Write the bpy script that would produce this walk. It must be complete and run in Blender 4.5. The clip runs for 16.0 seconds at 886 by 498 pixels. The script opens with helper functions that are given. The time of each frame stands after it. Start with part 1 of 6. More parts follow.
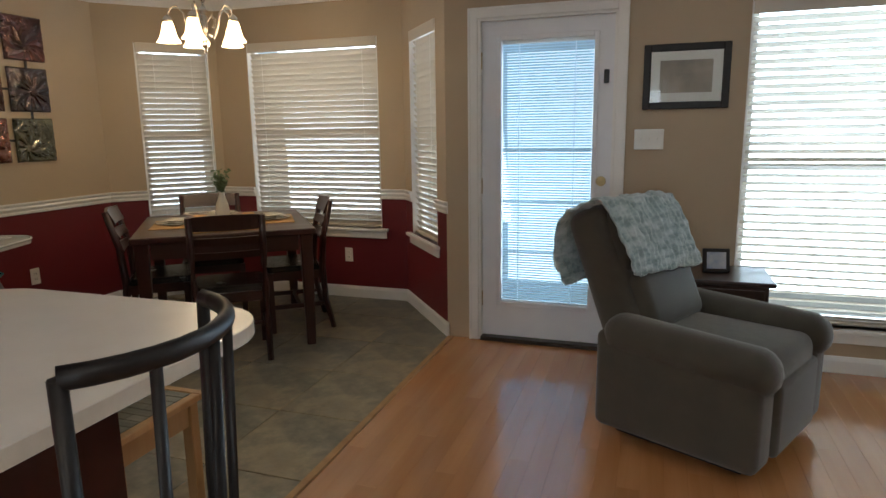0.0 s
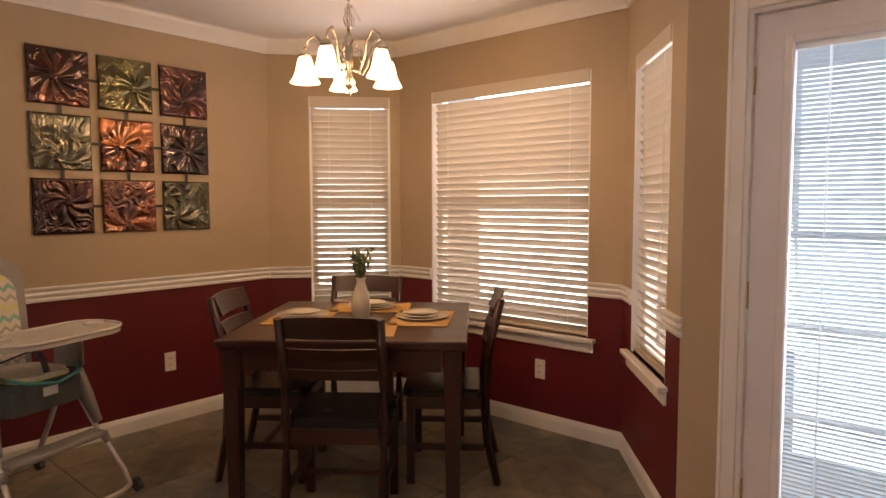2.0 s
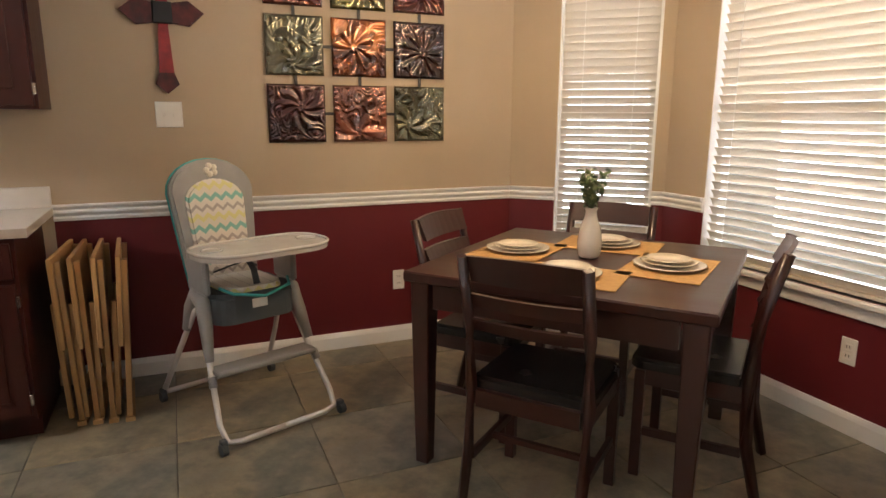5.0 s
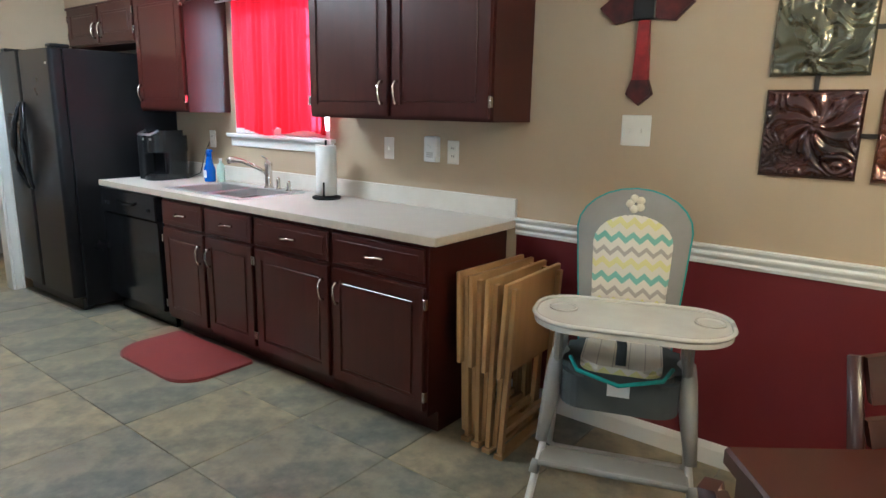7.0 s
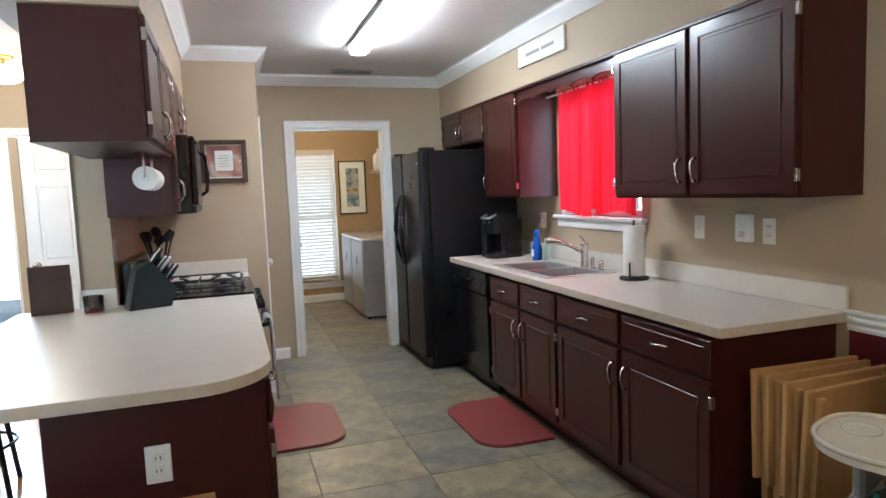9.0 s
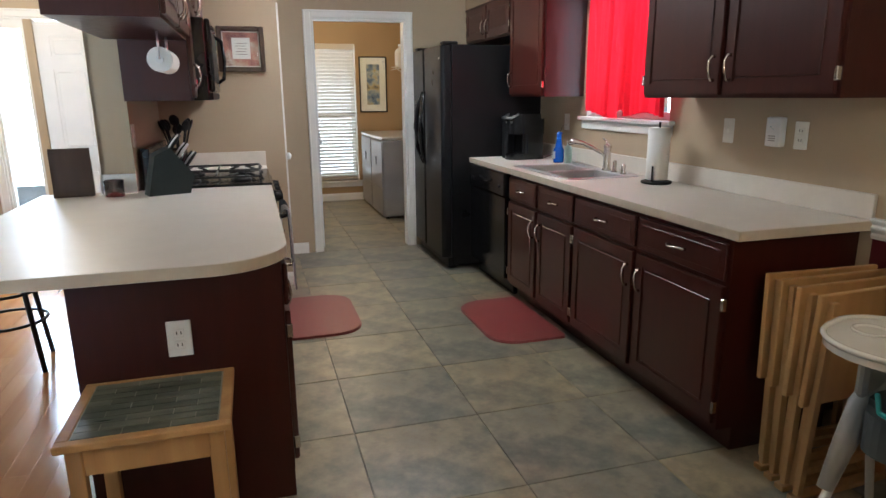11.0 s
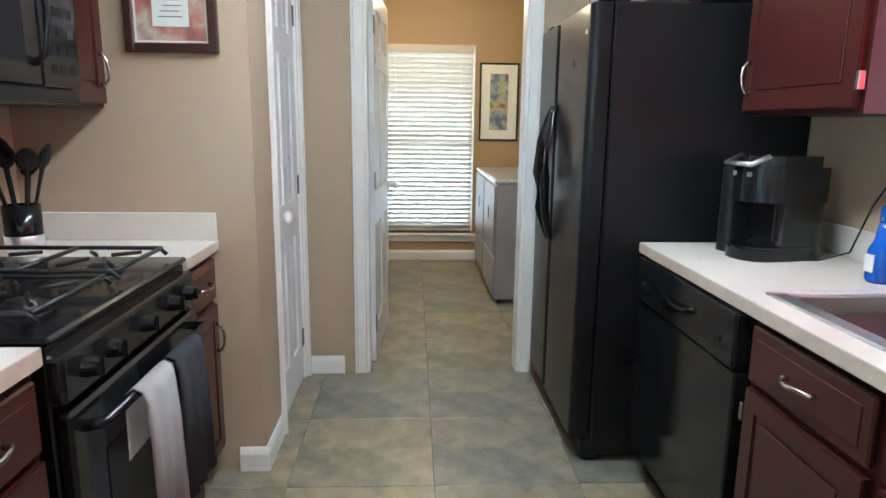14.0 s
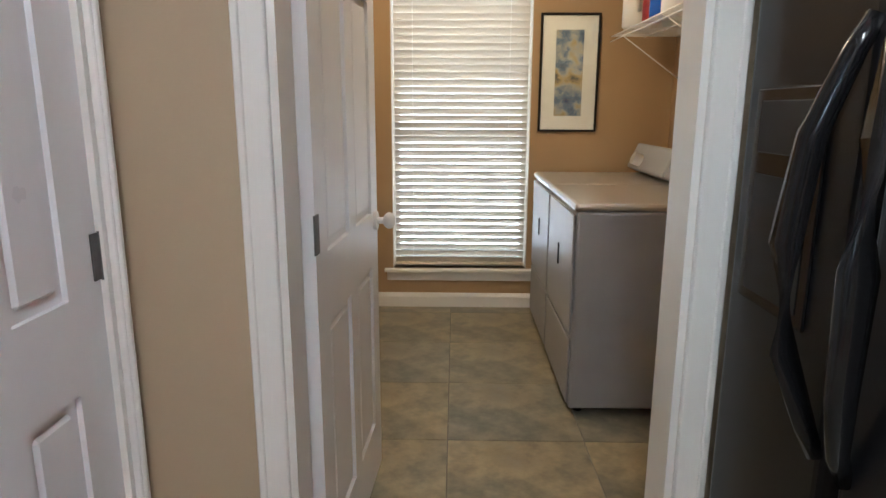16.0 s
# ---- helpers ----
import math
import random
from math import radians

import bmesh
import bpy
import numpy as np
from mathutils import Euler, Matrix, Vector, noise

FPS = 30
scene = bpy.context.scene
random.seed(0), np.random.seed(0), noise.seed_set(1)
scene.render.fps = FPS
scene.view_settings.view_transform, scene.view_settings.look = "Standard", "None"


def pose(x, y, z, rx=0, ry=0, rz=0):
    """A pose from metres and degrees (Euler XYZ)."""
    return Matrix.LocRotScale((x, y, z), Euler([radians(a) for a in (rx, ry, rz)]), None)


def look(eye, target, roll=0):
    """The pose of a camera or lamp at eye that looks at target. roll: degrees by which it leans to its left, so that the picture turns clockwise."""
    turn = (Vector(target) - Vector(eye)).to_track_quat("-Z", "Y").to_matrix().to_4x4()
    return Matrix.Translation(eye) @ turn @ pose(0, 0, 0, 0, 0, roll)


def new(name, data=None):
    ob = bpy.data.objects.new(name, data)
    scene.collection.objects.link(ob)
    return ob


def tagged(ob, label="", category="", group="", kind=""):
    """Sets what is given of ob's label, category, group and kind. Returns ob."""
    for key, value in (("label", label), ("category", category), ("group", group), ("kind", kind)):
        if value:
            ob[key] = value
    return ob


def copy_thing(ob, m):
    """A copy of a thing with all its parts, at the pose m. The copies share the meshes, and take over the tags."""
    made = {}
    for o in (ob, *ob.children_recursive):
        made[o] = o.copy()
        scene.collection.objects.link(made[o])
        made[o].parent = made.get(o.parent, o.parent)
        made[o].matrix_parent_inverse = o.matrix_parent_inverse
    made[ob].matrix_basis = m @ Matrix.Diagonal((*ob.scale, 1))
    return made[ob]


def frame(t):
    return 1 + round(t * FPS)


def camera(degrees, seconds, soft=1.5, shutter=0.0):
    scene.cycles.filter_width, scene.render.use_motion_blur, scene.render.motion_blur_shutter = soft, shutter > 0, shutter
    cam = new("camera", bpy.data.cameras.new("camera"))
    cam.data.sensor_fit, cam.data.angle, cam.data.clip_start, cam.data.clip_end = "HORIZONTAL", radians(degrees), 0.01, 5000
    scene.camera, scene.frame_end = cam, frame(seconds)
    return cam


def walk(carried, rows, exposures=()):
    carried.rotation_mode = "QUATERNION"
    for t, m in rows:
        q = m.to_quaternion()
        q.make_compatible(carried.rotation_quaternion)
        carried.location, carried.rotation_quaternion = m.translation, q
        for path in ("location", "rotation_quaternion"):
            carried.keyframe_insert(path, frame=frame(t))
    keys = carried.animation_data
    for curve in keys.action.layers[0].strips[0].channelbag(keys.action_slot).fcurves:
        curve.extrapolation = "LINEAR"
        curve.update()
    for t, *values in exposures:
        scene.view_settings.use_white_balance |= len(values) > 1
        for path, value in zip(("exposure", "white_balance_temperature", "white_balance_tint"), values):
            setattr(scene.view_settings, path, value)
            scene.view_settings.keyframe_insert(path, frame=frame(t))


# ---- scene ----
cam = camera(70.0, 16.0)
PATH = [
    (0, (0.270, -0.309, 1.391), (-0.360, 1.552, 1.021), -0.8),
    (0.5, (0.211, 0.090, 1.343), (-0.609, 1.881, 1.008), 0.5),
    (1, (0.092, 0.476, 1.330), (-0.869, 2.201, 1.014), -0.4),
    (1.5, (-0.010, 0.844, 1.341), (-1.100, 2.502, 1.092), -0.4),
    (1.9, (-0.103, 1.119, 1.366), (-1.372, 2.658, 1.205), 0.2),
    (2, (-0.126, 1.174, 1.371), (-1.437, 2.679, 1.227), -0.1),
    (2.5, (-0.327, 1.433, 1.383), (-1.789, 2.800, 1.349), -1.9),
    (3, (-0.401, 1.615, 1.398), (-1.949, 2.880, 1.404), -1.1),
    (3.2, (-0.399, 1.682, 1.403), (-1.983, 2.903, 1.387), -0.7),
    (5.3, (-0.526, 1.855, 1.316), (-2.363, 2.499, 0.855), -0.2),
    (5.5, (-0.608, 1.912, 1.295), (-2.483, 2.430, 0.845), -0.2),
    (6, (-0.859, 2.121, 1.339), (-2.814, 2.157, 0.918), -0.3),
    (6.5, (-1.079, 2.371, 1.353), (-2.946, 1.832, 0.954), 1.1),
    (7, (-1.406, 2.810, 1.415), (-2.948, 1.610, 0.988), 1.1),
    (7.5, (-1.536, 2.884, 1.453), (-2.771, 1.344, 1.129), 0.5),
    (8, (-1.664, 2.970, 1.438), (-2.490, 1.161, 1.231), -1.0),
    (8.2, (-1.702, 3.007, 1.447), (-2.416, 1.148, 1.264), -2.1),
    (10.3, (-1.717, 3.077, 1.438), (-2.309, 1.179, 1.218), -1.8),
    (10.5, (-1.718, 3.077, 1.426), (-2.301, 1.186, 1.134), -1.2),
    (11, (-1.726, 3.055, 1.392), (-2.278, 1.191, 0.919), -0.5),
    (11.5, (-1.774, 2.935, 1.354), (-2.302, 1.102, 0.749), -0.4),
    (12, (-1.909, 2.599, 1.380), (-2.403, 0.748, 0.804), -1.4),
    (12.5, (-2.112, 2.153, 1.356), (-2.543, 0.262, 0.868), -0.1),
    (13, (-2.269, 1.638, 1.338), (-2.604, -0.284, 0.900), 0.2),
    (13.5, (-2.413, 1.099, 1.346), (-2.636, -0.845, 0.934), -0.2),
    (14, (-2.516, 0.574, 1.339), (-2.611, -1.385, 0.947), 0.7),
    (14.5, (-2.554, 0.076, 1.345), (-2.555, -1.884, 0.950), 0.4),
    (15, (-2.605, -0.454, 1.333), (-2.570, -2.414, 0.935), 1.6),
    (15.5, (-2.552, -0.968, 1.322), (-2.492, -2.922, 0.901), 0.2),
    (16, (-2.623, -1.455, 1.301), (-2.586, -3.409, 0.875), 0.2),
]
EXPOSURES = [(0, -0.85, 5950, 8), (1, -0.55, 7100, 18), (2, -0.5, 8500, 34), (2.5, -0.6, 8700, 31), (3.2, -0.5, 7700, 22), (5.5, 0.38, 6000, 13), (6.5, 0.55, 5150, 2), (7.3, 0.55, 5100, 0), (8, 0.4, 5250, 4), (10.3, -0.05, 5500, 5), (11, -0.1, 5650, 6), (12, 0.3, 5350, 3), (13, 0.42, 5100, -2), (14.5, 0.42, 5350, 3), (16, 0.12, 5650, 7)]
walk(cam, [(t, look(eye, target, roll)) for t, eye, target, roll in PATH], EXPOSURES)
# ---- world, sun, large lights ----
world = bpy.data.worlds.new("world")
scene.world = world
world.use_nodes = True
wn = world.node_tree
sky = wn.nodes.new("ShaderNodeTexSky")
sky.sky_type, sky.sun_disc = "NISHITA", False
sky.sun_elevation, sky.sun_rotation = radians(48), radians(150)
wn.nodes["Background"].inputs[1].default_value = 0.15
wn.links.new(sky.outputs[0], wn.nodes["Background"].inputs[0])


def lamp(name, kind, m, power, colour, **kw):
    d = bpy.data.lights.new(name, kind)
    d.energy, d.color = power, colour
    for k, v in kw.items():
        if k == "size":
            d.shape, d.size, d.size_y = "RECTANGLE", v[0], v[1]
        if k == "radius":
            d.shadow_soft_size = v
        if k == "angle":
            d.angle = v
    ob = new(name, d)
    ob.matrix_world = m
    return ob


lamp("sun", "SUN", look((6, 8, 10), (0, 0, 0)), 2.5, (1.0, 0.95, 0.88), angle=radians(0.6))
DAY = (0.86, 0.94, 1.0)
BLUEDAY = (0.76, 0.91, 1.0)
lamp("window_light_bay_middle", "AREA", look((-2.46, 4.95, 1.4), (-2.46, 0, 1.2)), 74, DAY, size=(1.2, 1.5))
lamp("window_light_bay_left", "AREA", look((-3.98, 4.45, 1.4), (-3.3, 3.8, 1.3)), 30, DAY, size=(0.6, 1.4))
lamp("window_light_bay_right", "AREA", look((-1.0, 4.45, 1.4), (-1.7, 3.8, 1.3)), 29, DAY, size=(0.6, 1.4))
lamp("window_light_living", "AREA", look((1.65, 4.2, 1.2), (1.65, 0, 0.9)), 205, BLUEDAY, size=(1.8, 1.8))
lamp("window_light_door", "AREA", look((-0.38, 4.1, 1.1), (-0.38, 0, 0.9)), 18, BLUEDAY, size=(0.7, 1.6))
lamp("window_light_kitchen", "AREA", look((-4.6, -0.48, 1.65), (-2, -0.48, 1.4)), 38, DAY, size=(1.0, 0.9))
lamp("window_light_laundry", "AREA", look((-2.65, -6.1, 1.2), (-2.65, 0, 1.0)), 85, DAY, size=(0.9, 1.8))
lamp("window_light_entry", "AREA", look((0.15, -3.6, 1.4), (0.15, 0, 1.1)), 90, DAY, size=(0.5, 1.6))
ENTRY_X, ENTRY_Z = -0.28, 2.37
BULB = (1.0, 0.72, 0.40)
# Fill lamp added to brighten the living side; no fixture stands there.
lamp("living_fill", "POINT", pose(1.2, -1.2, 2.3), 45, (1.0, 0.86, 0.7), radius=0.12)
lamp("entry_light_bulb", "POINT", pose(ENTRY_X, -2.2, ENTRY_Z - 0.10), 22, (1.0, 0.78, 0.5), radius=0.08)
# Warm fill added for the laundry room, without any visible fitting.
lamp("laundry_fill", "POINT", pose(-2.6, -4.3, 2.3), 32, (1.0, 0.72, 0.42), radius=0.1)


# ---- materials ----
def mat(name):
    m = bpy.data.materials.new(name)
    m.use_nodes = True
    return m, m.node_tree.nodes, m.node_tree.links, m.node_tree.nodes["Principled BSDF"]


def noise_tex(n, l, scale, detail=4.0, stretch=None, space="Object", rough=0.55):
    t = n.new("ShaderNodeTexCoord")
    x = n.new("ShaderNodeTexNoise")
    x.inputs["Scale"].default_value, x.inputs["Detail"].default_value = scale, detail
    x.inputs["Roughness"].default_value = rough
    if stretch:
        mp = n.new("ShaderNodeMapping")
        mp.inputs["Scale"].default_value = stretch
        l.new(t.outputs[space], mp.inputs[0])
        l.new(mp.outputs[0], x.inputs["Vector"])
    else:
        l.new(t.outputs[space], x.inputs["Vector"])
    return x


def ramp(n, l, src, stops):
    r = n.new("ShaderNodeValToRGB")
    while len(r.color_ramp.elements) < len(stops):
        r.color_ramp.elements.new(0.5)
    for e, (p, c) in zip(r.color_ramp.elements, stops):
        e.position, e.color = p, (*c, 1)
    l.new(src, r.inputs[0])
    return r


def mixc(n, l, fac, a, b, how="MIX"):
    m = n.new("ShaderNodeMix")
    m.data_type, m.blend_type = "RGBA", how
    for v, i in ((fac, 0), (a, 6), (b, 7)):
        if hasattr(v, "links"):
            l.new(v, m.inputs[i])
        else:
            m.inputs[i].default_value = v if i == 0 else (*v, 1)
    return m.outputs[2]


def surf(name, c1, c2, rough=0.5, metal=0.0, scale=3.0, fine=60.0, bump=0.1, stretch=None, dist=0.002, coat=0.0, vary=0.0, spec=0.5, sheen=0.0):
    """Two tones by a large noise, a fine relief, and a roughness that wanders."""
    m, n, l, p = mat(name)
    big = noise_tex(n, l, scale, 5, stretch)
    col = ramp(n, l, big.outputs[0], [(0.32, c1), (0.68, c2)]).outputs[0]
    if vary:
        oi = n.new("ShaderNodeObjectInfo")
        hsv = n.new("ShaderNodeHueSaturation")
        mr = n.new("ShaderNodeMapRange")
        mr.inputs[3].default_value, mr.inputs[4].default_value = 1 - vary, 1 + vary
        l.new(oi.outputs["Random"], mr.inputs[0])
        l.new(mr.outputs[0], hsv.inputs["Value"])
        l.new(col, hsv.inputs["Color"])
        col = hsv.outputs[0]
    l.new(col, p.inputs["Base Color"])
    sm = noise_tex(n, l, fine, 3, stretch)
    mr2 = n.new("ShaderNodeMapRange")
    mr2.inputs[3].default_value, mr2.inputs[4].default_value = max(rough - 0.07, 0.02), min(rough + 0.07, 1)
    l.new(big.outputs[0], mr2.inputs[0])
    l.new(mr2.outputs[0], p.inputs["Roughness"])
    p.inputs["Metallic"].default_value = metal
    p.inputs["Coat Weight"].default_value = coat
    p.inputs["Coat Roughness"].default_value = 0.15
    p.inputs["Specular IOR Level"].default_value = spec
    if sheen:
        p.inputs["Sheen Weight"].default_value = sheen
    if bump:
        b = n.new("ShaderNodeBump")
        b.inputs["Strength"].default_value, b.inputs["Distance"].default_value = bump, dist
        l.new(sm.outputs[0], b.inputs["Height"])
        l.new(b.outputs[0], p.inputs["Normal"])
    return m


def wood(name, c1, c2, rough=0.35, axis=2, coat=0.3, grain=18.0, vary=0.0, spec=0.5, bump=0.12):
    st = [1.0, 1.0, 1.0]
    st[axis] = 0.08
    return surf(name, c1, c2, rough, 0, grain, grain * 4, bump, tuple(st), 0.0008, coat, vary, spec)


TAN = surf("tan_wall_paint", (0.40, 0.31, 0.205), (0.43, 0.335, 0.225), 0.62, scale=1.2, fine=170, bump=0.12)
RED = surf("dark_red_wall_paint", (0.115, 0.008, 0.012), (0.135, 0.011, 0.015), 0.5, scale=1.4, fine=170, bump=0.12)
LTAN = surf("laundry_wall_paint", (0.37, 0.25, 0.13), (0.40, 0.275, 0.145), 0.62, scale=1.2, fine=170, bump=0.12)
CEIL = surf("ceiling_paint", (0.70, 0.68, 0.64), (0.74, 0.72, 0.68), 0.8, scale=2, fine=120, bump=0.3)
TRIM = surf("white_trim_paint", (0.74, 0.73, 0.70), (0.79, 0.78, 0.75), 0.35, scale=4, fine=90, bump=0.05)
DOORW = surf("white_door_paint", (0.72, 0.73, 0.76), (0.77, 0.78, 0.80), 0.3, scale=4, fine=90, bump=0.05)
CHERRY = wood("dark_cherry_wood", (0.040, 0.0078, 0.0056), (0.052, 0.0100, 0.0068), 0.33, 2, 0.28, 30, 0.06, 0.4, 0.06)
CHERRYD = wood("cherry_frame_wood", (0.036, 0.0058, 0.004), (0.046, 0.0075, 0.005), 0.38, 2, 0.05, 30, 0.0, 0.35, 0.06)
MAHOG = wood("espresso_table_wood", (0.026, 0.0052, 0.0034), (0.038, 0.0078, 0.005), 0.33, 0, 0.35, 12, 0.1, 0.45)
PINE = wood("natural_pine_wood", (0.42, 0.22, 0.08), (0.56, 0.33, 0.14), 0.5, 2, 0.05, 12, 0.12)
TRAYW = wood("tan_beech_wood", (0.36, 0.20, 0.075), (0.46, 0.27, 0.11), 0.45, 2, 0.1, 12, 0.1)
LAMIN = surf("speckled_white_laminate", (0.62, 0.57, 0.50), (0.67, 0.62, 0.55), 0.32, scale=9, fine=260, bump=0.06, spec=0.5)
LAMED = surf("beige_laminate_edge", (0.50, 0.42, 0.33), (0.56, 0.48, 0.38), 0.4, scale=20, fine=260, bump=0.05)
BLACK = surf("black_gloss_enamel", (0.008, 0.008, 0.009), (0.012, 0.012, 0.013), 0.14, scale=3, fine=140, bump=0.05, coat=0.12, spec=0.35)
BLACKT = surf("black_textured_steel", (0.006, 0.006, 0.007), (0.010, 0.010, 0.011), 0.3, scale=3, fine=420, bump=0.25, dist=0.001, spec=0.25)
IRON = surf("cast_iron", (0.008, 0.008, 0.008), (0.015, 0.014, 0.014), 0.42, scale=8, fine=200, bump=0.3)
PLAST = surf("black_plastic", (0.008, 0.008, 0.009), (0.014, 0.014, 0.015), 0.4, scale=8, fine=200, bump=0.1, spec=0.25)
STEEL = surf("brushed_steel", (0.70, 0.70, 0.71), (0.80, 0.80, 0.81), 0.38, 1.0, scale=4, fine=160, bump=0.08, stretch=(0.1, 1, 1))
NICKEL = surf("satin_nickel", (0.60, 0.57, 0.52), (0.70, 0.67, 0.62), 0.24, 1.0, scale=10, fine=120, bump=0.03)
BRASS = surf("aged_brass", (0.35, 0.26, 0.13), (0.45, 0.34, 0.18), 0.3, 1.0, scale=10, fine=120, bump=0.05)
GREYM = surf("grey_washer_enamel", (0.34, 0.35, 0.37), (0.40, 0.41, 0.43), 0.42, 0.3, scale=3, fine=120, bump=0.03, coat=0.0)
PLATE = surf("ivory_plastic_plate", (0.70, 0.68, 0.62), (0.75, 0.73, 0.67), 0.35, scale=9, fine=120, bump=0.03)
WHITEP = surf("white_plastic", (0.72, 0.73, 0.73), (0.78, 0.78, 0.78), 0.35, scale=9, fine=120, bump=0.03)
CERAM = surf("cream_ceramic", (0.66, 0.60, 0.48), (0.72, 0.66, 0.54), 0.18, scale=9, fine=60, bump=0.03, coat=0.4)
MATS = surf("woven_straw", (0.42, 0.24, 0.08), (0.52, 0.31, 0.11), 0.75, scale=30, fine=320, bump=0.7, dist=0.002)
REDMAT = surf("red_rubber_mat", (0.19, 0.034, 0.034), (0.23, 0.044, 0.042), 0.38, scale=5, fine=240, bump=0.35)
UPH = surf("olive_grey_upholstery", (0.042, 0.035, 0.024), (0.060, 0.050, 0.034), 0.85, scale=7, fine=320, bump=0.5, sheen=0.3)
SEATB = surf("black_vinyl_seat", (0.010, 0.009, 0.009), (0.016, 0.014, 0.014), 0.25, scale=7, fine=220, bump=0.3)
HCGREY = surf("grey_highchair_plastic", (0.22, 0.215, 0.205), (0.26, 0.25, 0.24), 0.4, scale=8, fine=140, bump=0.05)
HCTRAY = surf("pale_tray_plastic", (0.50, 0.48, 0.44), (0.55, 0.53, 0.49), 0.22, scale=8, fine=140, bump=0.03, coat=0.3)
HCDARK = surf("slate_fabric", (0.05, 0.06, 0.065), (0.07, 0.08, 0.085), 0.8, scale=8, fine=240, bump=0.4)
TEAL = surf("teal_piping", (0.02, 0.24, 0.24), (0.03, 0.29, 0.28), 0.6, scale=8, fine=140, bump=0.1)
TUBE = surf("silver_painted_tube", (0.58, 0.57, 0.55), (0.66, 0.65, 0.63), 0.3, 0.3, scale=8, fine=140, bump=0.03)
LEAF = surf("green_leaf", (0.08, 0.13, 0.045), (0.18, 0.24, 0.10), 0.5, scale=20, fine=90, bump=0.2, vary=0.25)
PAPER = surf("white_paper", (0.76, 0.75, 0.72), (0.80, 0.79, 0.77), 0.9, scale=8, fine=200, bump=0.25)
BLUEP = surf("blue_bottle_plastic", (0.01, 0.08, 0.42), (0.015, 0.10, 0.5), 0.2, scale=8, fine=90, bump=0.03, coat=0.4)
KNIFEB = surf("green_black_block", (0.012, 0.020, 0.022), (0.018, 0.028, 0.030), 0.45, scale=8, fine=140, bump=0.1, spec=0.3)
WALNUT = wood("walnut_frame_wood", (0.028, 0.012, 0.008), (0.045, 0.02, 0.012), 0.3, 2, 0.3, 20)
TOWELW = surf("white_towel_cloth", (0.68, 0.67, 0.66), (0.76, 0.75, 0.74), 0.95, scale=8, fine=360, bump=0.7)
TOWELG = surf("grey_towel_cloth", (0.08, 0.085, 0.10), (0.10, 0.105, 0.12), 0.95, scale=8, fine=360, bump=0.7)
GROUT = surf("dark_grout", (0.13, 0.12, 0.10), (0.16, 0.148, 0.125), 0.85, scale=6, fine=200, bump=0.4)
GROUND = surf("pale_ground", (0.30, 0.31, 0.26), (0.38, 0.38, 0.33), 0.9, scale=0.6, fine=30, bump=0.3)
FENCE = surf("weathered_fence_wood", (0.22, 0.19, 0.16), (0.30, 0.27, 0.23), 0.85, scale=2, fine=60, bump=0.3, stretch=(1, 1, 0.1))
HINGE = surf("dark_steel_hinge", (0.10, 0.10, 0.105), (0.15, 0.15, 0.15), 0.4, 0.8, scale=10, fine=120, bump=0.05)
PALEG = surf("pale_grout", (0.36, 0.34, 0.28), (0.44, 0.42, 0.35), 0.85, scale=12, fine=200, bump=0.3)
THRESH = surf("bronze_threshold", (0.03, 0.025, 0.02), (0.045, 0.036, 0.03), 0.4, 0.6, scale=8, fine=90, bump=0.05)


def tile_material():
    m, n, l, p = mat("slate_look_floor_tile")
    a = noise_tex(n, l, 2.2, 6, rough=0.6)
    b = noise_tex(n, l, 9.0, 6, rough=0.65)
    base = ramp(n, l, a.outputs[0], [(0.30, (0.115, 0.118, 0.102)), (0.45, (0.18, 0.17, 0.138)), (0.58, (0.25, 0.215, 0.155)), (0.72, (0.15, 0.15, 0.135))]).outputs[0]
    fine = ramp(n, l, b.outputs[0], [(0.35, (0.7, 0.7, 0.7)), (0.65, (1.18, 1.16, 1.12))]).outputs[0]
    col = mixc(n, l, 1.0, base, fine, "MULTIPLY")
    oi = n.new("ShaderNodeObjectInfo")
    tone = ramp(n, l, oi.outputs["Random"], [(0.0, (0.98, 1.05, 1.12)), (0.2, (1.12, 1.10, 1.02)), (0.55, (1.28, 1.22, 1.06)), (0.85, (1.10, 1.10, 1.04)), (1.0, (0.88, 0.94, 0.98))]).outputs[0]
    col = mixc(n, l, 1.0, col, tone, "MULTIPLY")
    l.new(col, p.inputs["Base Color"])
    mr = n.new("ShaderNodeMapRange")
    mr.inputs[3].default_value, mr.inputs[4].default_value = 0.24, 0.46
    l.new(b.outputs[0], mr.inputs[0])
    l.new(mr.outputs[0], p.inputs["Roughness"])
    bp = n.new("ShaderNodeBump")
    bp.inputs["Strength"].default_value, bp.inputs["Distance"].default_value = 0.35, 0.004
    l.new(b.outputs[0], bp.inputs["Height"])
    l.new(bp.outputs[0], p.inputs["Normal"])
    return m


TILE = tile_material()
PLANK = surf("honey_laminate_plank", (0.44, 0.19, 0.065), (0.54, 0.26, 0.10), 0.16, scale=9, fine=60, bump=0.05, stretch=(1, 0.07, 1), vary=0.05, coat=0.8)


def glow(name, colour, power):
    m, n, l, p = mat(name)
    p.inputs["Base Color"].default_value = (0.8, 0.8, 0.8, 1)
    p.inputs["Emission Color"].default_value = (*colour, 1)
    p.inputs["Emission Strength"].default_value = power
    return m


SHADEG = glow("lit_frosted_shade", (1.0, 0.66, 0.32), 7.0)
FLUO = glow("lit_fluorescent_diffuser", (1.0, 0.97, 0.92), 72.0)


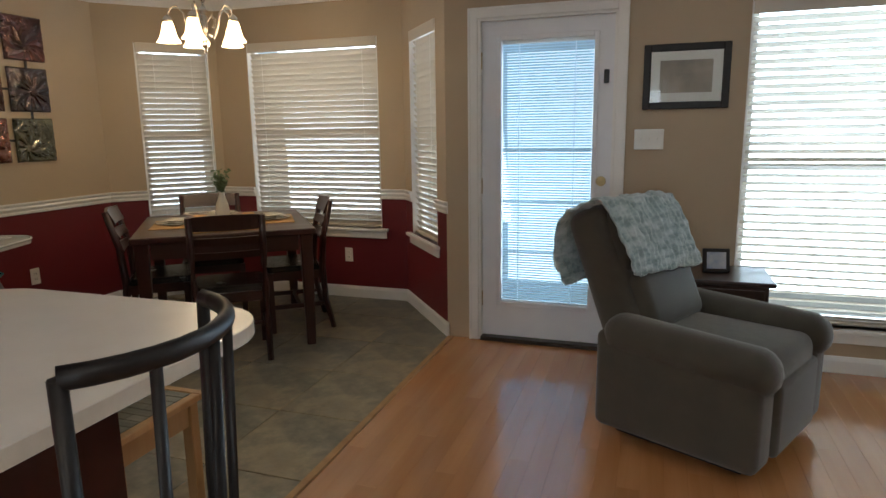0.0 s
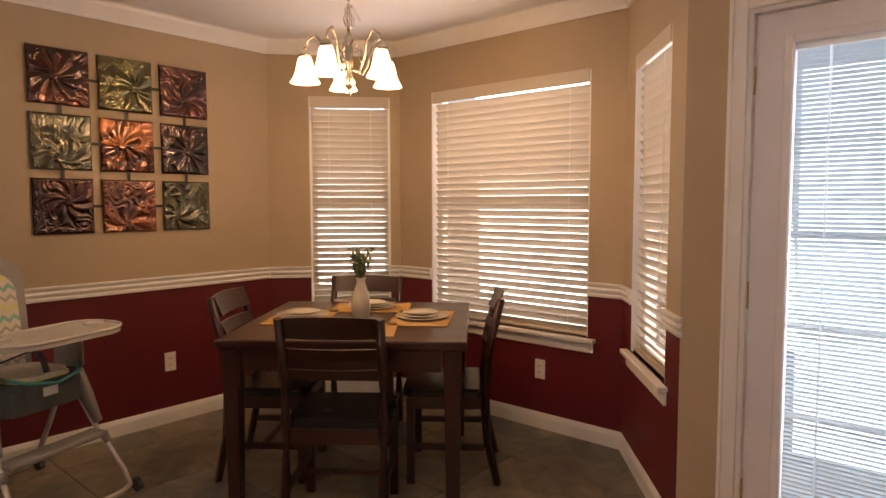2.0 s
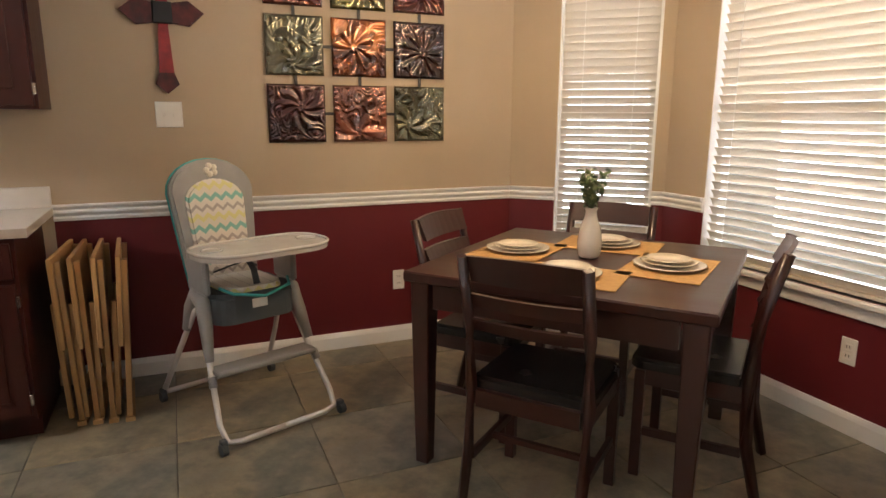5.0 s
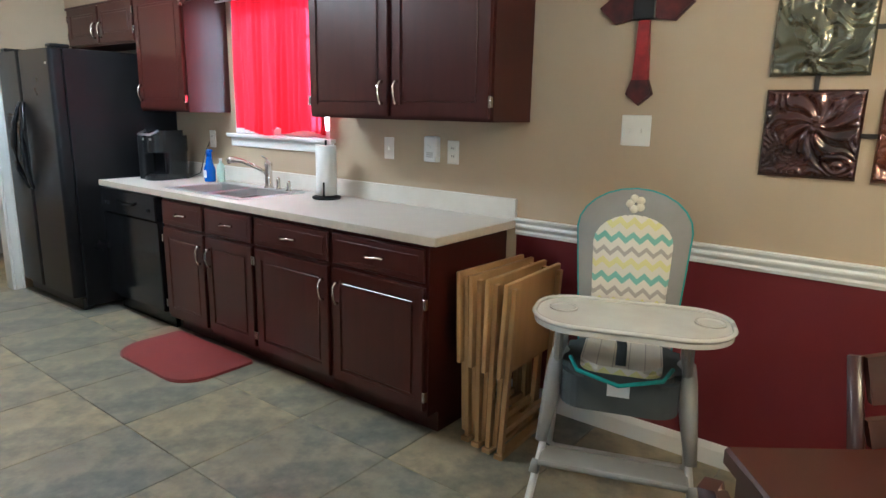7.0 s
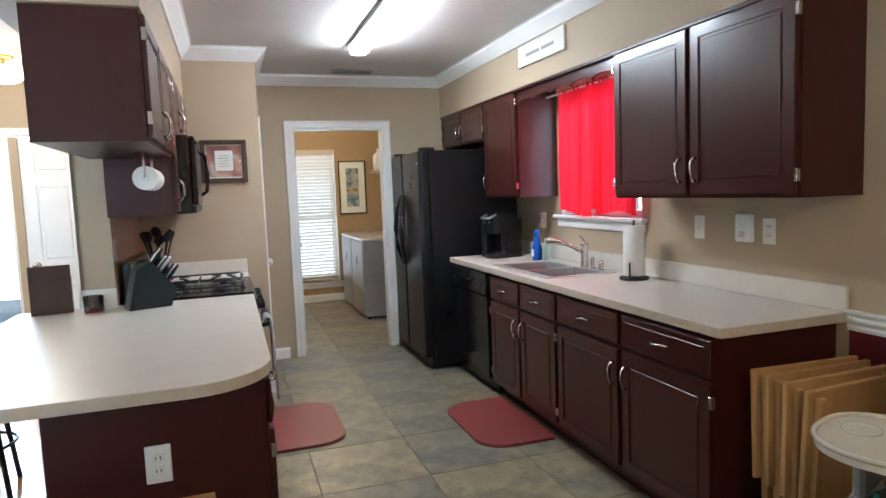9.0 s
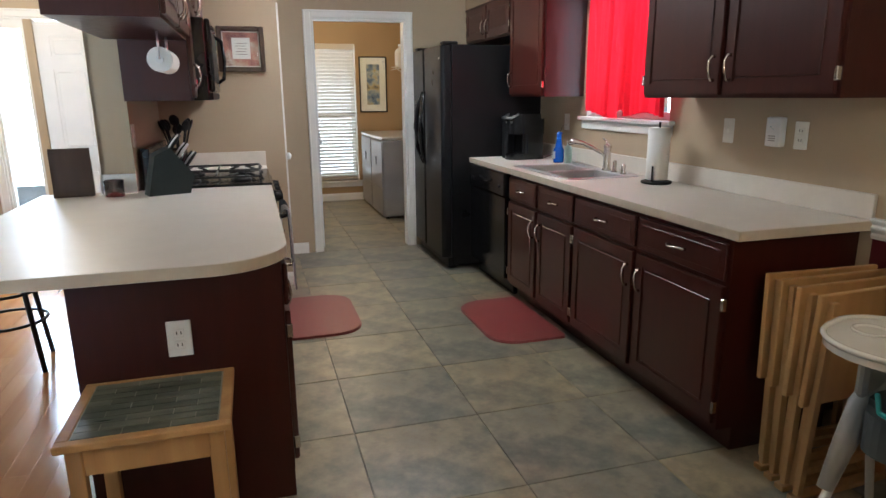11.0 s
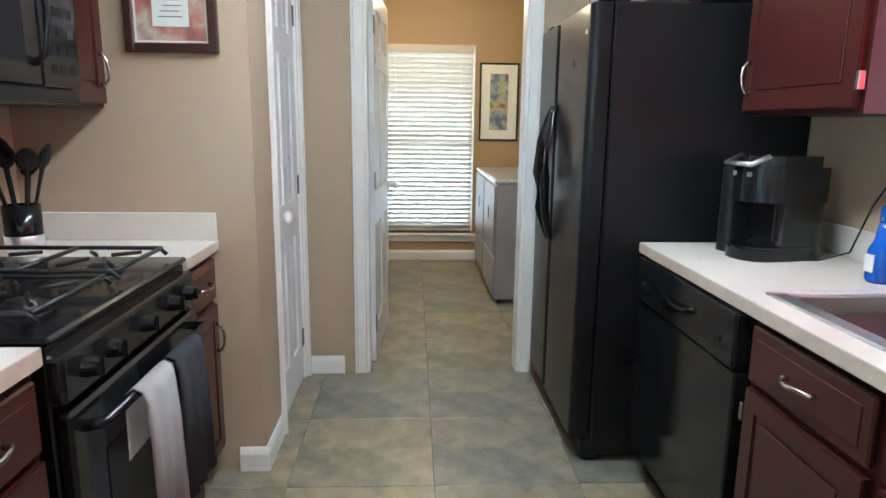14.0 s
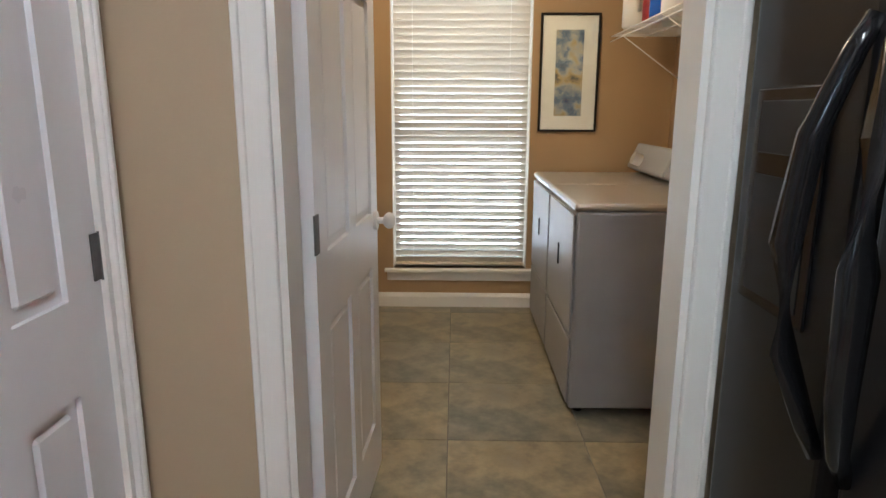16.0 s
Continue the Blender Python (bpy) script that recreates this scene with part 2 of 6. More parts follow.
def see_through(name, colour, rough, trans, weight):
    """Cloth or slats that let part of the light through."""
    m, n, l, p = mat(name)
    p.inputs["Base Color"].default_value = (*colour, 1)
    p.inputs["Roughness"].default_value = rough
    t = n.new("ShaderNodeBsdfTranslucent")
    t.inputs[0].default_value = (*trans, 1)
    mx = n.new("ShaderNodeMixShader")
    mx.inputs[0].default_value = weight
    l.new(p.outputs[0], mx.inputs[1])
    l.new(t.outputs[0], mx.inputs[2])
    l.new(mx.outputs[0], n["Material Output"].inputs[0])
    w = noise_tex(n, l, 120, 2)
    b = n.new("ShaderNodeBump")
    b.inputs["Strength"].default_value, b.inputs["Distance"].default_value = 0.15, 0.001
    l.new(w.outputs[0], b.inputs["Height"])
    l.new(b.outputs[0], p.inputs["Normal"])
    return m


SLAT = see_through("cream_blind_slat", (0.58, 0.52, 0.43), 0.45, (0.7, 0.66, 0.58), 0.07)
MSLAT = see_through("thin_white_slat", (0.62, 0.70, 0.72), 0.45, (0.6, 0.75, 0.85), 0.5)
# Pale and translucent: stands in for daylight through the gaps at the cords.
CORDM = see_through("gap_bright_cord", (0.8, 0.85, 0.88), 0.5, (0.9, 0.96, 1.0), 0.85)
CURT = see_through("sheer_red_cloth", (0.55, 0.008, 0.022), 0.85, (0.85, 0.010, 0.028), 0.30)
cn, cl = CURT.node_tree.nodes, CURT.node_tree.links
gauze = cn.new("ShaderNodeBsdfTransparent")
gauze.inputs[0].default_value = (1.0, 0.06, 0.12, 1)
weave = cn.new("ShaderNodeMixShader")
weave.inputs[0].default_value = 0.14
cl.new(cn["Mix Shader"].outputs[0], weave.inputs[1])
cl.new(gauze.outputs[0], weave.inputs[2])
cl.new(weave.outputs[0], cn["Material Output"].inputs[0])


def glass_mat():
    m, n, l, p = mat("clear_glass")
    p.inputs["Base Color"].default_value = (0.95, 0.98, 1, 1)
    p.inputs["Roughness"].default_value = 0.02
    p.inputs["Transmission Weight"].default_value = 1.0
    p.inputs["IOR"].default_value = 1.45
    return m


GLASS = glass_mat()


def fleece():
    m, n, l, p = mat("pale_blue_fleece")
    a = noise_tex(n, l, 28, 5, (1, 0.35, 1))
    c = ramp(n, l, a.outputs[0], [(0.35, (0.20, 0.26, 0.26)), (0.5, (0.34, 0.41, 0.41)), (0.65, (0.50, 0.56, 0.55))])
    l.new(c.outputs[0], p.inputs["Base Color"])
    p.inputs["Roughness"].default_value = 1.0
    p.inputs["Sheen Weight"].default_value = 0.5
    b = n.new("ShaderNodeBump")
    b.inputs["Strength"].default_value, b.inputs["Distance"].default_value = 1.0, 0.012
    l.new(a.outputs[0], b.inputs["Height"])
    l.new(b.outputs[0], p.inputs["Normal"])
    return m


FLEECE = fleece()


def chevron():
    m, n, l, p = mat("chevron_cloth")
    t = n.new("ShaderNodeTexCoord")
    s = n.new("ShaderNodeSeparateXYZ")
    l.new(t.outputs["Object"], s.inputs[0])

    def math_node(op, a, b=None):
        q = n.new("ShaderNodeMath")
        q.operation = op
        for i, v in enumerate((a, b)):
            if v is None:
                continue
            if hasattr(v, "links"):
                l.new(v, q.inputs[i])
            else:
                q.inputs[i].default_value = v
        return q.outputs[0]
    zig = math_node("MULTIPLY", math_node("PINGPONG", s.outputs[0], 0.025), 0.9)
    v = math_node("FRACT", math_node("MULTIPLY", math_node("ADD", s.outputs[2], zig), 7.0))
    r = ramp(n, l, v, [(0.0, (0.66, 0.62, 0.52)), (0.2, (0.66, 0.62, 0.28)), (0.36, (0.68, 0.63, 0.55)), (0.52, (0.40, 0.36, 0.33)), (0.64, (0.68, 0.63, 0.55)), (0.84, (0.22, 0.46, 0.40))])
    r.color_ramp.interpolation = "CONSTANT"
    l.new(r.outputs[0], p.inputs["Base Color"])
    p.inputs["Roughness"].default_value = 0.9
    return m


CHEV = chevron()


def glazed(name, a, b):
    """Glossy enamel over embossed metal: two tones that run into each other."""
    m, n, l, p = mat(name)
    w = noise_tex(n, l, 5.0, 3)
    w.inputs["Distortion"].default_value = 1.2
    l.new(ramp(n, l, w.outputs[0], [(0.38, a), (0.62, b)]).outputs[0], p.inputs["Base Color"])
    p.inputs["Metallic"].default_value, p.inputs["Roughness"].default_value = 0.6, 0.18
    p.inputs["Coat Weight"].default_value = 0.9
    p.inputs["Coat Roughness"].default_value = 0.06
    f = noise_tex(n, l, 45, 3)
    bp = n.new("ShaderNodeBump")
    bp.inputs["Strength"].default_value, bp.inputs["Distance"].default_value = 0.35, 0.004
    l.new(f.outputs[0], bp.inputs["Height"])
    l.new(bp.outputs[0], p.inputs["Normal"])
    return m


def painted_print(name, stops, scale):
    m, n, l, p = mat(name)
    a = noise_tex(n, l, scale, 5)
    l.new(ramp(n, l, a.outputs[0], stops).outputs[0], p.inputs["Base Color"])
    p.inputs["Roughness"].default_value = 0.5
    return m


# ---- mesh helpers ----
def part(name, bm, material, parent=None, label="", kind=""):
    me = bpy.data.meshes.new(name)
    bm.to_mesh(me)
    bm.free()
    for mm in (material if isinstance(material, (list, tuple)) else [material]):
        me.materials.append(mm)
    ob = new(name, me)
    if parent is not None:
        ob.parent = parent
    return tagged(ob, label, kind=kind)


def thing(name, m, label, category, group=""):
    ob = new(name)
    ob.empty_display_size = 0.1
    ob.matrix_world = m
    return tagged(ob, label, category, group)


def box(bm, x0, x1, y0, y1, z0, z1, bevel=0.0, m=None, seg=1):
    r = bmesh.ops.create_cube(bm, size=1)
    vs = r["verts"]
    for v in vs:
        v.co = Vector((x0 + (v.co.x + 0.5) * (x1 - x0), y0 + (v.co.y + 0.5) * (y1 - y0), z0 + (v.co.z + 0.5) * (z1 - z0)))
    if bevel:
        es = list({e for v in vs for e in v.link_edges})
        rb = bmesh.ops.bevel(bm, geom=es, offset=bevel, segments=seg, affect="EDGES", profile=0.5)
        vs = list({v for f in rb["faces"] for v in f.verts} | {v for v in vs if v.is_valid})
    if m is not None:
        bmesh.ops.transform(bm, matrix=m, verts=vs)
    return vs


def boxes(*spec, bevel=0.0, m=None, seg=1):
    bm = bmesh.new()
    for s in spec:
        box(bm, *s, bevel=bevel, m=m, seg=seg)
    return bm


def cyl(bm, a, b, r0, r1=None, n=12, cap=True):
    a, b = Vector(a), Vector(b)
    d = b - a
    r = bmesh.ops.create_cone(bm, cap_ends=cap, segments=n, radius1=r0, radius2=r0 if r1 is None else r1, depth=d.length)
    m = Matrix.Translation((a + b) / 2) @ d.to_track_quat("Z", "Y").to_matrix().to_4x4()
    bmesh.ops.transform(bm, matrix=m, verts=r["verts"])
    return r["verts"]


def tube(bm, pts, r, n=8, flat=1.0):
    """A bent round bar through the points."""
    pts = [Vector(p) for p in pts]
    rings = []
    up = Vector((0, 0, 1))
    for i, p in enumerate(pts):
        d = (pts[min(i + 1, len(pts) - 1)] - pts[max(i - 1, 0)]).normalized()
        s = d.cross(up)
        if s.length < 0.05:
            s = d.cross(Vector((1, 0, 0)))
        s.normalize()
        u = s.cross(d).normalized()
        rr = r[i] if isinstance(r, (list, tuple)) else r
        rings.append([bm.verts.new(p + rr * (math.cos(2 * math.pi * k / n) * s + flat * math.sin(2 * math.pi * k / n) * u)) for k in range(n)])
    for q, w in zip(rings, rings[1:]):
        for k in range(n):
            f = bm.faces.new((q[k], q[(k + 1) % n], w[(k + 1) % n], w[k]))
            f.smooth = True
    bm.faces.new(rings[0][::-1])
    bm.faces.new(rings[-1])


def lathe(bm, prof, n=24, centre=(0, 0, 0)):
    """prof: (radius, z) from the bottom up."""
    c = Vector(centre)
    rings = [[bm.verts.new(c + Vector((r * math.cos(2 * math.pi * k / n), r * math.sin(2 * math.pi * k / n), z))) for k in range(n)] for r, z in prof]
    for q, w in zip(rings, rings[1:]):
        for k in range(n):
            f = bm.faces.new((q[k], q[(k + 1) % n], w[(k + 1) % n], w[k]))
            f.smooth = True
    bm.faces.new(rings[0][::-1])
    bm.faces.new(rings[-1])


def prism(bm, poly, z0, z1, bevel=0.0):
    lo = [bm.verts.new((x, y, z0)) for x, y in poly]
    hi = [bm.verts.new((x, y, z1)) for x, y in poly]
    k = len(poly)
    fs = [bm.faces.new(lo[::-1]), bm.faces.new(hi)]
    for i in range(k):
        fs.append(bm.faces.new((lo[i], lo[(i + 1) % k], hi[(i + 1) % k], hi[i])))
    if bevel:
        es = [e for e in fs[1].edges]
        bmesh.ops.bevel(bm, geom=es, offset=bevel, segments=2, affect="EDGES")
    return lo + [v for v in hi if v.is_valid]


def rounded(x0, x1, y0, y1, rs, n=6):
    """A rectangle with its own radius at each corner, from (x0, y0) counterclockwise."""
    out = []
    for (cx, cy, a0), r in zip(((x0, y0, 180), (x1, y0, 270), (x1, y1, 0), (x0, y1, 90)), rs):
        if r <= 0:
            out.append((cx, cy))
            continue
        ox = cx + (r if cx == x0 else -r)
        oy = cy + (r if cy == y0 else -r)
        for i in range(n + 1):
            a = radians(a0 + 90 * i / n)
            out.append((ox + r * math.cos(a), oy + r * math.sin(a)))
    return out


def sweep(name, pts, prof, material, parent=None, label="", closed=False):
    """A moulding: the profile (out from the wall, z) carried along the floor plan line; the room lies on the left."""
    pts = [Vector(p) for p in pts]
    k = len(pts)
    bm = bmesh.new()
    rings = []
    for i, p in enumerate(pts):
        a = pts[i] - pts[i - 1] if (i > 0 or closed) else pts[1] - pts[0]
        b = pts[(i + 1) % k] - pts[i] if (i < k - 1 or closed) else a
        a, b = a.normalized(), b.normalized()
        na, nb = Vector((-a.y, a.x)), Vector((-b.y, b.x))
        m = (na + nb).normalized()
        m = m / max(m.dot(na), 0.3)
        rings.append([bm.verts.new((p.x + m.x * d, p.y + m.y * d, z)) for d, z in prof])
    c = len(prof)
    for i in range(k if closed else k - 1):
        q, w = rings[i], rings[(i + 1) % k]
        for j in range(c):
            bm.faces.new((q[j], w[j], w[(j + 1) % c], q[(j + 1) % c]))
    if not closed:
        bm.faces.new(rings[0])
        bm.faces.new(rings[-1][::-1])
    bmesh.ops.recalc_face_normals(bm, faces=bm.faces)
    return part(name, bm, material, parent, label, "structure")


def frame_at(p0, p1, z=0.0):
    """Local frame of a wall: x along it from p0 to p1, y into the room on the left, z up."""
    a = math.degrees(math.atan2(p1[1] - p0[1], p1[0] - p0[0]))
    return pose(p0[0], p0[1], z, 0, 0, a)


CZ = 2.50
RAIL = 0.878


def wall(name, p0, p1, openings=(), low=None, high=TAN, thick=0.12, z1=CZ, ext0=0.0, ext1=0.0):
    """A wall with real openings (from, to, bottom, top); its room face is the line p0 to p1, the room on the left."""
    ln = (Vector(p1) - Vector(p0)).length
    m = frame_at(p0, p1)
    xs = [-ext0]
    bands = []
    for a, b, c, d in sorted(openings):
        bands.append((xs[-1], a, [(0, z1)]))
        bands.append((a, b, [(0, c), (d, z1)]))
        xs.append(b)
    bands.append((xs[-1], ln + ext1, [(0, z1)]))
    bm_lo, bm_hi = bmesh.new(), bmesh.new()
    for a, b, zs in bands:
        for c, d in zs:
            if b - a < 1e-4 or d - c < 1e-4:
                continue
            if low is not None and c < RAIL:
                box(bm_lo, a, b, -thick, 0, c, min(d, RAIL), m=m)
                c = RAIL
                if d <= c:
                    continue
            box(bm_hi, a, b, -thick, 0, c, d, m=m)
    w = part(name, bm_hi, high, None, "", "structure")
    if low is not None:
        part(name + "_lower", bm_lo, low, None, "", "structure")
    else:
        bm_lo.free()
    return w


# ---- plan ----
WX, DX, NY, LY, BY = -3.985, -1.04, 3.645, -2.69, 4.42
BL0, BL1, BR1 = (WX, 3.74), (-3.36, BY), (-1.64, BY)
EX, SY, LB = 4.2, -3.15, -5.59
PX, PY = -1.95, -1.715
SX, SE = -1.13, -0.97

# openings along each wall, measured from its first point
LEN_BC = BL1[0] - BR1[0]
wall("wall_north_living", (EX, NY), (DX, NY), [(1.40, 3.48, 0.26, 2.06), (4.18, 5.02, 0.0, 2.06)])
wall("wall_bay_right", (DX, NY), BR1, [(0.19, 0.80, 0.60, 2.11)], RED)
wall("wall_bay_middle", BR1, BL1, [(0.215, 1.415, 0.60, 2.12)], RED)
wall("wall_bay_left", BL1, BL0, [(0.07, 0.64, 0.60, 2.12)], RED)
wall("wall_west", BL0, (WX, 1.25), [], RED, ext0=0.1)
wall("wall_west_kitchen", (WX, 1.25), (WX, LY), [(1.31, 2.25, 1.24, 2.06)])
wall("wall_south_kitchen", (WX, LY), (PX, LY), [(0.89, 1.715, 0.0, 2.04)])
wall("wall_pantry_side", (PX, LY), (PX, PY), [(0.05, 0.68, 0.0, 2.04)], thick=0.1)
wall("wall_pantry_front", (PX + 0.1, PY), (SX, PY), thick=0.1)
wall("wall_stove", (SX, PY), (SX, -0.56), thick=0.16, ext0=0.1)
wall("wall_hall", (SX + 0.16, -0.56), (SX + 0.16, SY), thick=0.02)
wall("wall_entry", (SX + 0.16, SY), (EX, SY), [(0.08, 0.91, 0.0, 2.04), (0.97, 1.27, 0.1, 2.04)])
wall("wall_east", (EX, SY), (EX, NY))
wall("wall_laundry_west", (WX, LY - 0.12), (WX, LB), high=LTAN)
wall("wall_laundry_south", (WX, LB), (-1.7, LB), [(0.885, 1.775, 0.27, 2.05)], high=LTAN)
wall("wall_laundry_east", (-1.7, LB), (-1.7, LY - 0.12), high=LTAN)

bm = boxes((WX - 0.3, EX + 0.3, LB - 0.3, BY + 0.3, CZ, CZ + 0.1))
part("ceiling", bm, CEIL, None, "", "structure")
# soffits over the hung cabinets
bm = boxes((WX, -3.66, LY, 1.30, 2.13, CZ))
part("soffit_sink_side", bm, TAN, None, "", "structure")
bm = boxes((SX - 0.33, SX, PY, -0.44, 2.13, CZ), (SX - 0.33, SE, -0.44, 0.56, 2.13, CZ))
part("soffit_stove_side", bm, TAN, None, "", "structure")
# sub floors
part("floor_tile_bed", boxes((WX - 0.2, -1.025, -6.0, 4.6, -0.10, -0.006)), GROUT, None, "", "structure")
part("floor_wood_bed", boxes((-1.024, EX + 0.2, -6.0, 4.0, -0.10, -0.008)), PLANK, None, "", "structure")
part("floor_transition_strip", boxes((-1.035, -1.0, 1.1, 3.63, -0.01, 0.008), bevel=0.003), PINE, None, "", "structure")
part("ground", boxes((-60, 60, -60, 60, -0.4, -0.15)), GROUND, None, "", "structure")

CROWN = [(0, CZ - 0.095), (0.012, CZ - 0.095), (0.02, CZ - 0.08), (0.045, CZ - 0.05), (0.068, CZ - 0.025), (0.072, CZ - 0.01), (0.085, CZ - 0.002), (0, CZ - 0.002)]
BASE = [(0, 0), (0.014, 0), (0.014, 0.07), (0.010, 0.082), (0.004, 0.095), (0, 0.097)]
CHAIR = [(0, RAIL - 0.035), (0.010, RAIL - 0.035), (0.014, RAIL - 0.022), (0.011, RAIL - 0.012), (0.022, RAIL + 0.004), (0.022, RAIL + 0.012), (0.014, RAIL + 0.020), (0.028, RAIL + 0.036), (0.028, RAIL + 0.045), (0, RAIL + 0.045)]
sweep("crown_dining", [(EX, NY), (DX, NY), BR1, BL1, BL0, (WX, 1.30), (-3.66, 1.30), (-3.66, LY), (PX, LY), (PX, PY), (SX - 0.33, PY), (SX - 0.33, 0.56), (SE, 0.56), (SE, -0.3)], CROWN, TRIM)
sweep("baseboard_bay", [(DX + 0.01, NY), (DX, NY), BR1, BL1, BL0, (WX, 1.26)], BASE, TRIM)
sweep("baseboard_living", [(EX, NY), (0.13, NY)], BASE, TRIM)
sweep("baseboard_kitchen", [(-2.15, LY), (PX, LY)], BASE, TRIM)
sweep("baseboard_pantry", [(PX, -2.0), (PX, PY), (PX + 0.1, PY)], BASE, TRIM)
sweep("baseboard_laundry", [(WX, LY - 0.12), (WX, LB), (-1.7, LB), (-1.7, LY - 0.12)], BASE, TRIM)
sweep("baseboard_entry", [(SX + 0.16, -0.5), (SX + 0.16, SY), (-0.96, SY)], BASE, TRIM)


def on_line(p0, p1, s):
    d = (Vector(p1) - Vector(p0)).normalized()
    return (p0[0] + d.x * s, p0[1] + d.y * s)


sweep("chair_rail_right_a", [(DX + 0.01, NY), (DX, NY), on_line((DX, NY), BR1, 0.19)], CHAIR, TRIM)
sweep("chair_rail_right_b", [on_line((DX, NY), BR1, 0.80), BR1, on_line(BR1, BL1, 0.215)], CHAIR, TRIM)
sweep("chair_rail_middle", [on_line(BR1, BL1, 1.415), BL1, on_line(BL1, BL0, 0.07)], CHAIR, TRIM)
sweep("chair_rail_west", [on_line(BL1, BL0, 0.64), BL0, (WX, 1.25)], CHAIR, TRIM)


def casing(name, p0, p1, a, b, top, bottom=0.0, w=0.062, t=0.018, depth=0.12):
    """Door trim round an opening, on the room side, and the jamb that lines it."""
    m = frame_at(p0, p1)
    bm = boxes((a - w, a, 0.001, t, bottom, top + w), (b, b + w, 0.001, t, bottom, top + w), (a, b, 0.001, t, top, top + w),
               (a - w, a - w + 0.016, t, t + 0.008, bottom, top + w), (b + w - 0.016, b + w, t, t + 0.008, bottom, top + w), (a - w + 0.016, b + w - 0.016, t, t + 0.008, top + w - 0.016, top + w),
               bevel=0.003, m=m)
    part(name, bm, TRIM, None, "", "structure")
    j = 0.016
    bm = boxes((a, a + j, -depth - 0.001, 0.003, bottom, top), (b - j, b, -depth - 0.001, 0.003, bottom, top), (a + j, b - j, -depth - 0.001, 0.003, top - j, top), m=m)
    part(name + "_jamb", bm, TRIM, None, "", "structure")


casing("trim_patio_door", (EX, NY), (DX, NY), 4.18, 5.02, 2.06)
casing("trim_laundry_door", (WX, LY), (PX, LY), 0.89, 1.715, 2.04)
casing("trim_pantry_door", (PX, LY), (PX, PY), 0.05, 0.68, 2.04, w=0.018, depth=0.1)
casing("trim_entry_door", (SX + 0.16, SY), (EX, SY), 0.08, 1.27, 2.04)


# ---- windows and blinds ----
def window(name, p0, p1, a, b, z0, z1, rail_at=0.5, sill=True):
    """A sash window set in the outer half of the wall, with its sill and apron."""
    m = frame_at(p0, p1) @ pose(a, 0, z0)
    w, h = b - a, z1 - z0
    root = new(name)
    root.matrix_world = m
    tagged(root, kind="structure")
    f = 0.045
    zs = h * rail_at
    part("window_frame", boxes((0, f, -0.118, -0.06, 0, h), (w - f, w, -0.118, -0.06, 0, h), (f, w - f, -0.118, -0.06, 0, f), (f, w - f, -0.118, -0.06, h - f, h), (f, w - f, -0.110, -0.065, zs - 0.02, zs + 0.02), bevel=0.003), TRIM, root, kind="structure")
    for za, zb in ((f, zs - 0.02), (zs + 0.02, h - f)):
        g = part("pane", boxes((f, w - f, -0.092, -0.088, za, zb)), GLASS, root, kind="structure")
        g.visible_shadow = False
    if sill:
        part("window_sill", boxes((-0.055, w + 0.055, 0.001, 0.045, -0.024, 0.0), (0.0, w, -0.06, 0.001, -0.024, 0.0), (-0.04, w + 0.04, 0.001, 0.016, -0.085, -0.024), bevel=0.004), TRIM, root, kind="structure")
    part("reveal", boxes((0.0, 0.006, -0.06, 0.0, 0, h), (w - 0.006, w, -0.06, 0.0, 0, h)), TRIM, root, kind="structure")
    return root


def blind(p0, p1, a, b, z0, z1, label, pitch=0.0445, tilt=57.5, inset=-0.034, valance=True):
    m = frame_at(p0, p1) @ pose(a + 0.018, inset, z0)
    w, h = b - a - 0.036, z1 - z0
    root = thing("window_blind", m, label, "blind")
    part("headrail", boxes((0, w, -0.022, 0.028, h - 0.045, h - 0.002), bevel=0.003), TRIM, root)
    if valance:
        part("valance", boxes((-0.008, w + 0.008, 0.030, 0.040, h - 0.075, h + 0.002), bevel=0.003), SLAT, root)
    me = bpy.data.meshes.new("slat")
    bm = bmesh.new()
    q = []
    for i in range(5):
        t = i / 4 * 2 - 1
        q.append((t * 0.0245, 0.003 * (1 - t * t)))
    lo = [[bm.verts.new((x, y, z)) for y, z in q] for x in (0, w)]
    hi = [[bm.verts.new((x, y, z + 0.0028)) for y, z in q] for x in (0, w)]
    for i in range(4):
        bm.faces.new((hi[0][i], hi[1][i], hi[1][i + 1], hi[0][i + 1]))
        bm.faces.new((lo[0][i], lo[0][i + 1], lo[1][i + 1], lo[1][i]))
    bm.faces.new((lo[0][0], lo[1][0], hi[1][0], hi[0][0]))
    bm.faces.new((lo[0][4], hi[0][4], hi[1][4], lo[1][4]))
    bm.to_mesh(me)
    bm.free()
    me.materials.append(SLAT)
    k = int((h - 0.07) / pitch)
    rng = random.Random(int(w * 1000))
    for i in range(k):
        s = new("slat", me)
        s.parent = root
        s.matrix_local = pose(0, 0, 0.035 + i * pitch, tilt + rng.uniform(-0.5, 0.5))
    part("bottom_rail", boxes((0, w, -0.02, 0.02, 0.002, 0.018), bevel=0.003), SLAT, root)
    for x in (0.12, w - 0.12) if w < 1.3 else (0.12, w / 2, w - 0.12):
        bm = bmesh.new()
        cyl(bm, (x, 0.024, 0.01), (x, 0.024, h - 0.03), 0.0011, n=5)
        part("cord", bm, TRIM, root)
    return root


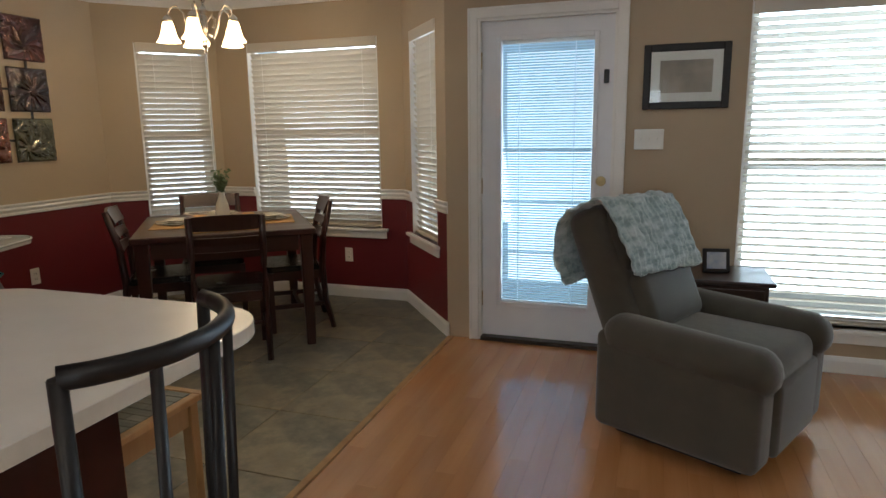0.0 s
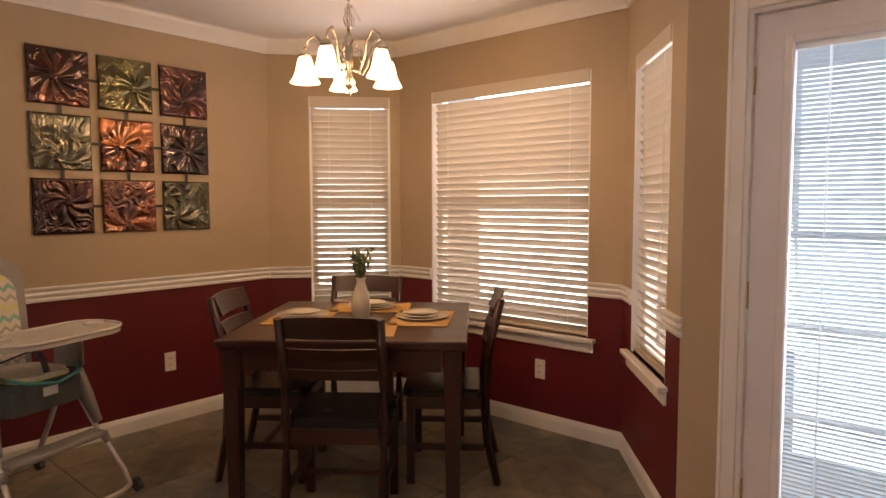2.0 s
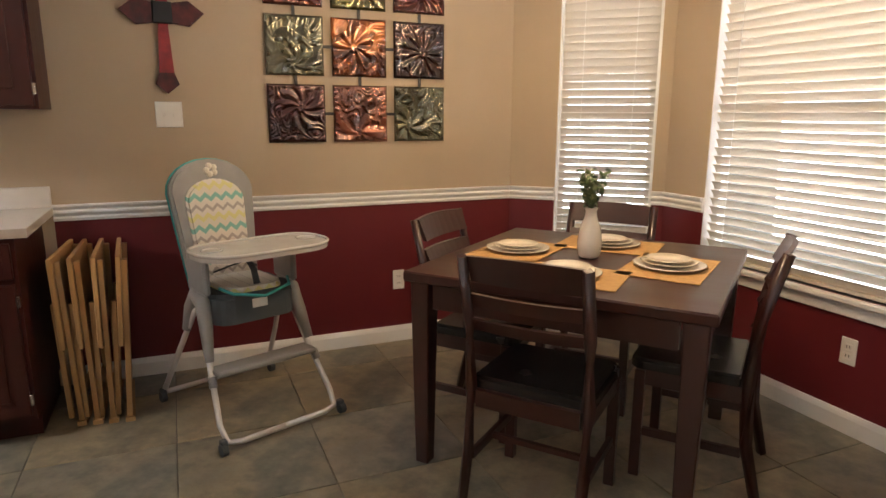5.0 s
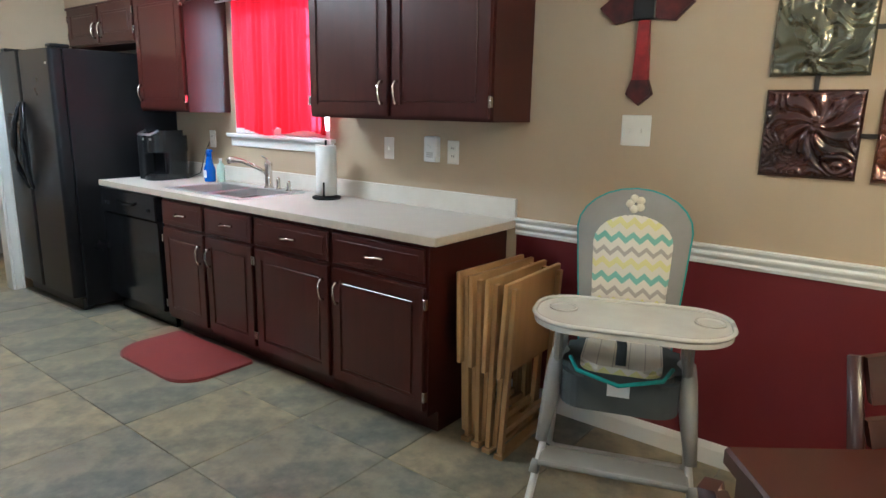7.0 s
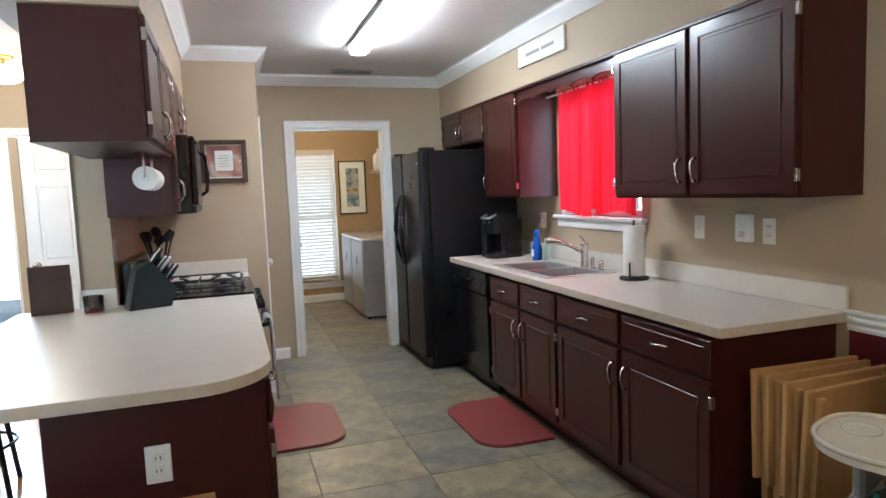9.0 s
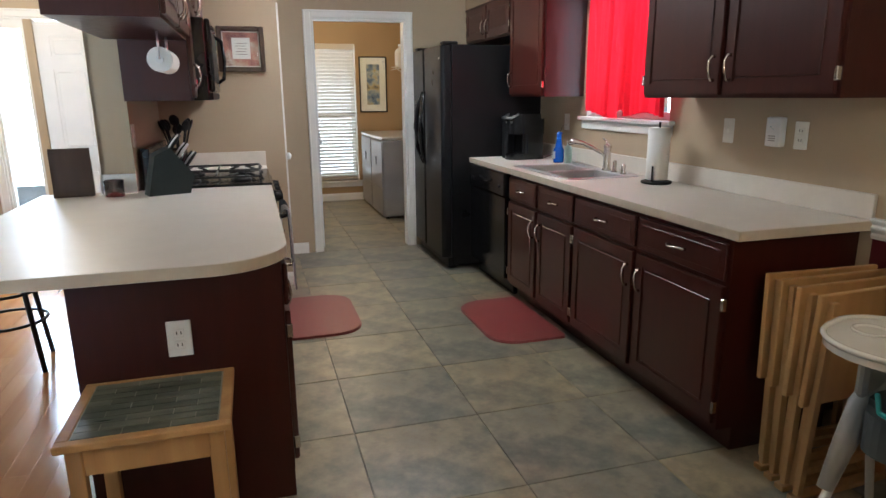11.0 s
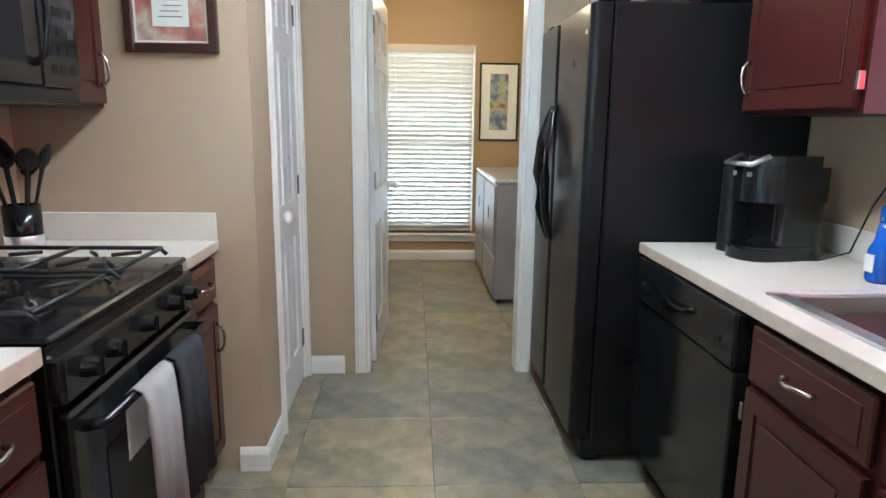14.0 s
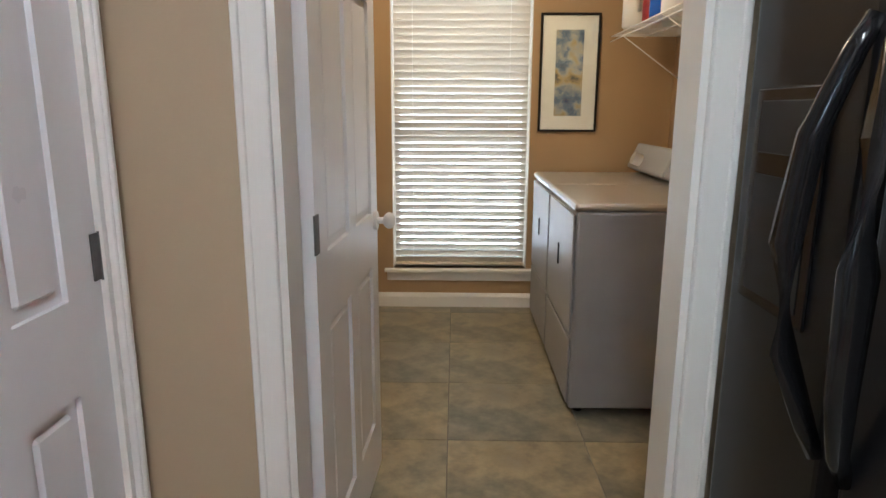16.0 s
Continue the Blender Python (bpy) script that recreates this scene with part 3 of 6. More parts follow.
NL = ((EX, NY), (DX, NY))
BR, BM, BLF = ((DX, NY), BR1), (BR1, BL1), (BL1, BL0)
WK = ((WX, 1.25), (WX, LY))
LS = ((WX, LB), (-1.7, LB))
window("window_1", *BR, 0.19, 0.80, 0.60, 2.11)
window("window_2", *BM, 0.215, 1.415, 0.60, 2.12)
window("window_3", *BLF, 0.07, 0.64, 0.60, 2.12)
window("window_4", *NL, 1.40, 3.48, 0.26, 2.06)
win = window("window_5", *WK, 1.31, 2.25, 1.24, 2.06)
for z0, z1 in ((0.045, 0.39), (0.43, 0.775)):
    zm = (z0 + z1) / 2
    for x in (0.315, 0.625):
        part("muntin", boxes((x - 0.009, x + 0.009, -0.100, -0.080, z0, z1)), TRIM, win, kind="structure")
    for xa, xb in ((0.045, 0.306), (0.324, 0.616), (0.634, 0.895)):
        part("muntin", boxes((xa, xb, -0.100, -0.080, zm - 0.009, zm + 0.009)), TRIM, win, kind="structure")
window("window_6", *LS, 0.885, 1.775, 0.27, 2.05)
BLAB = "closed cream faux-wood blind on the %s window"
blind(*BR, 0.19, 0.80, 0.603, 2.11, BLAB % "narrow bay side")
blind(*BM, 0.215, 1.415, 0.603, 2.12, BLAB % "wide middle bay")
blind(*BLF, 0.07, 0.64, 0.603, 2.12, BLAB % "narrow bay corner")
blind(*NL, 1.40, 3.48, 0.275, 2.06, "bright white faux-wood blind on the tall living room window", tilt=28)
blind(*LS, 0.885, 1.775, 0.285, 2.05, "cream faux-wood blind on the tall laundry room window", tilt=58)


# ---- doors ----
def knob(parent, x, y, z, side, material, lock=None):
    bm = bmesh.new()
    cyl(bm, (x, y, z), (x, y + side * 0.012, z), 0.032, n=20)
    cyl(bm, (x, y + side * 0.012, z), (x, y + side * 0.035, z), 0.012, n=12)
    r = bmesh.ops.create_uvsphere(bm, u_segments=16, v_segments=10, radius=0.028)
    bmesh.ops.transform(bm, matrix=Matrix.Translation((x, y + side * 0.052, z)) @ Matrix.Diagonal((1, 0.75, 1, 1)), verts=r["verts"])
    return part("door_handle", bm, material, parent, "round %s door knob" % material.name.replace("_", " "))


def panel_door(name, m, w, h, label, knob_x, sides=(-1, 1), hinge_x=0.0, knobmat=NICKEL):
    """A six-panel door; x from its hinge edge, y through its thickness."""
    root = thing(name, m, label, "door")
    t = 0.0175
    bm = bmesh.new()
    st = 0.105
    cols = [(st, w / 2 - 0.045), (w / 2 + 0.045, w - st)]
    rows = [(0.20, 0.78), (0.96, 1.62), (1.72, h - 0.11)]
    for x0, x1 in ((0, st), (w / 2 - 0.045, w / 2 + 0.045), (w - st, w)):
        box(bm, x0, x1, -t, t, 0, h)
    zs = [0, 0.20, 0.78, 0.96, 1.62, 1.72, h - 0.11, h]
    for z0, z1 in ((0, 0.20), (0.78, 0.96), (1.62, 1.72), (h - 0.11, h)):
        for x0, x1 in cols:
            box(bm, x0, x1, -t, t, z0, z1)
    part("leaf", bm, DOORW, root)
    for x0, x1 in cols:
        for z0, z1 in rows:
            bm = boxes((x0, x1, -0.006, 0.006, z0, z1))
            box(bm, x0 + 0.022, x1 - 0.022, -0.0135, 0.0135, z0 + 0.022, z1 - 0.022, bevel=0.007)
            part("panel", bm, DOORW, root)
    for s in sides:
        knob(root, knob_x, s * t, 0.93, s, knobmat)
    for z in (0.22, 1.02, 1.82):
        bm = boxes((hinge_x - 0.012, hinge_x + 0.022, t, t + 0.004, z - 0.045, z + 0.045), (hinge_x - 0.012, hinge_x + 0.022, -t - 0.004, -t, z - 0.045, z + 0.045))
        cyl(bm, (hinge_x - 0.006, 0.022, z - 0.048), (hinge_x - 0.006, 0.022, z + 0.048), 0.006, n=8)
        part("hinge", bm, HINGE, root, "dark grey steel hinge")
    return root


# laundry door, open against the laundry's east side
panel_door("door_laundry", pose(-2.293, LY - 0.15, 0.008, 0, 0, -93), 0.79, 2.02, "white six-panel laundry door standing open", 0.73, knobmat=WHITEP)
# pantry door, closed
panel_door("door_pantry", pose(PX + 0.028, LY + 0.067, 0.008, 0, 0, 90), 0.596, 2.01, "closed white six-panel pantry door with a round knob", 0.535, sides=(1,), knobmat=WHITEP)
# entry door
panel_door("door_entry", pose(-0.885, SY - 0.04, 0.008), 0.82, 2.0, "closed white six-panel entry door with sidelight", 0.76, sides=(1,))
m = pose(0.06, SY - 0.05, 0.1)
g = part("sidelight_pane", boxes((-0.03, 0.20, -0.004, 0.004, 0.25, 1.85), m=m), GLASS, None, "", "structure")
g.visible_shadow = False
part("sidelight_frame", boxes((-0.06, -0.03, -0.03, 0.03, 0, 1.94), (0.20, 0.24, -0.03, 0.03, 0, 1.94), (-0.03, 0.20, -0.03, 0.03, 0, 0.25), (-0.03, 0.20, -0.03, 0.03, 1.85, 1.94), m=m), TRIM, None, "", "structure")

# patio door with a full glass and a blind between its panes
m = frame_at(*NL) @ pose(4.198, -0.05, 0.03)
root = thing("door_patio", m, "white patio door with full-length glass and enclosed mini blind", "door")
W_, H_ = 0.804, 2.012
ga, gb, gc, gd = 0.115, W_ - 0.125, 0.235, 1.895
part("leaf", boxes((0, ga, -0.022, 0.022, 0, H_), (gb, W_, -0.022, 0.022, 0, H_), (ga, gb, -0.022, 0.022, 0, gc), (ga, gb, -0.022, 0.022, gd, H_)), DOORW, root)
part("glass_frame", boxes((ga - 0.03, ga, 0.022, 0.034, gc - 0.03, gd + 0.03), (gb, gb + 0.03, 0.022, 0.034, gc - 0.03, gd + 0.03), (ga, gb, 0.022, 0.034, gc - 0.03, gc), (ga, gb, 0.022, 0.034, gd, gd + 0.03), bevel=0.004), DOORW, root)
g = part("pane", boxes((ga, gb, 0.012, 0.015, gc, gd)), GLASS, root, "clear door glass")
g.visible_shadow = False
g = part("pane", boxes((ga, gb, -0.018, -0.015, gc, gd)), GLASS, root, "clear door glass")
g.visible_shadow = False
part("muntin", boxes(*[(ga, gb, -0.028, -0.019, z - 0.005, z + 0.005) for z in (gc + (gd - gc) * i / 5 for i in (1, 2, 3, 4))]), TRIM, root)
bm = bmesh.new()
k = 100
for i in range(k):
    z = gc + 0.02 + (gd - gc - 0.04) * i / (k - 1)
    box(bm, ga + 0.004, gb - 0.004, -0.0075, 0.0075, -0.0004, 0.0004, m=pose(0, 0, z, 60))
part("mini_blind_slats", bm, MSLAT, root, "thin white mini blind slats", "stuff")
# Cords widened to strips that imitate the bright light gaps beside them.
for x in (ga + 0.11, gb - 0.11):
    part("ladder_cord", boxes((x - 0.004, x + 0.004, 0.008, 0.0092, gc + 0.01, gd - 0.02)), CORDM, root)
part("mini_blind_rail", boxes((ga + 0.002, gb - 0.002, -0.009, 0.009, gd - 0.022, gd), (ga + 0.002, gb - 0.002, -0.007, 0.007, gc, gc + 0.012)), WHITEP, root)
knob(root, 0.055, 0.022, 0.90, 1, BRASS)
bm = bmesh.new()
cyl(bm, (0.055, 0.022, 1.04), (0.055, 0.040, 1.04), 0.030, n=20)
part("deadbolt", bm, BRASS, root, "aged brass deadbolt")
part("door_sensor", boxes((0.025, 0.055, 0.022, 0.036, 1.62, 1.70), bevel=0.003), PLAST, root, "small dark door sensor")
for z in (0.25, 1.0, 1.78):
    bm = bmesh.new()
    cyl(bm, (W_ + 0.004, 0.028, z - 0.05), (W_ + 0.004, 0.028, z + 0.05), 0.007, n=8)
    part("hinge", bm, BRASS, root, "aged brass hinge")
part("threshold_patio", boxes((4.196, 5.004, -0.12, 0.03, 0.0, 0.028), bevel=0.004, m=frame_at(*NL)), THRESH, None, "", "structure")


# ---- cabinets ----
def pull(parent, m, length=0.10):
    """A bowed handle, along x at its middle, standing out along y."""
    bm = bmesh.new()
    h = length / 2
    tube(bm, [(-h, 0.0, 0), (-h, 0.014, 0.0), (-h * 0.6, 0.026, 0.004), (0, 0.030, 0.0), (h * 0.6, 0.026, -0.004), (h, 0.014, 0.0), (h, 0.0, 0)], [0.008, 0.006, 0.005, 0.0065, 0.005, 0.006, 0.008], 8)
    bmesh.ops.transform(bm, matrix=m, verts=bm.verts)
    return part("handle", bm, NICKEL, parent, "satin nickel bow handle")


def ring_frame(x0, x1, y0, y1, z0, z1, f):
    """Four stiles and rails joined into one flat frame with eased edges."""
    bm = bmesh.new()
    loops = []
    for a, y in ((0, y0), (0, y1), (f, y1), (f, y0)):
        loops.append([bm.verts.new(v) for v in ((x0 + a, y, z0 + a), (x1 - a, y, z0 + a), (x1 - a, y, z1 - a), (x0 + a, y, z1 - a))])
    for q, w in zip(loops, loops[1:] + loops[:1]):
        for k in range(4):
            bm.faces.new((q[k], q[(k + 1) % 4], w[(k + 1) % 4], w[k]))
    bmesh.ops.recalc_face_normals(bm, faces=bm.faces)
    bmesh.ops.bevel(bm, geom=loops_edges(bm, y1), offset=0.0035, segments=2, affect="EDGES")
    return bm


def loops_edges(bm, y):
    return [e for e in bm.edges if all(abs(v.co.y - y) < 1e-6 for v in e.verts) and (abs(e.verts[0].co.x - e.verts[1].co.x) < 1e-6 or abs(e.verts[0].co.z - e.verts[1].co.z) < 1e-6)]


def front(name, x0, x1, z0, z1, parent, vertical_pull=None, drawer=False, hinge=None):
    """A raised-panel door or drawer front standing out along +y."""
    f = 0.055 if not drawer else 0.035
    if drawer:
        bm = boxes((x0, x1, 0.002, 0.018, z0, z1), bevel=0.005)
    else:
        bm = ring_frame(x0, x1, 0.002, 0.02, z0, z1, f)
    d = part(name, bm, CHERRY, parent)
    if drawer:
        part("panel", boxes((x0 + 0.03, x1 - 0.03, 0.018, 0.0205, z0 + 0.03, z1 - 0.03), bevel=0.001), CHERRY, d)
    else:
        part("recess", boxes((x0 + f, x1 - f, 0.002, 0.014, z0 + f, z1 - f)), CHERRY, d)
        part("panel", boxes((x0 + f + 0.012, x1 - f - 0.012, 0.014, 0.019, z0 + f + 0.012, z1 - f - 0.012), bevel=0.003), CHERRY, d)
    if drawer:
        pull(d, Matrix.Translation(((x0 + x1) / 2, 0.02, (z0 + z1) / 2)))
    elif vertical_pull is not None:
        x, z = vertical_pull
        pull(d, Matrix.Translation((x, 0.02, z)) @ pose(0, 0, 0, 0, 90, 0))
    if hinge is not None:
        for z in (z0 + 0.07, z1 - 0.07):
            part("hinge", boxes((hinge - 0.007, hinge + 0.007, 0.004, 0.024, z - 0.024, z + 0.024), bevel=0.002), NICKEL, d, "satin nickel hinge")
    return d


def base_unit(m, w, depth, label, pull_side, doors=1, end=False):
    """One base cabinet: x along the front, y out of it, the front face at y = 0."""
    root = thing("base_cabinet", m, label, "cabinet", "kitchen base cabinets")
    part("body", boxes((0.001, w - 0.001, -depth, 0, 0.10, 0.872)), CHERRYD, root)
    part("toe_kick", boxes((0.001, w - 0.001, -depth + 0.05, -0.075, 0.0, 0.10)), CHERRYD, root)
    g = 0.016
    front("drawer", g, w - g, 0.705, 0.852, root, drawer=True)
    if doors == 1:
        px = w - g - 0.035 if pull_side > 0 else g + 0.035
        hx = g - 0.006 if pull_side > 0 else w - g + 0.006
        front("cabinet_door", g, w - g, 0.125, 0.685, root, (px, 0.565), hinge=hx)
    return root


def upper_unit(m, w, h, depth, label, cols=1, pulls=(1,), pz=0.11):
    root = thing("wall_cabinet", m, label, "cabinet", "kitchen wall cabinets")
    part("body", boxes((0, w, -depth, 0, 0, h)), CHERRYD, root)
    g = 0.014
    ww = w / cols
    for i in range(cols):
        a, b = i * ww + g, (i + 1) * ww - g
        p = pulls[i]
        front("cabinet_door", a, b, g, h - g, root, (b - 0.035 if p > 0 else a + 0.035, pz + g), hinge=(a - 0.006 if p > 0 else b + 0.006))
    return root


FX = -3.388


def sink_side(y1):
    """Frame for units on the sink wall: x runs south from y1, y out into the kitchen."""
    return pose(FX, y1, 0, 0, 0, -90)


CL = "dark cherry base cabinet with raised-panel door "
base_unit(sink_side(1.20), 0.595, 0.59, CL + "at the counter end", 1)
base_unit(sink_side(0.605), 0.60, 0.59, CL + "beside the sink", -1)
base_unit(sink_side(0.005), 0.465, 0.59, CL + "under the sink", 1)
base_unit(sink_side(-0.46), 0.465, 0.59, CL + "next to the dishwasher", -1)
UP = sink_side
upper_unit(pose(-3.68, 1.295, 1.37, 0, 0, -90), 1.155, 0.755, 0.304, "dark cherry double-door wall cabinet beside the window", 2, (1, -1))
upper_unit(pose(-3.68, -1.05, 1.375, 0, 0, -90), 0.60, 0.755, 0.304, "dark cherry single-door wall cabinet over the coffee maker", 1, (1,))
upper_unit(pose(-3.68, -1.65, 1.835, 0, 0, -90), 1.035, 0.295, 0.304, "short dark cherry wall cabinet above the fridge", 2, (1, -1), 0.09)
part("cabinet_cornice", boxes((-3.70, -3.655, -2.69, 1.297, 2.112, 2.13), bevel=0.002), CHERRYD, None, "", "structure")
bm = bmesh.new()
lower = [(-1.05 + 1.188 * i / 60, 2.035 + 0.022 * abs(math.sin(math.pi * 5 * i / 60)) ** 0.7) for i in range(61)]
prism(bm, lower + [(0.138, 2.111), (-1.05, 2.111)], -3.70, -3.682)
bmesh.ops.transform(bm, matrix=Matrix(((0, 0, 1, 0), (1, 0, 0, 0), (0, 1, 0, 0), (0, 0, 0, 1))), verts=bm.verts)
bmesh.ops.recalc_face_normals(bm, faces=bm.faces)
part("scalloped_valance", bm, CHERRY, None, "", "structure")

# worktops
bm = bmesh.new()
prism(bm, [(WX + 0.001, -1.70), (-3.36, -1.70), (-3.36, 1.25), (WX + 0.001, 1.25)], 0.874, 0.912)
wt = tagged(part("worktop", bm, LAMIN), "speckled off-white laminate worktop along the sink wall", "worktop")
part("backsplash", boxes((WX + 0.001, WX + 0.02, -1.70, 1.25, 0.9125, 1.012), bevel=0.003), LAMIN, wt)
part("edge_band", boxes((-3.3595, -3.3575, -1.70, 1.25, 0.876, 0.910), (WX + 0.002, -3.36, 1.2505, 1.2525, 0.876, 0.910)), LAMED, wt)


def cut(ob, x0, x1, y0, y1, z0, z1):
    """Leaves a real hole in a mesh."""
    c = part("cutter", boxes((x0, x1, y0, y1, z0, z1)), BLACK)
    md = ob.modifiers.new("hole", "BOOLEAN")
    md.operation, md.object, md.solver = "DIFFERENCE", c, "EXACT"
    me = bpy.data.meshes.new_from_object(ob.evaluated_get(bpy.context.evaluated_depsgraph_get()))
    ob.modifiers.remove(md)
    ob.data = me
    bpy.data.objects.remove(c)


cut(wt, -3.88, -3.45, -0.95, -0.22, 0.8, 1.0)
root = thing("sink", pose(-3.665, -0.585, 0.912), "stainless steel double bowl sink set in the worktop", "sink")
bm = boxes((-0.235, 0.235, -0.39, -0.37, -0.002, 0.008), (-0.235, 0.235, 0.37, 0.39, -0.002, 0.008), (-0.235, -0.15, -0.37, 0.37, -0.002, 0.008), (0.19, 0.235, -0.37, 0.37, -0.002, 0.008), (-0.15, 0.19, -0.02, 0.02, -0.03, 0.006), bevel=0.003)
part("rim", bm, STEEL, root)
for y0, y1 in ((-0.36, -0.02), (0.02, 0.36)):
    bm = boxes((-0.155, 0.195, y0, y1, -0.19, -0.186), (-0.155, -0.151, y0, y1, -0.19, 0), (0.191, 0.195, y0, y1, -0.19, 0), (-0.155, 0.195, y0, y0 + 0.004, -0.19, 0), (-0.155, 0.195, y1 - 0.004, y1, -0.19, 0))
    part("bowl", bm, STEEL, root)
root = thing("kitchen_tap", pose(-3.865, -0.50, 0.914), "brushed nickel single-lever tap with a long low spout", "tap")
bm = bmesh.new()
lathe(bm, [(0.032, 0), (0.030, 0.012), (0.024, 0.02), (0.022, 0.14), (0.026, 0.15), (0.024, 0.165), (0.008, 0.172)], 20)
part("body", bm, NICKEL, root)
bm = bmesh.new()
tube(bm, [(0.0, 0, 0.09), (0.06, -0.04, 0.135), (0.13, -0.085, 0.175), (0.18, -0.12, 0.185), (0.205, -0.135, 0.17)], [0.012, 0.013, 0.014, 0.02, 0.017], 12)
part("spout", bm, NICKEL, root)
bm = bmesh.new()
tube(bm, [(0.0, 0, 0.165), (-0.01, -0.03, 0.185), (-0.02, -0.09, 0.20)], [0.012, 0.008, 0.007], 8, 0.6)
part("lever", bm, NICKEL, root)
for y, h, lb in ((-0.40, 0.07, "nickel side sprayer by the tap"), (-0.30, 0.055, "nickel soap pump by the tap")):
    bm = bmesh.new()
    lathe(bm, [(0.022, 0), (0.018, 0.01), (0.012, 0.02), (0.013, h), (0.005, h + 0.01)], 14)
    tagged(part("tap_sprayer" if h > 0.06 else "soap_pump", bm, NICKEL), lb, "tap").matrix_world = pose(-3.86, y, 0.914)

# peninsula
bm = bmesh.new()
prism(bm, rounded(-1.81, -0.68, -0.60, 1.13, (0, 0.0, 0.20, 0.24), 8), 0.874, 0.912)
bm2 = bm
pen = tagged(part("bar_worktop", bm, LAMIN), "speckled off-white laminate peninsula top with rounded corners", "worktop")
pts = rounded(-1.8115, -0.6785, -0.60, 1.1315, (0, 0.0, 0.2015, 0.2415), 8)
bm = bmesh.new()
ring = pts[1:] + [pts[0]]
for (xa, ya), (xb, yb) in zip(ring, ring[1:]):
    vs = [bm.verts.new(v) for v in ((xa, ya, 0.876), (xb, yb, 0.876), (xb, yb, 0.910), (xa, ya, 0.910))]
    bm.faces.new(vs)
bmesh.ops.remove_doubles(bm, verts=bm.verts, dist=1e-5)
bmesh.ops.solidify(bm, geom=bm.faces[:], thickness=0.0012)
part("edge_band", bm, LAMED, pen)
PF = -1.786


def stove_side(y0):
    """Frame for units on the stove side: x runs north from y0, y out into the kitchen."""
    return pose(PF, y0, 0, 0, 0, 90)


for i, (y0, w) in enumerate(((-0.60, 0.36), (-0.24, 0.56), (0.32, 0.645))):
    u = base_unit(stove_side(y0), w, 0.60, CL + ("beside the black range" if i == 0 else "in the peninsula"), 1 if i == 1 else -1)
root = thing("peninsula_panel", pose(0, 0, 0), "dark cherry end panel of the peninsula", "cabinet panel")
part("end_panel", boxes((-1.784, -1.148, 0.966, 0.984, 0.0, 0.873)), CHERRYD, root)
part("back_panel", boxes((-1.166, -1.148, -0.44, 0.966, 0.0, 0.873)), CHERRYD, root)
base_unit(stove_side(-1.70), 0.315, 0.60, "narrow dark cherry base cabinet by the pantry wall", -1)
wt2 = tagged(part("worktop", boxes((-1.81, SX - 0.001, -1.714, -1.385, 0.874, 0.912), bevel=0.002), LAMIN), "small off-white laminate worktop beside the range", "worktop")
part("backsplash", boxes((-1.81, SX - 0.02, -1.714, -1.697, 0.9125, 1.012), (SX - 0.02, SX - 0.001, -1.714, -1.385, 0.9125, 1.012), bevel=0.002), LAMIN, wt2)
part("edge_band", boxes((-1.8125, -1.8105, -1.714, -1.385, 0.876, 0.910)), LAMED, wt2)
# hung cabinets on the stove side
SU = SX - 0.32
upper_unit(pose(SU, -0.44, 1.665, 0, 0, 90), 0.97, 0.465, 0.37, "short dark cherry wall cabinet over the peninsula", 2, (1, -1), 0.09)
upper_unit(pose(SU, -0.60, 1.375, 0, 0, 90), 0.16, 0.755, 0.31, "narrow dark cherry wall cabinet beside the microwave", 1, (1,))
upper_unit(pose(SU, -1.37, 1.80, 0, 0, 90), 0.77, 0.33, 0.31, "short dark cherry wall cabinet above the microwave", 2, (1, -1), 0.09)
upper_unit(pose(SU, -1.715, 1.375, 0, 0, 90), 0.345, 0.755, 0.31, "dark cherry wall cabinet in the range corner", 1, (-1,))


# ---- dining things ----
DT = pose(-2.547, 3.32, 0, 0, 0, 38)
root = thing("dining_table", DT, "square dark espresso wooden dining table set for four", "table")
T = 0.545
part("tabletop", boxes((-T, T, -T, T, 0.745, 0.785), bevel=0.006), MAHOG, root)
for a in range(4):
    r = pose(0, 0, 0, 0, 0, 90 * a)
    part("apron", boxes((-T + 0.11, T - 0.11, -T + 0.035, -T + 0.057, 0.645, 0.745), m=r), MAHOG, root)
    bm = bmesh.new()
    vs = box(bm, -T + 0.02, -T + 0.10, -T + 0.02, -T + 0.10, 0, 0.745, bevel=0.005)
    for v in bm.verts:
        if v.co.z < 0.1:
            v.co.x += 0.012 if v.co.x < -T + 0.06 else -0.012
            v.co.y += 0.012 if v.co.y < -T + 0.06 else -0.012
    bmesh.ops.transform(bm, matrix=r, verts=bm.verts)
    part("leg", bm, MAHOG, root)


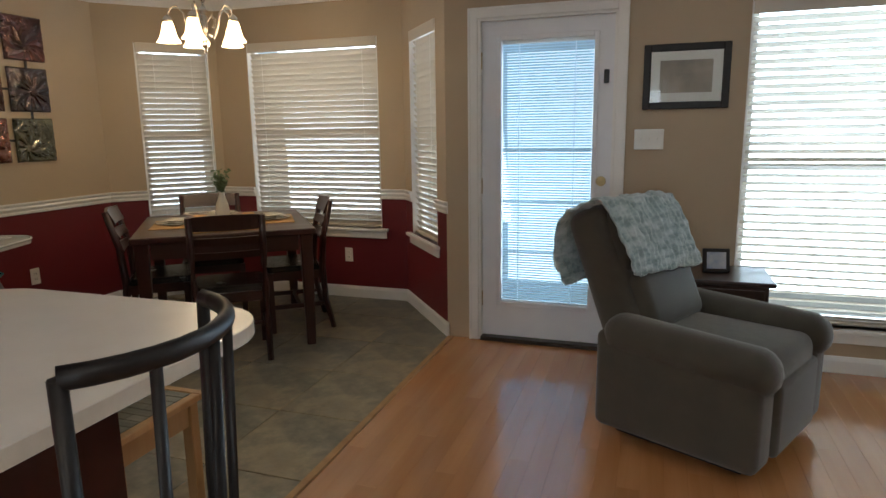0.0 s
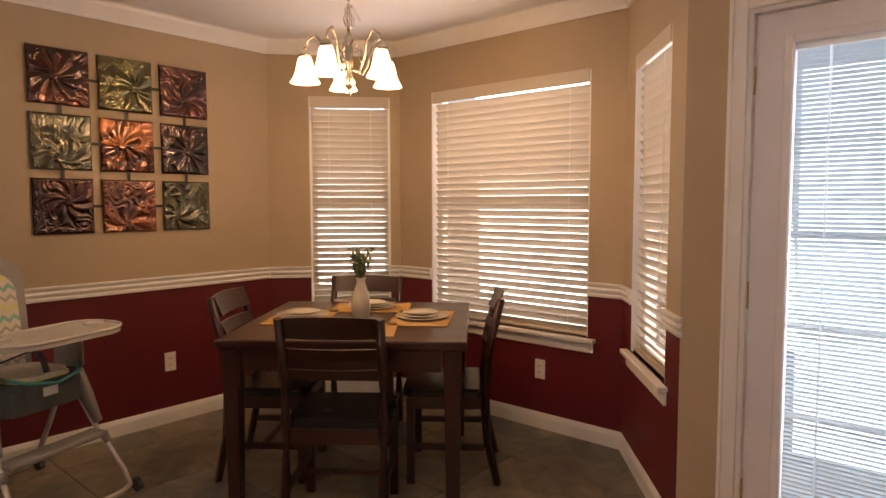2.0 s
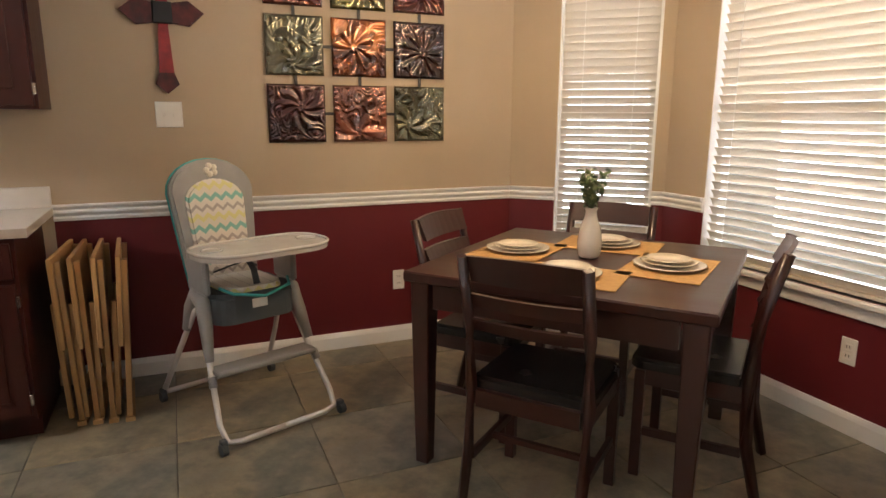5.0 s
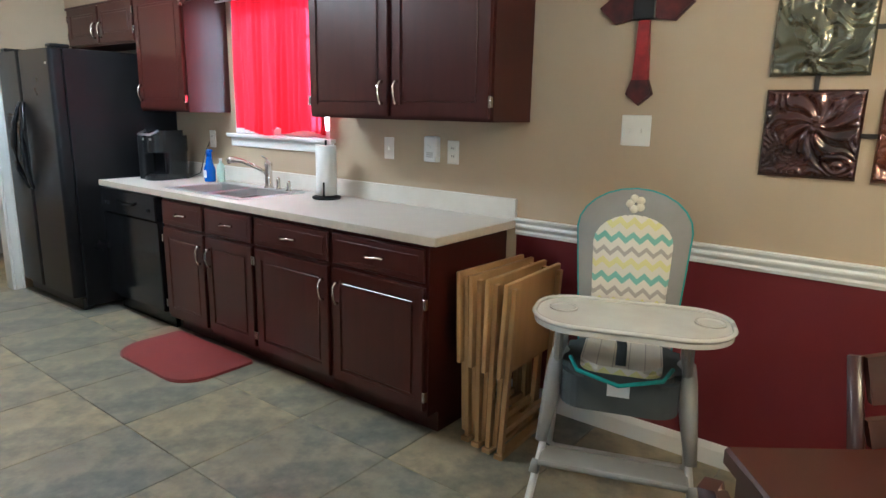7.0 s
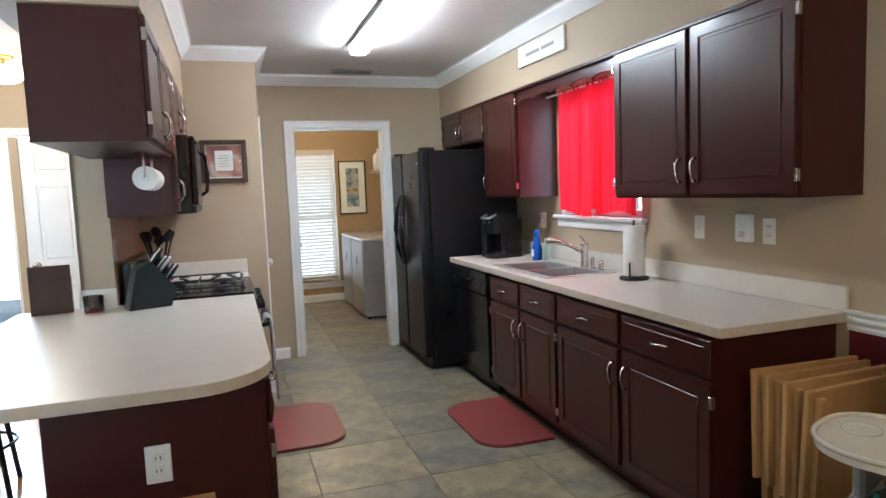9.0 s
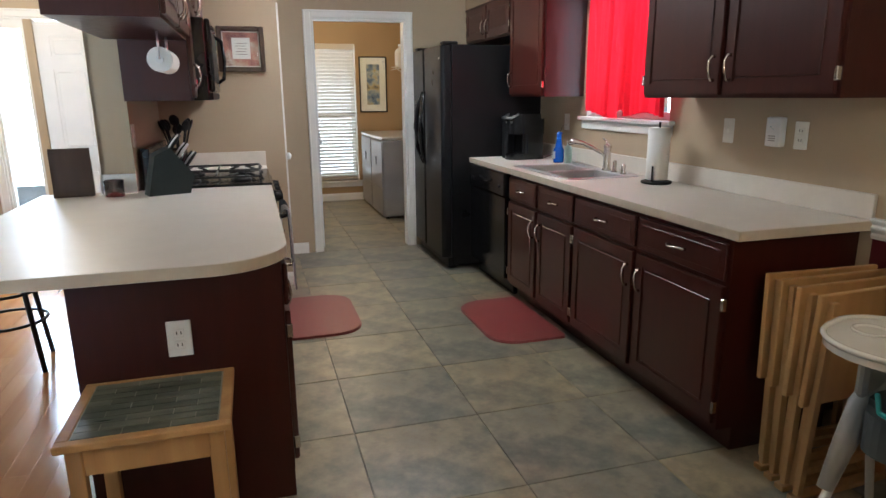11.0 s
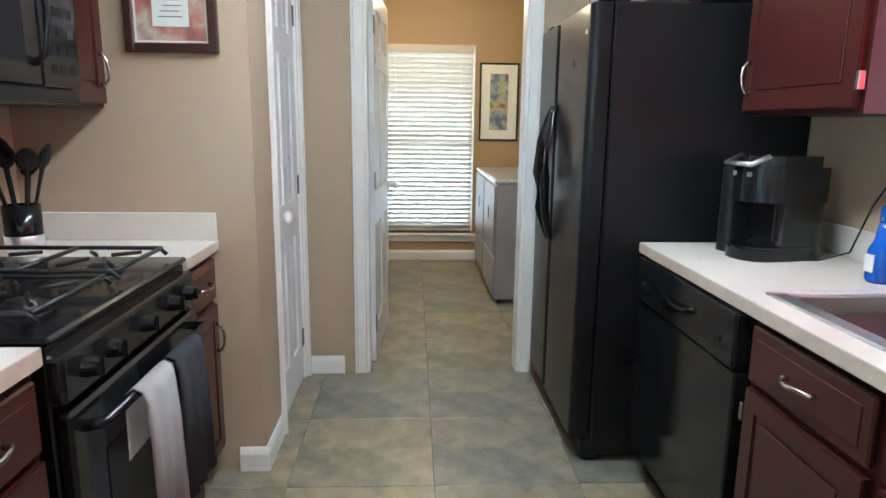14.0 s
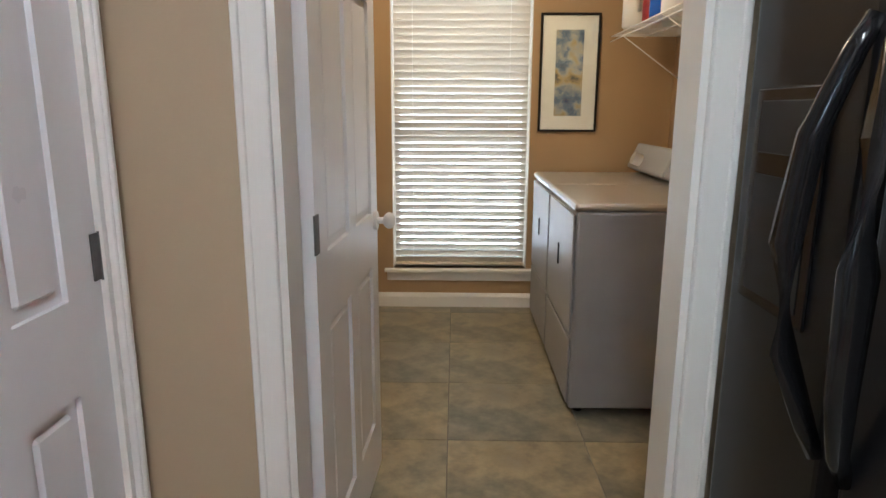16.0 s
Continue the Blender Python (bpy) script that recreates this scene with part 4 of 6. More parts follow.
def chair():
    """Faces +y, its back at y = 0."""
    root = thing("dining_chair", pose(0, 0, 0), "dark cherry ladder-back dining chair with black vinyl seat", "chair", "chairs round the table")
    for s in (-1, 1):
        bm = bmesh.new()
        tube(bm, [(s * 0.205, -0.035, 0.0), (s * 0.205, 0.015, 0.22), (s * 0.205, 0.03, 0.45), (s * 0.205, 0.01, 0.68), (s * 0.205, -0.05, 0.915)], [0.018, 0.021, 0.024, 0.021, 0.019], 4)
        part("back_post", bm, MAHOG, root)
        part("leg", boxes((s * 0.20 - 0.019, s * 0.20 + 0.019, 0.37, 0.408, 0, 0.43), bevel=0.003), MAHOG, root)
        part("side_rail", boxes((s * 0.20 - 0.011, s * 0.20 + 0.011, 0.04, 0.37, 0.375, 0.435)), MAHOG, root)
        part("stretcher", boxes((s * 0.20 - 0.009, s * 0.20 + 0.009, 0.03, 0.37, 0.17, 0.20)), MAHOG, root)
    part("front_rail", boxes((-0.182, 0.182, 0.378, 0.40, 0.375, 0.435)), MAHOG, root)
    part("back_rail", boxes((-0.182, 0.182, 0.02, 0.042, 0.375, 0.435)), MAHOG, root)
    part("stretcher", boxes((-0.19, 0.19, 0.185, 0.205, 0.175, 0.195)), MAHOG, root)
    for z0, z1, y in ((0.825, 0.915, -0.036), (0.735, 0.785, -0.010), (0.65, 0.695, 0.008)):
        bm = bmesh.new()
        n = 8
        prev = None
        for i in range(n + 1):
            x = -0.19 + 0.38 * i / n
            bow = -0.022 * (1 - (2 * i / n - 1) ** 2)
            top = z1 + (0.008 * (1 - (2 * i / n - 1) ** 2) if z1 > 0.85 else 0)
            lean = 0.05 * (z1 - z0) / 0.09
            q = [bm.verts.new(v) for v in ((x, y + bow + 0.01 + lean * 0.3, z0), (x, y + bow + 0.028 + lean * 0.3, z0), (x, y + bow + 0.018 - lean * 0.3, top), (x, y + bow - lean * 0.3, top))]
            if prev:
                for j in range(4):
                    bm.faces.new((prev[j], q[j], q[(j + 1) % 4], prev[(j + 1) % 4]))
            else:
                bm.faces.new(q[::-1])
            prev = q
        bm.faces.new(prev)
        bmesh.ops.recalc_face_normals(bm, faces=bm.faces)
        part("back_slat", bm, MAHOG, root)
    bm = bmesh.new()
    prism(bm, rounded(-0.215, 0.215, 0.045, 0.43, (0.02, 0.02, 0.05, 0.05), 4), 0.435, 0.475, bevel=0.012)
    part("seat", bm, SEATB, root, "black vinyl seat")
    return root


C0 = chair()
C0.matrix_world = DT @ pose(0.0, -T - 0.13, 0, 0, 0, 0)
for m in (DT @ pose(T + 0.11, 0.03, 0, 0, 0, 90), DT @ pose(-0.10, T + 0.14, 0, 0, 0, 180), DT @ pose(-T - 0.11, 0.0, 0, 0, 0, -90)):
    copy_thing(C0, m)

for i, (x, y, r) in enumerate(((0.0, -0.31, 0), (0.31, 0.0, 90), (0.0, 0.31, 180), (-0.31, 0.0, 270))):
    m = DT @ pose(x, y, 0.786, 0, 0, r + (2, -3, 1, -2)[i])
    tagged(part("placemat", boxes((-0.215, 0.215, -0.15, 0.15, 0, 0.004), bevel=0.0015), MATS), "tan woven straw placemat on the dining table", "placemat", "placemats").matrix_world = m
    for j, rr in enumerate((0.135, 0.105, 0.085)):
        bm = bmesh.new()
        lathe(bm, [(rr * 0.55, 0), (rr * 0.62, 0.002), (rr * 0.95, 0.011), (rr, 0.014), (rr * 0.97, 0.0155), (rr * 0.66, 0.006), (0.004, 0.005)], 32)
        ob = tagged(part("plate", bm, CERAM), "round cream ceramic plate in a stack of three on a placemat", "plate", "stacked plates")
        ob.matrix_world = m @ pose(0.004 * j, 0.003 * j, 0.0045 + 0.0095 * j)

vase = thing("vase_with_greenery", DT @ pose(-0.01, 0.03, 0.786), "white ceramic vase with leafy green sprigs on the dining table", "vase")
bm = bmesh.new()
lathe(bm, [(0.036, 0), (0.045, 0.01), (0.050, 0.06), (0.042, 0.12), (0.026, 0.165), (0.022, 0.19), (0.028, 0.205), (0.023, 0.205), (0.017, 0.19)], 24)
part("vase", bm, CERAM, vase)
rng = random.Random(5)
bm, bs = bmesh.new(), bmesh.new()
for i in range(16):
    a, l = rng.uniform(0, 6.28), rng.uniform(0.08, 0.17)
    sp = rng.uniform(0.01, 0.065)
    tip = Vector((sp * math.cos(a), sp * math.sin(a), 0.20 + l))
    tube(bs, [(0, 0, 0.15), (tip.x * 0.4, tip.y * 0.4, 0.20 + l * 0.5), tip], 0.0014, 4)
    for j in range(13):
        f = rng.uniform(0.3, 1.05)
        c = Vector((tip.x * f, tip.y * f, 0.18 + (l + 0.02) * f)) + Vector((rng.uniform(-1, 1), rng.uniform(-1, 1), rng.uniform(-1, 1))) * 0.014
        m = Matrix.Translation(c) @ Euler((rng.uniform(-1.2, 1.2), rng.uniform(-1.2, 1.2), rng.uniform(0, 6.28))).to_matrix().to_4x4()
        w = rng.uniform(0.010, 0.017)
        vs = [bm.verts.new(m @ Vector(v)) for v in ((-w, 0, 0), (0, -w * 0.6, 0.002), (w * 1.3, 0, 0), (0, w * 0.6, 0.002))]
        bm.faces.new(vs)
part("leaves", bm, LEAF, vase, "small grey-green leaves", "stuff")
part("stems", bs, LEAF, vase, "thin green stems", "stuff")

# chandelier
CH = (-2.525, 3.235)
root = thing("chandelier", pose(CH[0], CH[1], 0), "brushed nickel five-arm chandelier with lit frosted bell shades", "chandelier")
bm = bmesh.new()
lathe(bm, [(0.005, 1.895), (0.012, 1.905), (0.008, 1.92), (0.022, 1.935), (0.03, 1.96), (0.018, 1.985), (0.014, 2.0), (0.020, 2.03), (0.022, 2.12), (0.014, 2.14), (0.028, 2.16), (0.02, 2.175), (0.006, 2.20)], 20)
part("stem", bm, NICKEL, root)
bm = bmesh.new()
z = 2.20
i = 0
while z < CZ - 0.04:
    pts = []
    for k in range(9):
        a = 2 * math.pi * k / 8
        d = 0.008 * math.cos(a)
        pts.append((d if i % 2 else 0, 0 if i % 2 else d, z + 0.012 + 0.014 * math.sin(a)))
    tube(bm, pts, 0.0018, 5)
    z += 0.021
    i += 1
part("chain", bm, NICKEL, root)
rng = random.Random(8)
bm = bmesh.new()
for i in range(7):
    a = 0.9 * i
    c, q = 0.022 * math.cos(a), 0.022 * math.sin(a)
    tube(bm, [(0, 0, 2.20), (c, q, 2.225 + 0.004 * i), (c * 1.2, q * 1.2, 2.26), (-q * 0.8, c * 0.8, 2.29 + 0.006 * i), (0, 0, 2.315)], 0.0022, 5)
tube(bm, [(0, 0, 2.33), (0.02, 0.015, 2.31), (0.045, 0.035, 2.25)], 0.002, 5)
part("wire_bundle", bm, NICKEL, root, "bundled spare chain and wire")
bm = bmesh.new()
lathe(bm, [(0.012, CZ - 0.035), (0.05, CZ - 0.02), (0.062, CZ - 0.001)], 20)
part("canopy", bm, NICKEL, root)
rng = random.Random(3)
for k in range(5):
    a = 2 * math.pi * k / 5 + 0.06
    c, s = math.cos(a), math.sin(a)
    pr = [(0.02, 2.02), (0.07, 2.0), (0.10, 2.05), (0.12, 2.14), (0.16, 2.185), (0.20, 2.16), (0.215, 2.11)]
    arm = bmesh.new()
    tube(arm, [(r * c, r * s, zz) for r, zz in pr], 0.006, 8)
    tube(arm, [(r * c, r * s, zz) for r, zz in ((0.03, 2.1), (0.06, 2.13), (0.09, 2.10), (0.08, 2.06), (0.06, 2.07))], 0.003, 6)
    lathe(arm, [(0.010, 2.075), (0.03, 2.08), (0.028, 2.10), (0.012, 2.12)], 14, (0.215 * c, 0.215 * s, 0))
    arm_ob = part("arm", arm, NICKEL, root)
    sh = bmesh.new()
    n = 20
    rings = []
    for r, zz in ((0.026, 2.085), (0.034, 2.065), (0.042, 2.03), (0.050, 1.995), (0.066, 1.968), (0.072, 1.958)):
        rings.append([sh.verts.new((0.215 * c + r * math.cos(6.2832 * j / n), 0.215 * s + r * math.sin(6.2832 * j / n), zz)) for j in range(n)])
    for q, w in zip(rings, rings[1:]):
        for j in range(n):
            f = sh.faces.new((q[j], q[(j + 1) % n], w[(j + 1) % n], w[j]))
            f.smooth = True
    bmesh.ops.solidify(sh, geom=sh.faces[:], thickness=0.003)
    part("shade", sh, SHADEG, arm_ob, "lit frosted glass bell shade")
    lamp("chandelier_bulb", "POINT", pose(CH[0] + 0.215 * c, CH[1] + 0.215 * s, 1.93), 6.2, BULB, radius=0.035)


# ---- on the walls ----
def on_wall(y_north, z=0.0):
    """West wall frame: x runs south, y out of the wall."""
    return pose(WX, y_north, z, 0, 0, -90)


root = thing("metal_wall_art", on_wall(3.285, 1.205), "nine embossed glazed metal squares joined by black rods", "wall art")
GREENG = ((0.10, 0.10, 0.06), (0.22, 0.21, 0.13))
WINE = ((0.02, 0.007, 0.007), (0.10, 0.025, 0.02))
DKB = ((0.012, 0.006, 0.007), (0.07, 0.02, 0.02))
ART = [[WINE, ((0.14, 0.04, 0.025), (0.34, 0.11, 0.06)), ((0.13, 0.13, 0.08), (0.24, 0.23, 0.14))],
       [GREENG, ((0.10, 0.02, 0.01), (0.62, 0.19, 0.05)), DKB],
       [((0.06, 0.014, 0.01), (0.22, 0.06, 0.035)), ((0.10, 0.09, 0.02), (0.26, 0.24, 0.08)), ((0.05, 0.01, 0.008), (0.18, 0.035, 0.022))]]
# each square's flower: its heart (in shares of the side), petals, reach and twist
FLOWERS = [[(0.45, 0.6, 9, 0.45, 2.0), (0.55, 0.15, 7, 0.8, -1.2), (0.75, 0.3, 8, 0.75, 1.5)],
           [(0.55, 0.2, 8, 0.6, 2.4), (0.62, 0.5, 8, 0.5, -0.8), (0.45, 0.45, 12, 0.5, 0.4)],
           [(0.6, 0.5, 10, 0.55, 1.0), (0.35, 0.45, 7, 0.6, 0.9), (0.5, 0.3, 9, 0.55, -1.6)]]
P_, G_ = 0.306, 0.044


def embossed(x0, z0, side, flower, seed):
    """A thin square sheet with a rolled edge and a flower beaten up out of it; y out of the wall."""
    fx, fz, petals, reach, twist = flower
    bm = bmesh.new()
    n = 56
    g = []
    for i in range(n + 1):
        col = []
        for j in range(n + 1):
            u, v = i / n, j / n
            dx, dz = u - fx, v - fz
            r = math.hypot(dx, dz)
            a = math.atan2(dz, dx)
            k = abs(math.sin(0.5 * petals * a + twist * 4 * r))
            h = 0.0085 * (1 - k ** 3) * max(0.0, 1 - (r / reach) ** 4) * min(1.0, r / 0.07)
            h += 0.009 * max(0.0, 1 - (r / 0.09) ** 2) ** 0.5
            sw = noise.noise(Vector((u * 3.2 + seed, v * 3.2, seed * 1.7)))
            h += 0.006 * math.exp(-((sw % 0.22 - 0.11) / 0.035) ** 2) * min(1.0, max(0.0, (r - 0.25) * 5))
            edge = min(u, 1 - u, v, 1 - v)
            lift = min(1.0, edge / 0.035)
            y = 0.010 + (0.012 + h) * math.sin(lift * math.pi / 2)
            col.append(bm.verts.new((x0 + u * side, y, z0 + v * side)))
        g.append(col)
    for i in range(n):
        for j in range(n):
            f = bm.faces.new((g[i][j], g[i][j + 1], g[i + 1][j + 1], g[i + 1][j]))
            f.smooth = True
    box(bm, x0, x0 + side, 0.006, 0.0098, z0, z0 + side)
    bmesh.ops.recalc_face_normals(bm, faces=bm.faces)
    return bm


for r in range(3):
    for c in range(3):
        a, b = ART[r][c]
        mt = glazed("glazed_metal", tuple(v * 0.45 for v in a), tuple(v * 0.6 for v in b))
        x0, z0 = (2 - c) * (P_ + G_), r * (P_ + G_)
        part("panel", embossed(x0, z0, P_, FLOWERS[r][c], 1.3 + r * 3 + c), mt, root, "embossed glazed metal square")
        x0 = c * (P_ + G_)
        if c < 2:
            part("rod", boxes((x0 + P_ - 0.01, x0 + P_ + G_ + 0.01, 0.006, 0.014, z0 + P_ / 2 - 0.008, z0 + P_ / 2 + 0.008)), IRON, root, "black iron rod")
        if r < 2:
            part("rod", boxes((x0 + P_ / 2 - 0.008, x0 + P_ / 2 + 0.008, 0.006, 0.014, z0 + P_ - 0.01, z0 + P_ + G_ + 0.01)), IRON, root, "black iron rod")

REDP = surf("distressed_red_paint", (0.16, 0.012, 0.014), (0.34, 0.02, 0.022), 0.4, scale=14, fine=90, bump=0.4, coat=0.2)
DKR = surf("dark_red_black_paint", (0.03, 0.006, 0.006), (0.10, 0.014, 0.014), 0.45, scale=18, fine=90, bump=0.4)
root = thing("wall_cross", on_wall(1.805, 1.45), "red wooden cross with dark pointed ends hung on the wall", "cross")


def flat_poly(pts, y0, y1):
    bm = bmesh.new()
    prism(bm, pts, y0, y1, bevel=0.004)
    bmesh.ops.transform(bm, matrix=Matrix(((1, 0, 0, 0), (0, 0, 1, 0), (0, 1, 0, 0), (0, 0, 0, 1))), verts=bm.verts)
    bmesh.ops.recalc_face_normals(bm, faces=bm.faces)
    return bm


part("upright", flat_poly([(-0.035, 0.09), (0.035, 0.09), (0.022, 0.33), (0.036, 0.62), (-0.036, 0.62), (-0.022, 0.33)], 0.008, 0.024), REDP, root, "bright red upright")
part("foot", flat_poly([(0, 0), (0.055, 0.045), (0.035, 0.10), (-0.035, 0.10), (-0.055, 0.045)], 0.006, 0.03), DKR, root, "dark red pointed foot")
part("head", flat_poly([(0, 0.70), (0.055, 0.655), (0.035, 0.60), (-0.035, 0.60), (-0.055, 0.655)], 0.006, 0.03), DKR, root, "dark red pointed head")
for s in (-1, 1):
    part("arm", flat_poly([(s * 0.035, 0.335), (s * 0.12, 0.32), (s * 0.19, 0.385), (s * 0.12, 0.44), (s * 0.035, 0.425)][::s], 0.006, 0.03), DKR, root, "dark red pointed arm")
part("centre", boxes((-0.045, 0.045, 0.006, 0.036, 0.33, 0.43), bevel=0.004), IRON, root, "black centre block")


def plate(m, w, h, label, kind, mat_=PLATE):
    root = thing(kind.replace(" ", "_"), m, label, kind)
    part("cover", boxes((-w / 2, w / 2, 0.0005, 0.007, -h / 2, h / 2), bevel=0.003), mat_, root)
    n = max(1, round(w / 0.06)) if kind == "light switch" else 1
    for i in range(n):
        x = (i - (n - 1) / 2) * 0.046
        if kind == "light switch":
            part("toggle", boxes((x - 0.005, x + 0.005, 0.006, 0.017, -0.010, 0.008), bevel=0.002), mat_, root)
        else:
            for z in (-0.02, 0.02):
                part("socket", boxes((x - 0.017, x + 0.017, 0.006, 0.009, z - 0.014, z + 0.014), bevel=0.003), mat_, root)
                part("slot", boxes((x - 0.008, x - 0.005, 0.0088, 0.0094, z - 0.005, z + 0.006), (x + 0.005, x + 0.008, 0.0088, 0.0094, z - 0.005, z + 0.006)), PLAST, root)
    return root


plate(on_wall(1.80, 1.35), 0.125, 0.125, "ivory double light switch on the tan wall", "light switch")
plate(on_wall(2.996, 0.385), 0.072, 0.118, "ivory wall outlet on the dark red wall", "wall outlet")
plate(frame_at(*BM) @ pose(0.53, 0, 0.365), 0.072, 0.118, "ivory wall outlet under the bay window", "wall outlet")
plate(frame_at(*NL) @ pose(EX - 0.215, 0, 1.32), 0.165, 0.118, "ivory triple light switch beside the patio door", "light switch")
plate(on_wall(0.42, 1.21), 0.072, 0.118, "ivory rocker switch above the sink counter", "light switch")
plate(on_wall(0.86, 1.21), 0.072, 0.118, "ivory wall outlet beside the plugged-in alarm", "wall outlet")
plate(on_wall(-1.28, 1.19), 0.072, 0.118, "ivory wall outlet behind the coffee maker", "wall outlet")
plate(pose(-1.455, 0.9845, 0.641, 0, 0, 0), 0.075, 0.12, "white wall outlet on the cherry peninsula panel", "wall outlet", WHITEP)
plate(pose(SX - 0.0, -0.62, 1.20, 0, 0, 90), 0.072, 0.118, "ivory wall outlet at the end of the range wall", "wall outlet")
root = thing("gas_alarm", on_wall(0.735, 1.22), "white plug-in alarm with small green lights", "alarm")
part("body", boxes((-0.042, 0.042, 0.001, 0.04, -0.065, 0.065), bevel=0.008, seg=2), WHITEP, root)
part("grille", boxes(*[(-0.02, 0.02, 0.0402, 0.041, z, z + 0.004) for z in (-0.04, -0.03, -0.02)]), HCGREY, root)
part("light", boxes((-0.006, -0.002, 0.0402, 0.0415, 0.01, 0.014), (0.008, 0.012, 0.0402, 0.0415, 0.02, 0.024)), TEAL, root)

BLKF = surf("black_frame_lacquer", (0.010, 0.009, 0.009), (0.02, 0.018, 0.017), 0.42, scale=9, fine=90, bump=0.05, coat=0.0, spec=0.25)
MATB = surf("cream_mat_board", (0.62, 0.60, 0.54), (0.66, 0.64, 0.58), 0.85, scale=9, fine=200, bump=0.05)


def framed(m, w, h, fw, matw, label, fmat, art, inner=None, name="framed_picture"):
    """Hung with its lower left corner at the frame's origin."""
    root = thing(name, m, label, "picture")
    part("frame", boxes((0, fw, 0.001, 0.024, 0, h), (w - fw, w, 0.001, 0.024, 0, h), (fw, w - fw, 0.001, 0.024, 0, fw), (fw, w - fw, 0.001, 0.024, h - fw, h), bevel=0.004), fmat, root)
    part("mat_board", boxes((fw, w - fw, 0.001, 0.009, fw, h - fw)), MATB, root)
    a = fw + matw
    part("print", boxes((a, w - a, 0.0095, 0.0105, a, h - a)), art, root)
    if inner:
        part("inner_mat", boxes(*inner), MATB, root)
    g = part("pane", boxes((fw, w - fw, 0.014, 0.0155, fw, h - fw)), GLASS, root, "picture glass")
    g.visible_shadow = False
    return root


GREYART = painted_print("soft_grey_print", [(0.3, (0.16, 0.13, 0.10)), (0.55, (0.26, 0.22, 0.17)), (0.8, (0.36, 0.32, 0.26))], 6)
framed(frame_at(*NL) @ pose(EX - 0.63, 0, 1.49), 0.46, 0.36, 0.04, 0.05, "black framed landscape print with cream mat beside patio door", BLKF, GREYART)
POSTER = painted_print("blue_gold_print", [(0.30, (0.03, 0.05, 0.12)), (0.42, (0.12, 0.17, 0.24)), (0.5, (0.34, 0.33, 0.28)), (0.58, (0.36, 0.27, 0.12)), (0.7, (0.05, 0.06, 0.07))], 8)
framed(frame_at(*LS) @ pose(0.47, 0, 1.175), 0.37, 0.72, 0.014, 0.085, "tall black framed print with wide cream mat in the laundry room", BLKF, POSTER)
CERT = painted_print("rust_collage_print", [(0.35, (0.12, 0.035, 0.03)), (0.5, (0.34, 0.13, 0.09)), (0.62, (0.45, 0.36, 0.27)), (0.75, (0.20, 0.08, 0.06))], 7)
root = framed(pose(PX + 0.095, PY, 1.56), 0.31, 0.30, 0.032, 0.008, "dark walnut framed certificate on the pantry wall", WALNUT, CERT)
part("certificate", boxes((0.095, 0.215, 0.0107, 0.0125, 0.085, 0.225), bevel=0.0), MATB, root, "cream certificate sheet")
part("text_lines", boxes(*[(0.115 + (i % 2) * 0.01, 0.195 - (i % 3) * 0.008, 0.0126, 0.0129, 0.115 + i * 0.018, 0.118 + i * 0.018) for i in range(5)]), WALNUT, root)
root = thing("wooden_sign", pose(-3.66, -0.32, 2.25, 0, 0, -90), "small whitewashed wooden sign above the kitchen window", "sign")
part("board", boxes((0, 0.62, 0.001, 0.02, 0, 0.14), bevel=0.003), MATB, root)
part("lettering", boxes((0.12, 0.28, 0.0202, 0.0215, 0.055, 0.075), (0.31, 0.50, 0.0202, 0.0215, 0.055, 0.075)), HCGREY, root)

root = thing("fluorescent_light", pose(-2.65, -0.88, 0), "lit long fluorescent ceiling light fixture", "ceiling light")
part("fixture", boxes((-0.075, 0.075, -0.62, 0.62, CZ - 0.03, CZ - 0.001), bevel=0.004), WHITEP, root)
part("diffuser", boxes((-0.055, 0.055, -0.60, 0.60, CZ - 0.075, CZ - 0.031), bevel=0.012, seg=2), FLUO, root, "lit white diffuser")
root = thing("entry_light", pose(ENTRY_X, -2.2, 0), "lit frosted bowl ceiling light in the entry", "ceiling light")
bm = bmesh.new()
lathe(bm, [(0.02, ENTRY_Z - 0.06), (0.09, ENTRY_Z - 0.045), (0.14, ENTRY_Z), (0.155, ENTRY_Z + 0.04), (0.15, ENTRY_Z + 0.045), (0.02, ENTRY_Z + 0.045)], 28)
part("shade", bm, SHADEG, root, "lit frosted glass bowl")
bm = bmesh.new()
cyl(bm, (0, 0, ENTRY_Z + 0.046), (0, 0, CZ - 0.02), 0.012, n=12)
lathe(bm, [(0.05, CZ - 0.022), (0.07, CZ - 0.012), (0.07, CZ - 0.001)], 20)
part("stem", bm, BRASS, root, "aged brass stem")
root = thing("ceiling_vent", pose(-2.79, -2.45, CZ - 0.012), "metal ceiling air vent", "vent")
part("frame", boxes((-0.17, 0.17, -0.07, -0.055, 0, 0.011), (-0.17, 0.17, 0.055, 0.07, 0, 0.011), (-0.17, -0.15, -0.055, 0.055, 0, 0.011), (0.15, 0.17, -0.055, 0.055, 0, 0.011)), HCGREY, root)
for i in range(6):
    part("louvre", boxes((-0.15, 0.15, -0.007, 0.007, -0.0008, 0.0008), m=pose(0, -0.045 + i * 0.018, 0.005, 40)), HCGREY, root)

